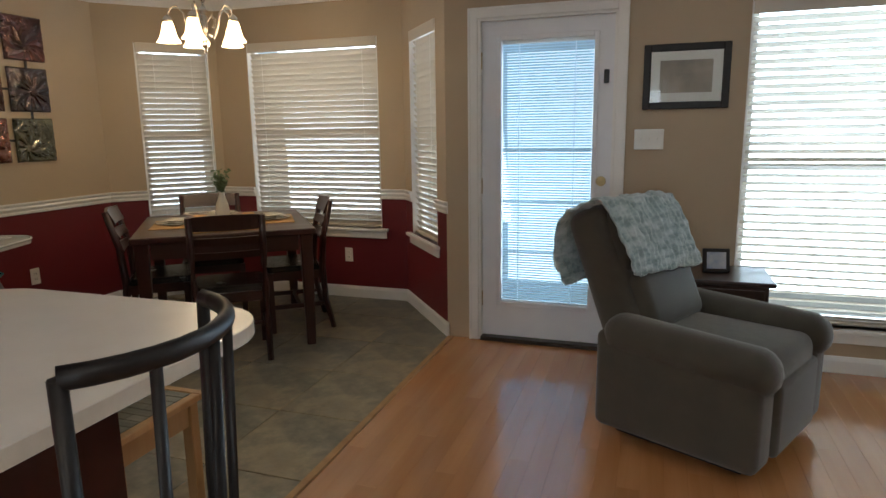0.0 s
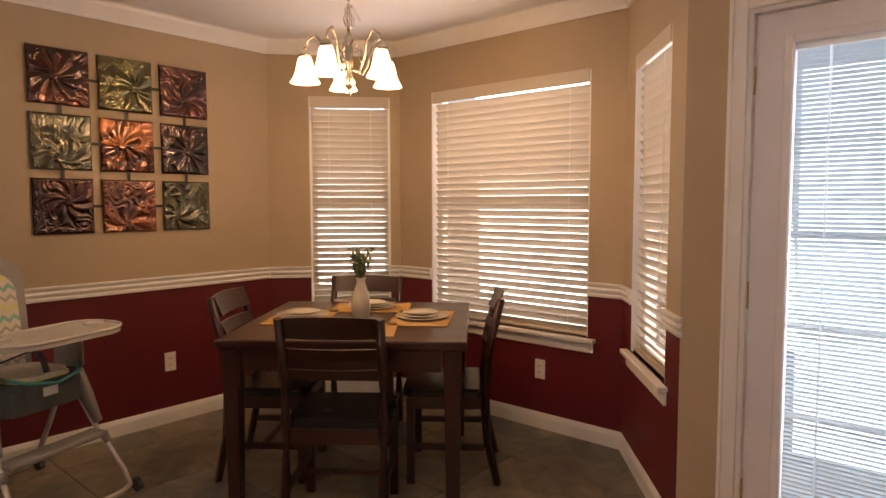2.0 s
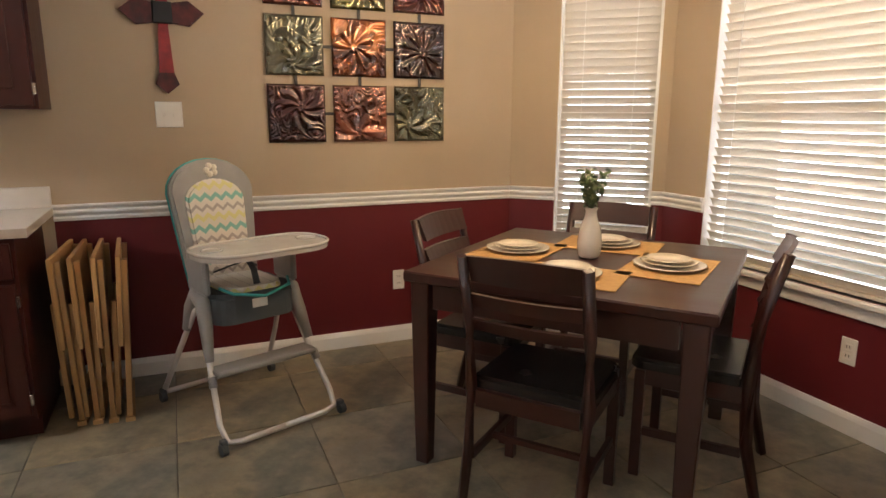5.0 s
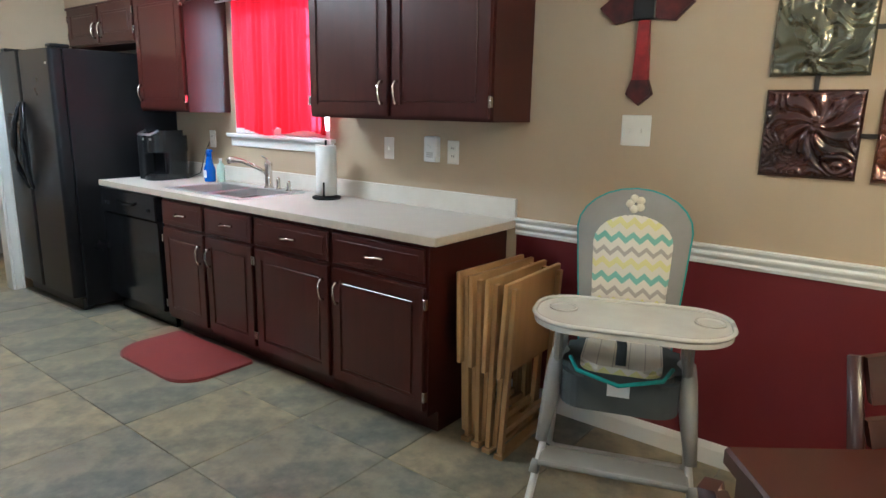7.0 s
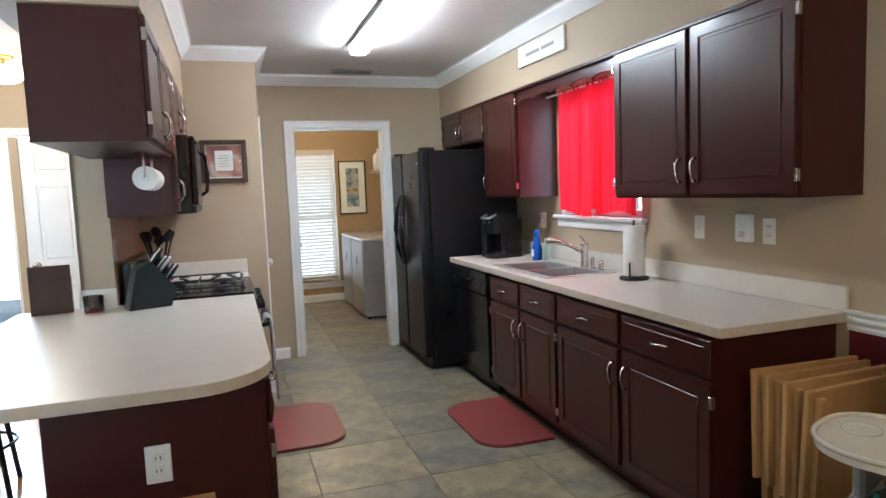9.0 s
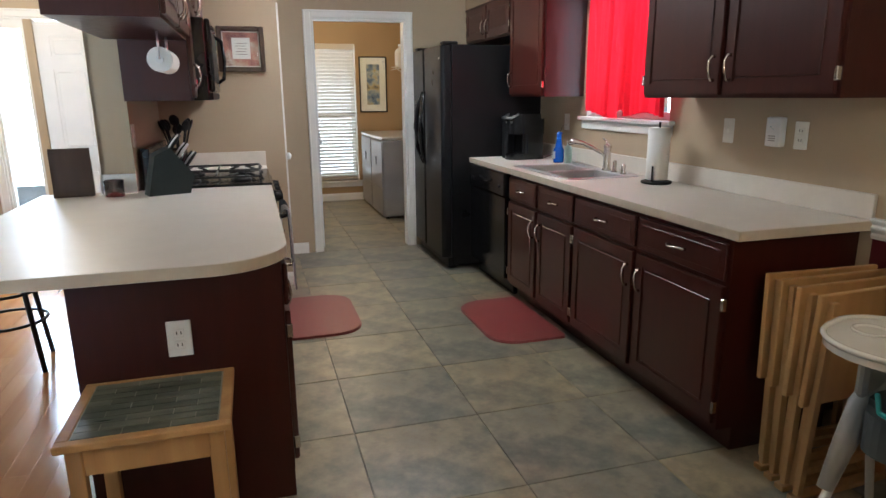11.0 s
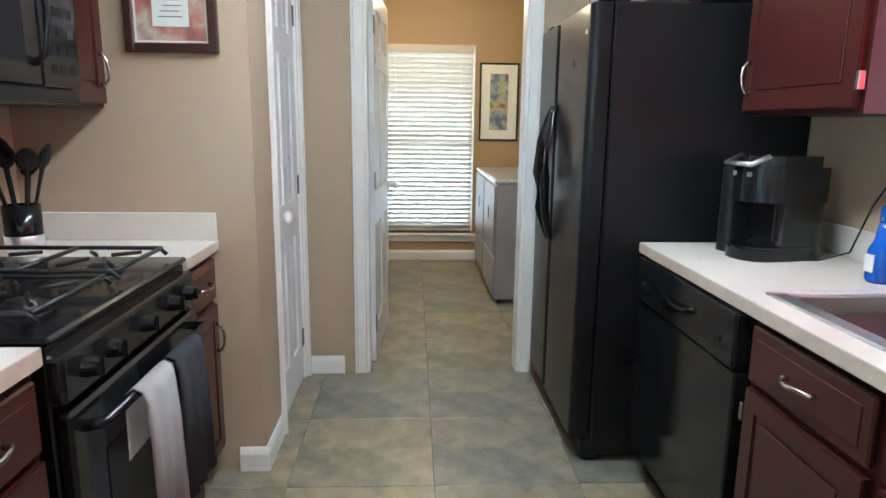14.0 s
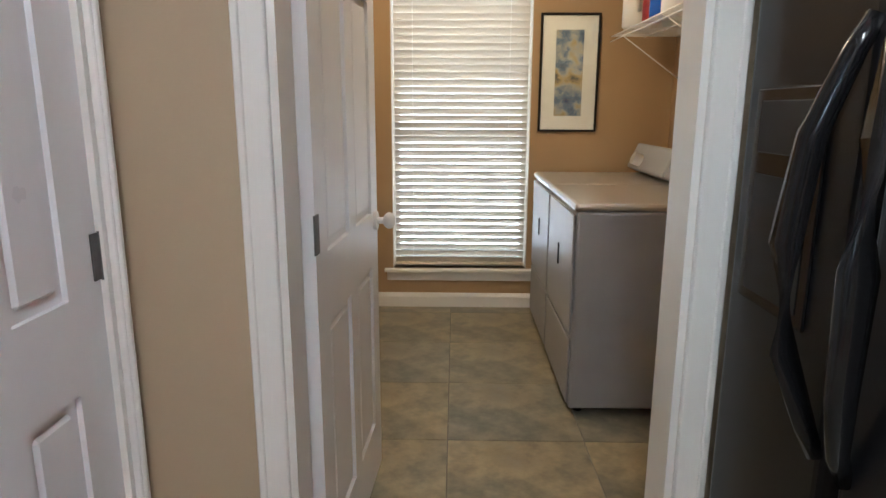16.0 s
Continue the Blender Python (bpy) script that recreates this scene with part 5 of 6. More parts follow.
# curtain
root = thing("kitchen_curtain", pose(WX + 0.055, -0.01, 0, 0, 0, -90), "sheer bright red gathered curtain over the kitchen window", "curtain")
for a, b, ph in ((0.0, 0.43, 0.0), (0.43, 0.89, 1.7)):
    bm = bmesh.new()
    nx, nz = 90, 16
    grid = []
    for i in range(nx + 1):
        u = a + (b - a) * i / nx
        col = []
        for j in range(nz + 1):
            v = j / nz
            z = 1.262 + 0.828 * v + 0.02 * math.sin(u * 9) * (1 - v)
            edge = abs(u - 0.43)
            if edge < 0.05:
                z += (0.05 - edge) * 1.6 * (1 - v)
            amp = (0.012 + 0.020 * (1 - v)) * (0.7 + 0.6 * noise.noise(Vector((u * 14, 0.5, ph))))
            col.append(bm.verts.new((u, 0.02 + amp * math.sin(u * 105 + ph + 1.9 * math.sin(u * 19 + v * 0.8)) + 0.006 * math.sin(u * 37 + v * 3), z + 0.006 * math.sin(u * 95) * (v > 0.95))))
        grid.append(col)
    for i in range(nx):
        for j in range(nz):
            f = bm.faces.new((grid[i][j], grid[i + 1][j], grid[i + 1][j + 1], grid[i][j + 1]))
            f.smooth = True
    part("curtain_panel", bm, CURT, root)
bm = bmesh.new()
cyl(bm, (-0.04, 0.02, 2.075), (1.04, 0.02, 2.075), 0.007, n=10)
part("rod", bm, TRIM, root)

# ---- appliances ----
root = thing("refrigerator", pose(-3.225, -1.735, 0, 0, 0, -90), "black side-by-side refrigerator with a water dispenser", "refrigerator")
part("cabinet", boxes((0, 0.905, -0.755, 0, 0.03, 1.765), bevel=0.006), BLACKT, root)
part("grille", boxes((0.01, 0.895, -0.04, 0.03, 0.01, 0.095), bevel=0.004), PLAST, root)
for nm, x0, x1 in (("door", 0.003, 0.515), ("freezer_door", 0.525, 0.902)):
    bm = bmesh.new()
    prism(bm, rounded(x0, x1, 0.006, 0.082, (0.004, 0.004, 0.03, 0.03), 5), 0.105, 1.76, bevel=0.006)
    d = part(nm, bm, BLACKT, root, "black textured door")
    hx = x0 + 0.47 if nm == "door" else x0 + 0.042
    bm = bmesh.new()
    sd = -1 if nm == "door" else 1
    tube(bm, [(hx - sd * 0.012, 0.082, 1.42), (hx - sd * 0.008, 0.10, 1.38), (hx + sd * 0.022, 0.126, 1.27), (hx + sd * 0.036, 0.136, 1.12), (hx + sd * 0.022, 0.126, 0.96), (hx - sd * 0.008, 0.10, 0.86), (hx - sd * 0.012, 0.082, 0.82)], [0.013, 0.015, 0.019, 0.022, 0.019, 0.015, 0.013], 10)
    part("handle", bm, BLACK, d, "black bowed handle")
part("dispenser", boxes((0.62, 0.84, 0.0825, 0.088, 0.98, 1.34), bevel=0.003), BLACK, root, "black dispenser panel")
part("dispenser_recess", boxes((0.645, 0.815, 0.0882, 0.0895, 1.0, 1.20)), PLAST, root)
part("dispenser_panel", boxes((0.645, 0.815, 0.0882, 0.0905, 1.235, 1.32), bevel=0.002), PLAST, root)
part("badge", boxes((0.05, 0.075, 0.0822, 0.084, 1.66, 1.675)), STEEL, root)
for x in (0.02, 0.80):
    part("hinge_cover", boxes((x, x + 0.08, -0.06, 0.06, 1.766, 1.79), bevel=0.006), PLAST, root)

root = thing("dishwasher", pose(-3.388, -0.945, 0, 0, 0, -90), "black built-in dishwasher beside the fridge", "dishwasher")
part("door", boxes((0.015, 0.735, -0.02, 0.025, 0.12, 0.70), bevel=0.005), BLACK, root)
part("control_panel", boxes((0.015, 0.735, -0.02, 0.035, 0.705, 0.865), bevel=0.008, seg=2), BLACK, root)
part("tub", boxes((0.005, 0.75, -0.58, -0.021, 0.10, 0.872)), BLACK, root)
part("toe_panel", boxes((0.015, 0.735, -0.08, -0.05, 0.0, 0.10)), BLACK, root)
bm = bmesh.new()
tube(bm, [(0.25, 0.034, 0.80), (0.30, 0.045, 0.785), (0.375, 0.048, 0.78), (0.45, 0.045, 0.785), (0.50, 0.034, 0.80)], 0.009, 8)
part("latch", bm, BLACK, root)
for x in (0.10, 0.62, 0.67):
    bm = bmesh.new()
    cyl(bm, (x, 0.035, 0.77), (x, 0.041, 0.77), 0.012, n=14)
    part("button", bm, PLAST, root)

RG = pose(-1.803, -1.38, 0, 0, 0, 90)
root = thing("gas_range", RG, "black gas range with cast iron grates and towels on its door", "stove")
part("body", boxes((0.002, 0.758, -0.63, 0, 0.09, 0.905), bevel=0.004), BLACK, root)
part("base", boxes((0.03, 0.73, -0.60, -0.04, 0.0, 0.09)), PLAST, root)
part("drawer", boxes((0.004, 0.756, 0.001, 0.022, 0.095, 0.255), bevel=0.006), BLACK, root)
d = part("oven_door", boxes((0.004, 0.756, 0.001, 0.035, 0.265, 0.76), bevel=0.008), BLACK, root)
part("window", boxes((0.13, 0.63, 0.0352, 0.037, 0.36, 0.62), bevel=0.001), PLAST, d, "dark oven window")
bm = bmesh.new()
tube(bm, [(0.05, 0.035, 0.715), (0.06, 0.075, 0.72), (0.38, 0.08, 0.72), (0.70, 0.075, 0.72), (0.71, 0.035, 0.715)], 0.013, 10)
part("handle", bm, BLACK, d, "black bar handle")
bm = boxes((0.004, 0.756, -0.05, 0.03, 0.775, 0.88), bevel=0.01, seg=2)
part("control_panel", bm, BLACK, root)
for x in (0.09, 0.20, 0.38, 0.56, 0.67):
    bm = bmesh.new()
    cyl(bm, (x, 0.03, 0.83), (x, 0.062, 0.83), 0.024, 0.019, n=18)
    box(bm, x - 0.004, x + 0.004, 0.06, 0.07, 0.812, 0.848)
    part("knob", bm, BLACK, root, "black control knob")
part("cooktop", boxes((0.0, 0.76, -0.60, 0.012, 0.905, 0.922), bevel=0.006), BLACK, root)
for bx in (0.20, 0.56):
    for by in (-0.15, -0.43):
        bm = bmesh.new()
        lathe(bm, [(0.055, 0.922), (0.052, 0.932), (0.036, 0.935), (0.034, 0.944), (0.004, 0.946)], 20, (bx, by, 0))
        part("burner", bm, IRON, root, "cast iron burner cap")
    bm = bmesh.new()
    z = 0.958
    for x in (bx - 0.155, bx + 0.155):
        tube(bm, [(x, -0.03, z - 0.02), (x, -0.05, z), (x, -0.29, z), (x, -0.53, z), (x, -0.55, z - 0.02)], 0.0065, 6)
    for y in (-0.045, -0.29, -0.535):
        tube(bm, [(bx - 0.155, y, z), (bx + 0.155, y, z)], 0.0065, 6)
    for y in (-0.15, -0.43):
        for a in range(4):
            t = math.pi / 4 + a * math.pi / 2
            tube(bm, [(bx + 0.03 * math.cos(t), y + 0.03 * math.sin(t), z + 0.006), (bx + 0.13 * math.cos(t), y + 0.10 * math.sin(t), z)], 0.006, 6)
    part("grate", bm, IRON, root, "black cast iron grate")
part("backguard", boxes((0.0, 0.76, -0.65, -0.605, 0.905, 1.13), bevel=0.01, seg=2), BLACK, root)
part("clock_panel", boxes((0.28, 0.48, -0.6045, -0.602, 1.02, 1.09)), PLAST, root)


def towel(name, x0, x1, drop, mt, lab, back=0.16):
    bm = bmesh.new()
    n = 14
    prof = [(0.058, 0.72 - back)] + [(0.060, 0.70), (0.064, 0.728), (0.080, 0.7365), (0.100, 0.728), (0.108, 0.70), (0.112, 0.60), (0.118, 0.72 - drop)]
    g = []
    for i in range(n + 1):
        u = i / n
        g.append([bm.verts.new((x0 + (x1 - x0) * u + (0.01 * math.sin(u * 5) if k > 5 else 0), y + (0.006 * math.sin(u * 17 + k) * (k > 4)), z)) for k, (y, z) in enumerate(prof)])
    for i in range(n):
        for k in range(len(prof) - 1):
            f = bm.faces.new((g[i][k], g[i + 1][k], g[i + 1][k + 1], g[i][k + 1]))
            f.smooth = True
    bmesh.ops.solidify(bm, geom=bm.faces[:], thickness=0.004)
    ob = tagged(part(name, bm, mt), lab, "towel")
    ob.matrix_world = RG
    return ob


towel("dish_towel", 0.39, 0.58, 0.50, TOWELW, "white dish towel hanging from the oven handle")
towel("dish_towel", 0.17, 0.38, 0.40, TOWELG, "grey dish towel hanging from the oven handle")

root = thing("microwave", pose(-1.53, -1.37, 1.375, 0, 0, 90), "black over-the-range microwave oven", "microwave")
part("body", boxes((0.002, 0.762, -0.39, -0.002, 0, 0.42), bevel=0.005), BLACK, root)
d = part("door", boxes((0.20, 0.76, 0.0, 0.028, 0.045, 0.415), bevel=0.01, seg=2), BLACK, root)
part("window", boxes((0.27, 0.70, 0.0285, 0.030, 0.10, 0.35)), PLAST, d, "dark perforated window")
bm = bmesh.new()
tube(bm, [(0.235, 0.028, 0.36), (0.235, 0.06, 0.34), (0.235, 0.072, 0.23), (0.235, 0.06, 0.12), (0.235, 0.028, 0.10)], 0.011, 8)
part("handle", bm, BLACK, d, "black bowed handle")
part("control_panel", boxes((0.004, 0.192, 0.0, 0.024, 0.045, 0.415), bevel=0.004), BLACK, root)
for i in range(3):
    for j in range(4):
        part("key", boxes((0.03 + 0.045 * i, 0.06 + 0.045 * i, 0.0242, 0.0255, 0.08 + 0.05 * j, 0.105 + 0.05 * j)), PLAST, root)
part("display", boxes((0.03, 0.165, 0.0242, 0.0252, 0.33, 0.37)), TEAL, root)
part("lower_vent", boxes((0.004, 0.76, -0.02, 0.016, 0.002, 0.04), bevel=0.003), PLAST, root)

# washer and dryer
for i, (y0, nm, lb) in enumerate(((-4.03, "clothes_dryer", "grey front-panel dryer in the laundry room"), (-4.735, "washing_machine", "grey top-load washer beside the dryer in the laundry room"))):
    root = thing(nm, pose(-3.125, y0, 0, 0, 0, -90), lb, "washing machine" if i else "dryer")
    W = 0.685
    part("cabinet", boxes((0, W, -0.70, 0, 0.025, 0.90), bevel=0.012, seg=2), GREYM, root)
    part("top", boxes((-0.002, W + 0.002, -0.705, 0.012, 0.90, 0.935), bevel=0.014, seg=2), STEEL, root, "light grey rounded top")
    part("front_panel", boxes((0.012, W - 0.012, 0.001, 0.012, 0.36, 0.885), bevel=0.004), GREYM, root)
    part("lower_panel", boxes((0.012, W - 0.012, 0.001, 0.012, 0.05, 0.345), bevel=0.004), GREYM, root)
    part("latch", boxes((W / 2 - 0.012, W / 2 + 0.012, 0.0125, 0.018, 0.60, 0.70), bevel=0.004), PLAST, root)
    bm = boxes((0.0, W, -0.09, 0.09, 0, 0.16), bevel=0.012, seg=2, m=pose(0, -0.64, 0.935, 24))
    part("console", bm, GREYM, root)
    bm = bmesh.new()
    cyl(bm, (W / 2, -0.545, 1.03), (W / 2, -0.50, 1.05), 0.035, n=20)
    part("dial", bm, STEEL, root)
    for x in (0.05, W - 0.05):
        bm = bmesh.new()
        cyl(bm, (x, -0.05, 0), (x, -0.05, 0.03), 0.02, n=10)
        part("foot", bm, PLAST, root)

root = thing("wire_shelf", pose(WX, -3.2, 1.755, 0, 0, -90), "white wire shelf above the washer and dryer", "shelf")
bm = bmesh.new()
for i in range(60):
    cyl(bm, (0.04 * i, 0.005, 0), (0.04 * i, 0.40, 0), 0.002, n=4)
part("shelf_wires", bm, TRIM, root, "thin white shelf wires", "stuff")
for y, z in ((0.005, 0), (0.20, -0.004), (0.40, 0), (0.405, -0.03)):
    bm = bmesh.new()
    cyl(bm, (0, y, z), (2.38, y, z), 0.0035, n=6)
    part("rail", bm, TRIM, root)
for x in (0.6, 1.4, 2.2):
    bm = bmesh.new()
    tube(bm, [(x, 0.39, -0.005), (x, 0.004, -0.28)], 0.004, 6)
    part("bracket", bm, TRIM, root)


def jug(m, h, r, mt, label, capm, cat="bottle", neck=0.35):
    root = thing("bottle", m, label, cat)
    bm = bmesh.new()
    lathe(bm, [(r * 0.85, 0), (r, 0.01), (r, h * 0.62), (r * 0.8, h * 0.75), (r * neck, h * 0.84), (r * neck, h * 0.9)], 20)
    part("body", bm, mt, root)
    bm = bmesh.new()
    lathe(bm, [(r * neck * 1.2, h * 0.9), (r * neck * 1.2, h)], 14)
    part("cap", bm, capm, root)
    return root


for x, y, h, r, mt, lb in ((-3.64, -5.24, 0.27, 0.08, MATB, "cream detergent jug with a handle on the wire shelf"), (-3.80, -5.12, 0.26, 0.05, TEAL, "green cleaner bottle on the wire shelf"), (-3.66, -5.02, 0.25, 0.05, REDP, "orange-red bottle on the wire shelf"), (-3.66, -4.88, 0.22, 0.055, BLUEP, "blue bottle on the wire shelf"), (-3.68, -4.70, 0.25, 0.07, WHITEP, "white jug on the wire shelf")):
    ob = jug(pose(x, y, 1.759), h, r, mt, lb, WHITEP)
    if mt is MATB:
        bm = bmesh.new()
        tube(bm, [(0.02, r * 0.7, h * 0.84), (0.03, r * 1.35, h * 0.80), (0.03, r * 1.5, h * 0.6), (0.02, r * 1.25, h * 0.38), (0.01, r * 0.9, h * 0.32)], 0.012, 8)
        part("handle", bm, MATB, ob)


# ---- counter things ----
root = thing("coffee_maker", pose(-3.70, -1.47, 0.9125, 0, 0, -80), "glossy black single-serve coffee maker on the counter", "coffee maker")
bm = bmesh.new()
prism(bm, rounded(-0.11, 0.065, -0.15, 0.14, (0.05, 0.03, 0.08, 0.08), 8), 0, 0.045, bevel=0.008)
prism(bm, rounded(-0.105, 0.06, -0.15, 0.04, (0.05, 0.03, 0.03, 0.03), 6), 0.045, 0.20)
prism(bm, rounded(-0.115, 0.07, -0.15, 0.135, (0.05, 0.03, 0.085, 0.085), 10), 0.19, 0.30, bevel=0.012)
prism(bm, rounded(-0.10, 0.055, -0.13, 0.115, (0.05, 0.03, 0.075, 0.075), 10), 0.298, 0.335, bevel=0.022)
part("body", bm, BLACK, root)
bm = bmesh.new()
prism(bm, rounded(0.065, 0.135, -0.14, 0.10, (0.02, 0.03, 0.03, 0.02), 5), 0, 0.30, bevel=0.01)
part("water_tank", bm, PLAST, root)
part("brand_band", boxes((-0.07, 0.02, 0.131, 0.133, 0.27, 0.285)), HCGREY, root)
bm = bmesh.new()
tube(bm, [(-0.09, 0.09, 0.335), (-0.085, 0.15, 0.31), (0.035, 0.15, 0.31), (0.04, 0.09, 0.335)], 0.008, 8)
part("handle", bm, STEEL, root)
bm = bmesh.new()
tube(bm, [(-3.955, -1.28, 1.17), (-3.93, -1.30, 1.10), (-3.90, -1.33, 0.95), (-3.82, -1.36, 0.9185), (-3.76, -1.38, 0.9185)], 0.0035, 6)
tagged(part("power_cord", bm, PLAST), "black power cord from outlet to coffee maker", "cord")

root = thing("spray_bottle", pose(-3.83, -1.10, 0.9125), "blue dish spray bottle with a blue trigger by the sink", "spray bottle")
bm = bmesh.new()
lathe(bm, [(0.034, 0), (0.038, 0.01), (0.038, 0.09), (0.025, 0.12), (0.022, 0.15), (0.018, 0.17)], 20)
part("body", bm, BLUEP, root)
bm = bmesh.new()
lathe(bm, [(0.018, 0.17), (0.02, 0.195), (0.016, 0.215), (0.005, 0.22)], 14)
tube(bm, [(0, 0, 0.205), (0.0, 0.035, 0.21)], 0.009, 8)
tube(bm, [(0, 0.015, 0.195), (0, 0.03, 0.17)], 0.004, 6)
part("trigger", bm, BLUEP, root)
part("label", boxes((0.036, 0.0395, -0.018, 0.018, 0.03, 0.08), bevel=0.001), WHITEP, root)
root = jug(pose(-3.86, -1.015, 0.9125), 0.16, 0.026, see_through("pale_clear_plastic", (0.55, 0.66, 0.62), 0.2, (0.5, 0.7, 0.6), 0.5), "small clear soap bottle by the sink", WHITEP)

root = thing("paper_towel_stand", pose(-3.83, 0.075, 0.9125), "white paper towel roll on a black upright stand", "paper towels")
bm = bmesh.new()
lathe(bm, [(0.078, 0), (0.082, 0.006), (0.080, 0.014), (0.06, 0.018)], 28)
part("base", bm, PLAST, root)
bm = bmesh.new()
lathe(bm, [(0.055, 0.022), (0.058, 0.024), (0.058, 0.298), (0.055, 0.30), (0.02, 0.30)], 32)
part("roll", bm, PAPER, root, "white paper roll")
bm = bmesh.new()
cyl(bm, (0, 0, 0.018), (0, 0, 0.33), 0.006, n=10)
cyl(bm, (0.06, 0.045, 0.012), (0.06, 0.045, 0.10), 0.005, n=8)
part("post", bm, PLAST, root)

root = thing("paper_towel_roll", pose(SU + 0.075, 0.02, 1.55, 0, 0, 0), "white paper towel roll under the peninsula wall cabinet", "paper towels")
bm = bmesh.new()
cyl(bm, (0, -0.28, 0), (0, 0.0, 0), 0.052, n=32)
part("roll", bm, PAPER, root, "white paper roll")
bm = bmesh.new()
cyl(bm, (0, -0.30, 0), (0, 0.014, 0), 0.016, n=16)
tube(bm, [(0, 0.012, 0), (0.0, 0.016, 0.06), (0.0, 0.012, 0.115)], 0.006, 6)
tube(bm, [(0, -0.30, 0), (0.0, -0.304, 0.06), (0.0, -0.30, 0.115)], 0.006, 6)
part("holder", bm, STEEL, root)

root = thing("knife_block", pose(-1.29, -0.44, 0.9125, 0, 0, 200), "dark slanted knife block full of steel-handled knives", "knife block")
bm = bmesh.new()
prism(bm, [(-0.10, 0.0), (0.10, 0.0), (0.13, 0.09), (0.02, 0.235), (-0.055, 0.20)], -0.055, 0.055, bevel=0.003)
bmesh.ops.transform(bm, matrix=Matrix(((1, 0, 0, 0), (0, 0, 1, 0), (0, 1, 0, 0), (0, 0, 0, 1))), verts=bm.verts)
bmesh.ops.recalc_face_normals(bm, faces=bm.faces)
part("block", bm, KNIFEB, root)
for i in range(3):
    for j in range(3):
        y = -0.035 + 0.035 * j
        x0, z0 = 0.025 + 0.035 * i, 0.225 - 0.045 * i
        bm = bmesh.new()
        d = Vector((0.62, 0, 0.78))
        p = Vector((x0, y, z0))
        tube(bm, [p, p + d * 0.05, p + d * 0.09], [0.007, 0.009, 0.006], 6)
        part("knife_handle", bm, STEEL if (i + j) % 2 else PLAST, root, "knife handle")

root = thing("utensil_crock", pose(-1.25, -1.52, 0.9125), "steel-collared black crock full of black cooking utensils", "utensils")
bm = bmesh.new()
lathe(bm, [(0.05, 0), (0.055, 0.006), (0.055, 0.15), (0.05, 0.15), (0.048, 0.02)], 24)
part("crock", bm, BLACK, root)
bm = bmesh.new()
lathe(bm, [(0.0565, 0.0), (0.0575, 0.002), (0.0575, 0.05), (0.0565, 0.052)], 24)
part("collar", bm, STEEL, root)
rng = random.Random(11)
for i in range(8):
    a = 6.28 * i / 8
    tip = Vector((0.09 * math.cos(a), 0.07 * math.sin(a), rng.uniform(0.26, 0.34)))
    bm = bmesh.new()
    tube(bm, [(0.015 * math.cos(a), 0.015 * math.sin(a), 0.03), tip * 0.8, tip], [0.005, 0.006, 0.007], 6)
    r = bmesh.ops.create_uvsphere(bm, u_segments=10, v_segments=7, radius=0.032)
    bmesh.ops.transform(bm, matrix=Matrix.Translation(tip) @ Euler((0.2, 0.4, a)).to_matrix().to_4x4() @ Matrix.Diagonal((0.35, 1, 1.3, 1)), verts=r["verts"])
    part("utensil", bm, PLAST, root, "cooking utensil")

root = thing("candle_jar", pose(-1.045, -0.44, 0.9125), "glass jar with red candle on the peninsula top", "candle")
bm = bmesh.new()
lathe(bm, [(0.040, 0.001), (0.043, 0.004), (0.043, 0.045), (0.038, 0.047)], 24)
part("wax", bm, REDP, root, "red wax")
bm = bmesh.new()
lathe(bm, [(0.0445, 0), (0.047, 0.08), (0.0445, 0.08), (0.0435, 0.006)], 24)
part("jar", bm, GLASS, root)
root = thing("note_card", pose(-1.05, -0.525, 0.9125, -10, 0, 178), "small white card leaning behind the candle", "card")
part("card", boxes((-0.085, 0.085, -0.001, 0.001, 0, 0.10)), PAPER, root)
root = thing("wooden_organizer", pose(-0.85, -0.51, 0.9125, 0, 0, 10), "brown wooden desk organizer on the bar end", "organizer")
part("back", boxes((-0.09, 0.09, 0.03, 0.04, 0, 0.24), (-0.09, -0.08, -0.05, 0.03, 0, 0.18), (0.08, 0.09, -0.05, 0.03, 0, 0.18), (-0.08, 0.08, -0.05, -0.04, 0, 0.10), (-0.08, 0.08, -0.04, 0.03, 0, 0.008), bevel=0.002), WALNUT, root)
part("contents", boxes((-0.07, 0.06, -0.03, 0.02, 0.01, 0.20)), PLAST, root)

for m_, lb in ((pose(-3.18, -0.47, 0, 0, 0, 90), "red rubber floor mat in front of the sink"), (pose(-2.08, -0.92, 0, 0, 0, -90), "red rubber floor mat in front of the range")):
    bm = bmesh.new()
    prism(bm, rounded(-0.39, 0.39, -0.225, 0.215, (0.02, 0.02, 0.16, 0.16), 8), 0.001, 0.016, bevel=0.006)
    tagged(part("floor_mat", bm, REDMAT), lb, "floor mat", "floor mats").matrix_world = m_ @ pose(0, 0, 0, 0, 0, 180)

# ---- tiled stool, bar stools, tray tables, high chair ----
root = thing("tiled_stool", pose(-1.39, 1.17, 0) @ Matrix.Diagonal((0.94, 0.86, 1.155, 1)), "small pine stool with a grey slate tile top", "stool")
part("top_frame", boxes((-0.235, 0.235, -0.235, -0.20, 0.43, 0.45), (-0.235, 0.235, 0.20, 0.235, 0.43, 0.45), (-0.235, -0.20, -0.20, 0.20, 0.43, 0.45), (0.20, 0.235, -0.20, 0.20, 0.43, 0.45), bevel=0.003), PINE, root)
part("tile_bed", boxes((-0.20, 0.20, -0.20, 0.20, 0.425, 0.4465)), PALEG, root)
SLATE = surf("stool_slate", (0.08, 0.10, 0.085), (0.20, 0.21, 0.165), 0.3, scale=12, fine=80, bump=0.3, stretch=(0.4, 2, 1), vary=0.3)
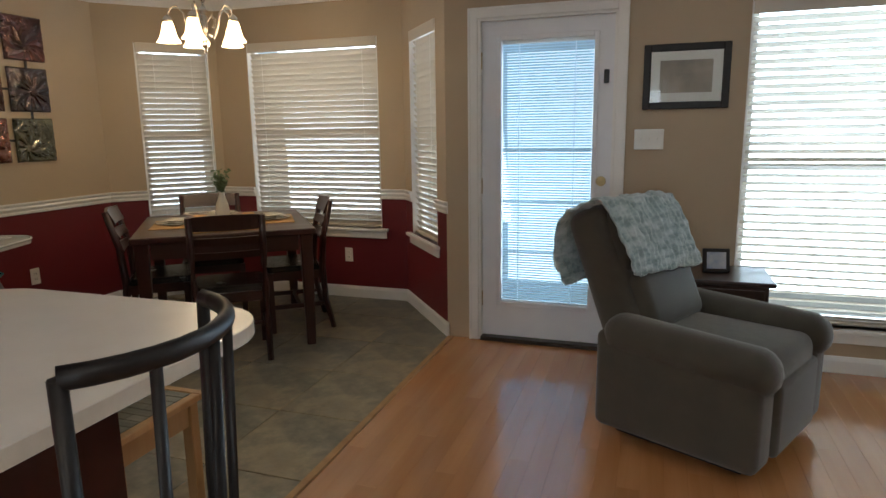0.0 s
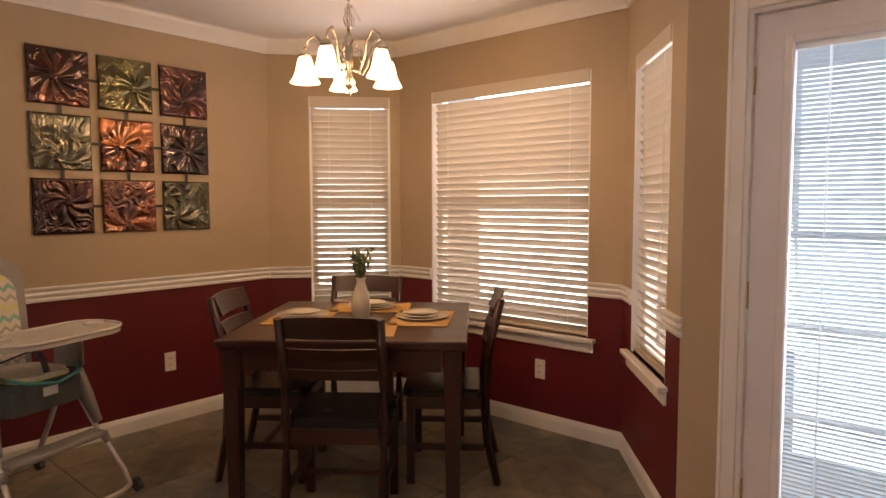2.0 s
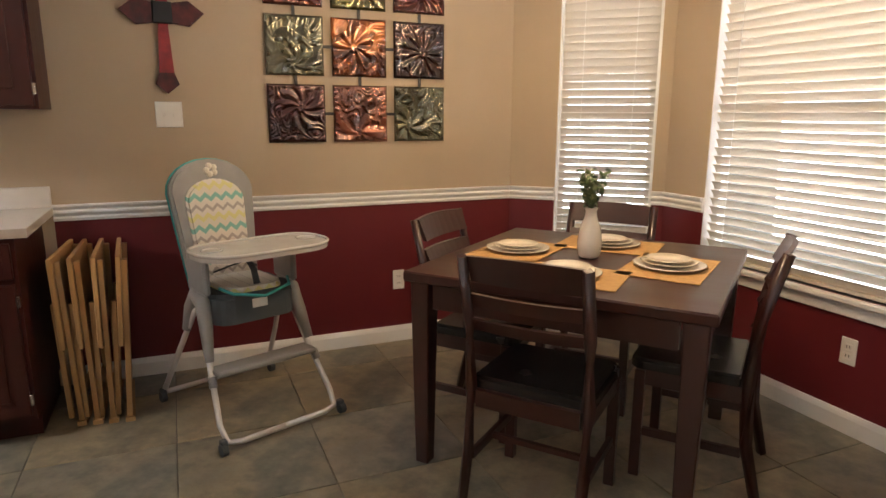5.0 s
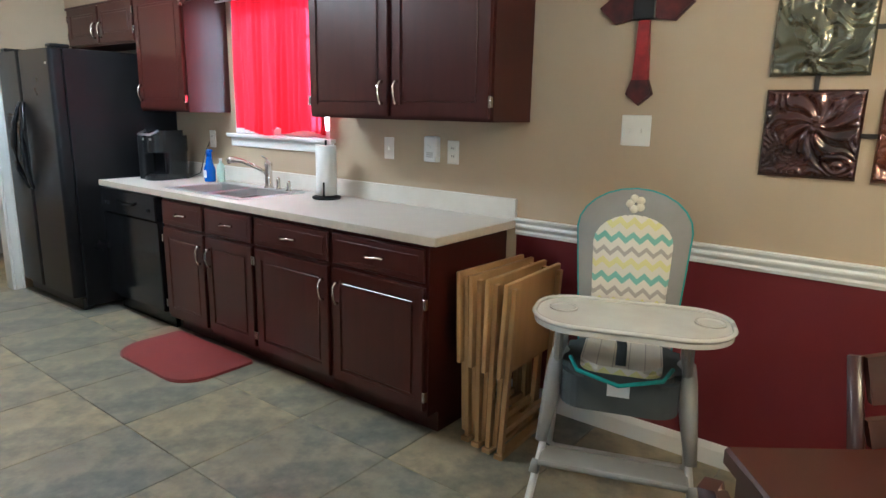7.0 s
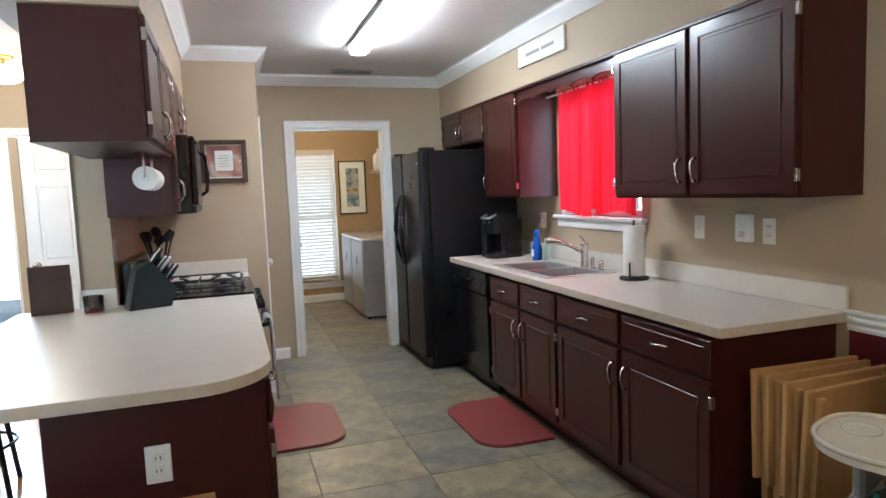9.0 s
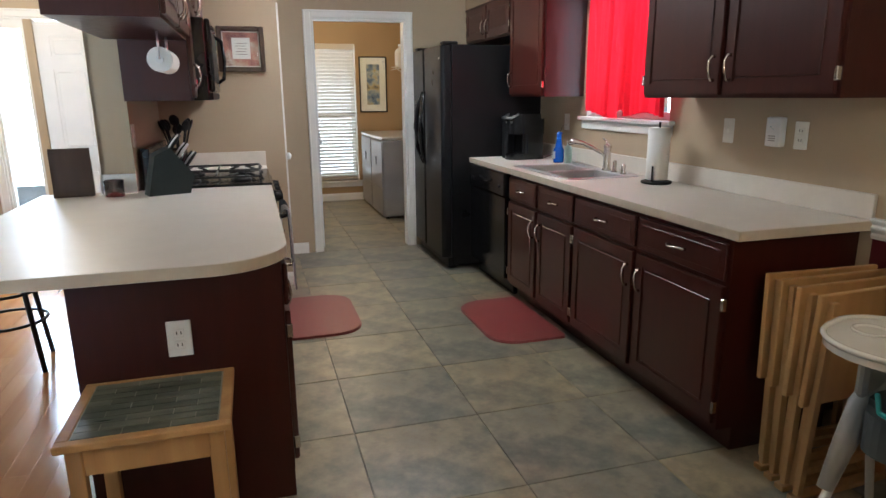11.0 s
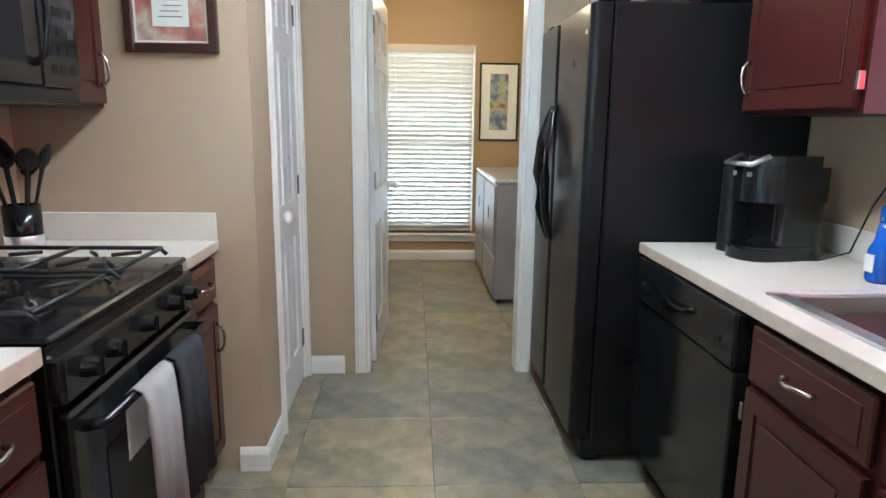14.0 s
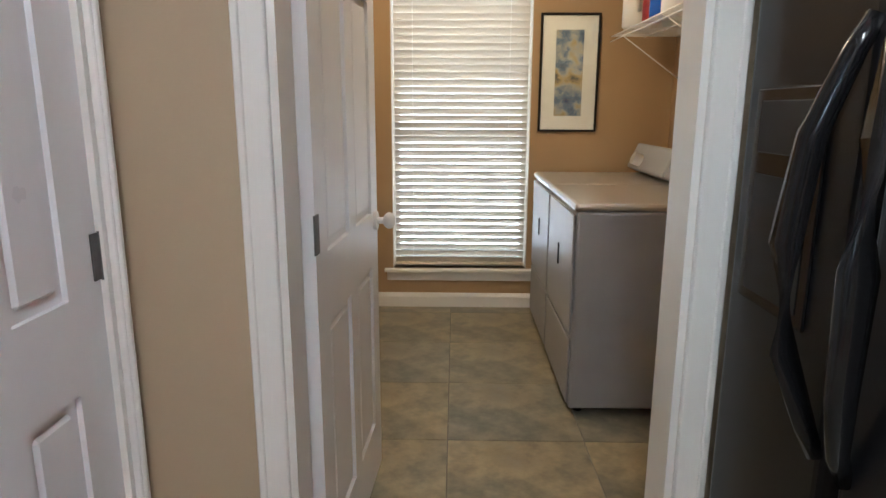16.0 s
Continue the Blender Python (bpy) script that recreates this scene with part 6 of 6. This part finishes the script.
for j in range(9):
    y0 = -0.197 + j * 0.0438
    xs = [-0.197] + [(-0.197 + 0.131 * k + (0.065 if j % 2 else 0.0)) for k in range(0, 4)]
    xs = sorted({round(min(max(x, -0.197), 0.197), 4) for x in xs} | {0.197})
    for a, b in zip(xs, xs[1:]):
        if b - a > 0.02:
            part("tile", boxes((a + 0.0015, b - 0.0015, y0 + 0.0015, y0 + 0.0415, 0.443, 0.449)), SLATE, root)
for sx in (-1, 1):
    for sy in (-1, 1):
        part("leg", boxes((sx * 0.19 - 0.022, sx * 0.19 + 0.022, sy * 0.19 - 0.022, sy * 0.19 + 0.022, 0, 0.43), bevel=0.003), PINE, root)
    part("apron", boxes((sx * 0.19 - 0.010, sx * 0.19 + 0.010, -0.168, 0.168, 0.355, 0.43)), PINE, root)
    part("apron", boxes((-0.168, 0.168, sx * 0.19 - 0.010, sx * 0.19 + 0.010, 0.355, 0.43)), PINE, root)


def bar_stool():
    root = thing("bar_stool", pose(0, 0, 0), "black metal bar stool with curved spindle back at the peninsula", "stool", "bar stools")
    bm = bmesh.new()
    lathe(bm, [(0.16, 0.66), (0.19, 0.67), (0.195, 0.69), (0.18, 0.705), (0.02, 0.712)], 28)
    part("seat", bm, SEATB, root)
    R = 0.185
    bm = bmesh.new()
    tube(bm, [(R * math.cos(radians(a)), R * math.sin(radians(a)), 1.145) for a in range(-60, 61, 10)], 0.011, 8, 1.3)
    part("back_rail", bm, BLKF, root)
    for a in (-60, -30, 0, 30, 60):
        c, s = math.cos(radians(a)), math.sin(radians(a))
        bm = bmesh.new()
        tube(bm, [(0.165 * c, 0.165 * s, 0.68), (0.175 * c, 0.175 * s, 0.86), (R * c, R * s, 1.145)], 0.010 if abs(a) > 50 else 0.0075, 8)
        part("spindle", bm, BLKF, root)
    for a in (45, 135, 225, 315):
        c, s = math.cos(radians(a)), math.sin(radians(a))
        bm = bmesh.new()
        tube(bm, [(0.13 * c, 0.13 * s, 0.66), (0.22 * c, 0.22 * s, 0.0)], 0.013, 8)
        part("leg", bm, BLKF, root)
    for z, r in ((0.26, 0.185), (0.42, 0.165)):
        bm = bmesh.new()
        tube(bm, [(r * math.cos(radians(a)), r * math.sin(radians(a)), z) for a in range(0, 361, 20)], 0.008, 6)
        part("foot_ring", bm, BLKF, root)
    return root


BS = bar_stool()
BS.matrix_world = pose(-0.43, 0.28, 0, 0, 0, 13)
copy_thing(BS, pose(-0.42, -0.62, 0, 0, 0, 8))


def tray_table(i):
    root = thing("tray_table", pose(0, 0, 0), "folded light wood tray table standing against the cabinet end", "folding table", "folded tray tables")
    part("tray", boxes((-0.24, 0.24, -0.010, 0.010, 0.36, 0.76), bevel=0.003), TRAYW, root)
    for s in (-1, 1):
        part("leg", boxes((s * 0.20 - 0.014, s * 0.20 + 0.014, 0.012, 0.034, 0.02, 0.74), bevel=0.002), TRAYW, root)
        part("leg", boxes((s * 0.165 - 0.014, s * 0.165 + 0.014, -0.012 - 0.022, -0.012, 0.02, 0.55), bevel=0.002), TRAYW, root)
    part("crossbar", boxes((-0.185, 0.185, 0.014, 0.032, 0.10, 0.13)), TRAYW, root)
    part("foot_rail", boxes((-0.23, 0.23, 0.005, 0.045, 0.0, 0.022), bevel=0.002), TRAYW, root)
    return root


TT = tray_table(0)
for i, (y, lean) in enumerate(((1.33, 2.0), (1.385, 1.0), (1.44, -1.0), (1.50, -3.0))):
    m = pose(-3.70 + 0.012 * i, y, 0, lean, 0, 2 * i - 3)
    if i == 0:
        TT.matrix_world = m
    else:
        copy_thing(TT, m)

HC = pose(-3.40, 2.045, 0, 0, 0, -70)
root = thing("high_chair", HC, "grey and teal high chair with chevron seat pad and pale tray", "high chair")
# faces +y locally; x to its side
for s in (-1, 1):
    bm = bmesh.new()
    tube(bm, [(s * 0.20, 0.02, 0.56), (s * 0.235, 0.16, 0.30), (s * 0.265, 0.29, 0.10), (s * 0.255, 0.335, 0.04), (s * 0.20, 0.345, 0.03), (0, 0.345, 0.03)], 0.013, 8)
    part("front_leg", bm, TUBE, root)
    bm = bmesh.new()
    tube(bm, [(s * 0.20, 0.0, 0.56), (s * 0.24, -0.16, 0.30), (s * 0.27, -0.32, 0.06), (s * 0.25, -0.345, 0.035), (0, -0.345, 0.035)], 0.013, 8)
    part("back_leg", bm, TUBE, root)
    bm = bmesh.new()
    tube(bm, [(s * 0.225, -0.10, 0.41), (s * 0.215, -0.06, 0.52), (s * 0.208, 0.0, 0.585), (s * 0.21, 0.07, 0.56), (s * 0.222, 0.115, 0.46), (s * 0.238, 0.165, 0.33)], [0.018, 0.026, 0.034, 0.034, 0.028, 0.018], 12, 1.2)
    part("side_shell", bm, HCGREY, root, "curved grey side shell")
    bm = bmesh.new()
    tube(bm, [(s * 0.243, 0.195, 0.275), (s * 0.250, 0.215, 0.235)], 0.017, 10)
    part("leg_sleeve", bm, HCGREY, root)
    for y in (0.335, -0.335):
        bm = bmesh.new()
        cyl(bm, (s * 0.27, y + 0.02, 0.025), (s * 0.295, y + 0.02, 0.025), 0.025, n=16)
        box(bm, s * 0.28 - 0.014, s * 0.28 + 0.014, y, y + 0.03, 0.03, 0.065, bevel=0.004)
        part("caster", bm, HCDARK, root, "grey caster wheel")
part("footrest", boxes((-0.235, 0.235, 0.13, 0.24, 0.275, 0.30), bevel=0.010, seg=2), HCGREY, root)
bm = bmesh.new()
prism(bm, rounded(-0.19, 0.19, -0.17, 0.17, (0.06, 0.06, 0.08, 0.08), 6), 0.47, 0.60, bevel=0.02)
part("seat_shell", bm, HCDARK, root, "slate seat shell")
bm = bmesh.new()
prism(bm, rounded(-0.13, 0.13, -0.12, 0.165, (0.04, 0.04, 0.06, 0.06), 6), 0.601, 0.625, bevel=0.012)
part("seat_pad", bm, CHEV, root, "chevron seat pad")


def back_shape(w0, w1, h, t0, t1):
    pts = [(-w0, 0), (w0, 0)]
    for i in range(13):
        a = math.pi * i / 12
        pts.append((w1 * math.cos(a), h - w1 * 0.75 + w1 * 0.75 * math.sin(a)))
    bm = bmesh.new()
    prism(bm, pts, t0, t1, bevel=0.012)
    bmesh.ops.transform(bm, matrix=Matrix(((1, 0, 0, 0), (0, 0, 1, 0), (0, 1, 0, 0), (0, 0, 0, 1))), verts=bm.verts)
    bmesh.ops.recalc_face_normals(bm, faces=bm.faces)
    return bm


lean = pose(0, -0.16, 0.56, -0 + 12)
for nm, bm, mt, lb in (("backrest", back_shape(0.16, 0.20, 0.60, -0.03, 0.015), HCGREY, "grey padded backrest"), ("piping", back_shape(0.167, 0.208, 0.608, -0.022, -0.008), TEAL, "teal edge piping"), ("back_pad", back_shape(0.12, 0.14, 0.505, 0.016, 0.035), CHEV, "chevron back pad")):
    bmesh.ops.transform(bm, matrix=lean, verts=bm.verts)
    part(nm, bm, mt, root, lb)
bm = bmesh.new()
for k in range(5):
    a = 2 * math.pi * k / 5
    r = bmesh.ops.create_uvsphere(bm, u_segments=8, v_segments=6, radius=0.016)
    bmesh.ops.transform(bm, matrix=lean @ Matrix.Translation((0.02 * math.cos(a), 0.02, 0.545 + 0.02 * math.sin(a))), verts=r["verts"])
part("flower", bm, CERAM, root, "small cream flower ornament")
bm = bmesh.new()
outline = rounded(-0.315, 0.275, 0.02, 0.34, (0.12, 0.12, 0.15, 0.15), 10)
prism(bm, outline, 0.778, 0.800, bevel=0.010)
part("tray", bm, HCTRAY, root, "pale plastic tray")
bm = bmesh.new()
tube(bm, [(x, y, 0.803) for x, y in outline + outline[:1]], 0.008, 6)
part("tray_rim", bm, HCTRAY, root, "raised pale tray rim")
for x in (-0.25, 0.19):
    bm = bmesh.new()
    lathe(bm, [(0.045, 0.8005), (0.045, 0.806), (0.038, 0.806), (0.036, 0.8012)], 20, (x, 0.15, 0))
    part("cup_ring", bm, HCTRAY, root)
for x in (-0.22, 0.19):
    part("tray_arm", boxes((x, x + 0.03, -0.06, 0.12, 0.60, 0.778), bevel=0.01), HCGREY, root)
bm = bmesh.new()
tube(bm, [(-0.16, 0.13, 0.63), (-0.13, 0.20, 0.615), (0.0, 0.225, 0.59), (0.13, 0.20, 0.615), (0.16, 0.13, 0.63)], 0.007, 8)
part("seat_piping", bm, TEAL, root, "teal seat edge piping")
part("label_patch", boxes((-0.035, 0.035, 0.171, 0.175, 0.53, 0.57), bevel=0.001), WHITEP, root, "small white label")
bm = bmesh.new()
tube(bm, [(0.0, 0.155, 0.63), (0.0, 0.13, 0.69), (0.01, 0.10, 0.73)], 0.016, 8, 0.5)
tube(bm, [(-0.10, -0.05, 0.66), (-0.03, 0.05, 0.70), (0.01, 0.10, 0.73), (0.06, 0.04, 0.70), (0.10, -0.05, 0.66)], 0.009, 6, 0.5)
part("harness", bm, HCDARK, root, "dark harness buckle straps")

# ---- living room things ----
RC = pose(0.525, 2.68, 0, 0, 0, -27) @ Matrix.Diagonal((0.94, 0.95, 1, 1))
root = thing("recliner", RC, "olive-grey upholstered recliner armchair by the patio door", "armchair")


def cushion(x0, x1, y0, y1, z0, z1, r, m=None, puff=0.0):
    bm = boxes((x0, x1, y0, y1, z0, z1), bevel=r, seg=4)
    for v in bm.verts:
        u = (v.co.x - (x0 + x1) / 2) / (x1 - x0) * 2
        w = (v.co.y - (y0 + y1) / 2) / (y1 - y0) * 2
        if v.co.z > (z0 + z1) / 2:
            v.co.z += puff * (1 - u * u) * (1 - w * w)
    for f in bm.faces:
        f.smooth = True
    if m is not None:
        bmesh.ops.transform(bm, matrix=m, verts=bm.verts)
    return bm


# local x: forward, y: to its left
part("base", cushion(-0.36, 0.34, -0.36, 0.36, 0.05, 0.36, 0.04), UPH, root)
part("seat_cushion", cushion(-0.25, 0.40, -0.25, 0.25, 0.34, 0.50, 0.06, puff=0.02), UPH, root)
part("footrest", cushion(0.345, 0.42, -0.25, 0.25, 0.08, 0.40, 0.03), UPH, root)
for s in (-1, 1):
    a, b = sorted((s * 0.25, s * 0.43))
    part("arm", cushion(-0.36, 0.40, a, b, 0.06, 0.51, 0.04), UPH, root)
    bm = cushion(-0.34, 0.44, a - 0.012, b + 0.012, 0.40, 0.575, 0.082, puff=0.02)
    for v in bm.verts:
        v.co.z -= 0.035 * max(0.0, (v.co.x + 0.1) / 0.54) ** 2
    part("arm_pad", bm, UPH, root)
tilt = pose(-0.22, 0, 0.34, 0, -24, 0)
part("backrest", cushion(-0.12, 0.10, -0.33, 0.33, 0.0, 0.75, 0.07, tilt), UPH, root)
part("lumbar_cushion", cushion(0.03, 0.16, -0.27, 0.27, 0.10, 0.40, 0.06, tilt), UPH, root)
part("head_cushion", cushion(0.0, 0.15, -0.29, 0.29, 0.40, 0.71, 0.065, tilt), UPH, root)
part("foot", boxes((-0.30, 0.30, -0.30, 0.30, 0.0, 0.05)), PLAST, root)
bm = bmesh.new()
nx, ny = 60, 48
path_ = [(-0.20, 0.46), (-0.225, 0.49), (-0.23, 0.56), (-0.19, 0.64), (-0.14, 0.725), (-0.07, 0.765), (0.02, 0.765), (0.11, 0.755), (0.165, 0.72), (0.185, 0.62), (0.185, 0.50), (0.188, 0.42), (0.19, 0.36)]
g = []
for i in range(nx + 1):
    u = i / nx
    col = []
    for j in range(ny + 1):
        t = j / ny * (len(path_) - 1)
        k = min(int(t), len(path_) - 2)
        f = t - k
        x = path_[k][0] * (1 - f) + path_[k + 1][0] * f
        z = path_[k][1] * (1 - f) + path_[k + 1][1] * f
        nn = noise.noise(Vector((u * 9, j * 0.35, 3.3)))
        skew = 0.10 * (u - 0.5) * (1 if j > ny / 2 else -1)
        rib = 0.007 * math.sin(u * 88 + 3.5 * noise.noise(Vector((u * 5, j * 0.16, 9.1)))) + 0.004 * math.sin(j * 1.9 + u * 30)
        out = 1 if j > ny * 0.6 else (-1 if j < ny * 0.3 else 0)
        col.append(bm.verts.new((x + 0.010 * nn + rib * out, -0.36 + 0.66 * u + 0.015 * math.sin(j * 0.33), z + 0.012 * nn + (rib if out == 0 else 0) - (abs(j - ny / 2) / ny) * skew)))
    g.append(col)
for i in range(nx):
    for j in range(ny):
        f = bm.faces.new((g[i][j], g[i + 1][j], g[i + 1][j + 1], g[i][j + 1]))
        f.smooth = True
bmesh.ops.recalc_face_normals(bm, faces=bm.faces)
bmesh.ops.solidify(bm, geom=bm.faces[:], thickness=0.012)
bmesh.ops.transform(bm, matrix=tilt, verts=bm.verts)
tagged(part("throw_blanket", bm, FLEECE), "fluffy pale blue-grey throw draped over the recliner back", "blanket").matrix_world = RC

root = thing("side_table", pose(0.66, 3.36, 0), "dark wooden side table between recliner and window", "table")
part("tabletop", boxes((-0.21, 0.21, -0.21, 0.21, 0.58, 0.605), bevel=0.006), WALNUT, root)
part("cabinet", boxes((-0.18, 0.18, -0.18, 0.18, 0.08, 0.58)), WALNUT, root)
part("drawer", boxes((-0.16, 0.16, -0.198, -0.181, 0.42, 0.56), bevel=0.003), WALNUT, root)
for sx in (-1, 1):
    for sy in (-1, 1):
        part("leg", boxes((sx * 0.16 - 0.02, sx * 0.16 + 0.02, sy * 0.16 - 0.02, sy * 0.16 + 0.02, 0, 0.08)), WALNUT, root)
root = thing("photo_frame", pose(0.60, 3.36, 0.606, -12, 0, 10), "small dark photo frame on the side table", "photo frame")
part("frame", boxes((-0.07, 0.07, -0.008, 0.008, 0, 0.13), bevel=0.003), BLKF, root)
part("photo", boxes((-0.05, 0.05, -0.0095, -0.0085, 0.02, 0.11)), painted_print("pale_photo", [(0.3, (0.2, 0.25, 0.4)), (0.6, (0.5, 0.5, 0.5))], 12), root)

# ---- tiles and planks ----
def piece_mesh(name, w, d, h, bev, mt):
    bm = boxes((-w / 2, w / 2, -d / 2, d / 2, -h, 0))
    top = [e for e in bm.edges if all(v.co.z > -1e-6 for v in e.verts)]
    bmesh.ops.bevel(bm, geom=top, offset=bev, segments=1, affect="EDGES")
    me = bpy.data.meshes.new(name)
    bm.to_mesh(me)
    bm.free()
    me.materials.append(mt)
    return me


bed = bpy.data.objects["floor_tile_bed"]
TS = 0.552
cache = {}
rng = random.Random(2)
for i in range(-4, 5):
    for j in range(-6, 15):
        x0, y0 = -2.60 + i * TS, -2.69 + j * TS
        x1, y1 = x0 + TS, y0 + TS
        x0, x1 = max(x0, WX + 0.002), min(x1, -1.036)
        y0, y1 = max(y0, LB + 0.002), min(y1, BY - 0.002)
        if x1 - x0 < 0.03 or y1 - y0 < 0.03:
            continue
        key = (round(x1 - x0, 3), round(y1 - y0, 3))
        if key not in cache:
            cache[key] = piece_mesh("tile", key[0] - 0.004, key[1] - 0.004, 0.008, 0.002, TILE)
        t = new("tile", cache[key])
        t.parent = bed
        t.matrix_local = pose((x0 + x1) / 2, (y0 + y1) / 2, rng.uniform(-0.0004, 0.0004))
wb = bpy.data.objects["floor_wood_bed"]
PW, PL = 0.09, 1.22
plank_n = 0
me_p = piece_mesh("plank", PW - 0.0003, PL - 0.0003, 0.007, 0.0004, PLANK)
bm_far = bmesh.new()
for i in range(57):
    x = -0.998 + PW * (i + 0.5)
    off = (i * 0.47) % PL
    for j in range(-4, 5):
        y = -0.4 + off + j * PL - 0.6
        if y - PL / 2 < SY - 0.9 or y + PL / 2 > NY + 1.1 or x > EX:
            continue
        if y + PL / 2 > NY - 0.001:
            ln = NY - 0.002 - (y - PL / 2)
            if ln < 0.05:
                continue
            box(bm_far, x - PW / 2 + 0.0004, x + PW / 2 - 0.0004, y - PL / 2, y - PL / 2 + ln, -0.007, 0)
            continue
        if x < 1.6 and y > -0.6 and plank_n < 300:
            p = new("plank", me_p)
            p.parent = wb
            p.matrix_local = pose(x, y, 0)
            plank_n += 1
        else:
            box(bm_far, x - PW / 2 + 0.0004, x + PW / 2 - 0.0004, y - PL / 2 + 0.0004, y + PL / 2 - 0.0004, -0.007, 0)
part("plank_rest", bm_far, PLANK, wb, "", "stuff")
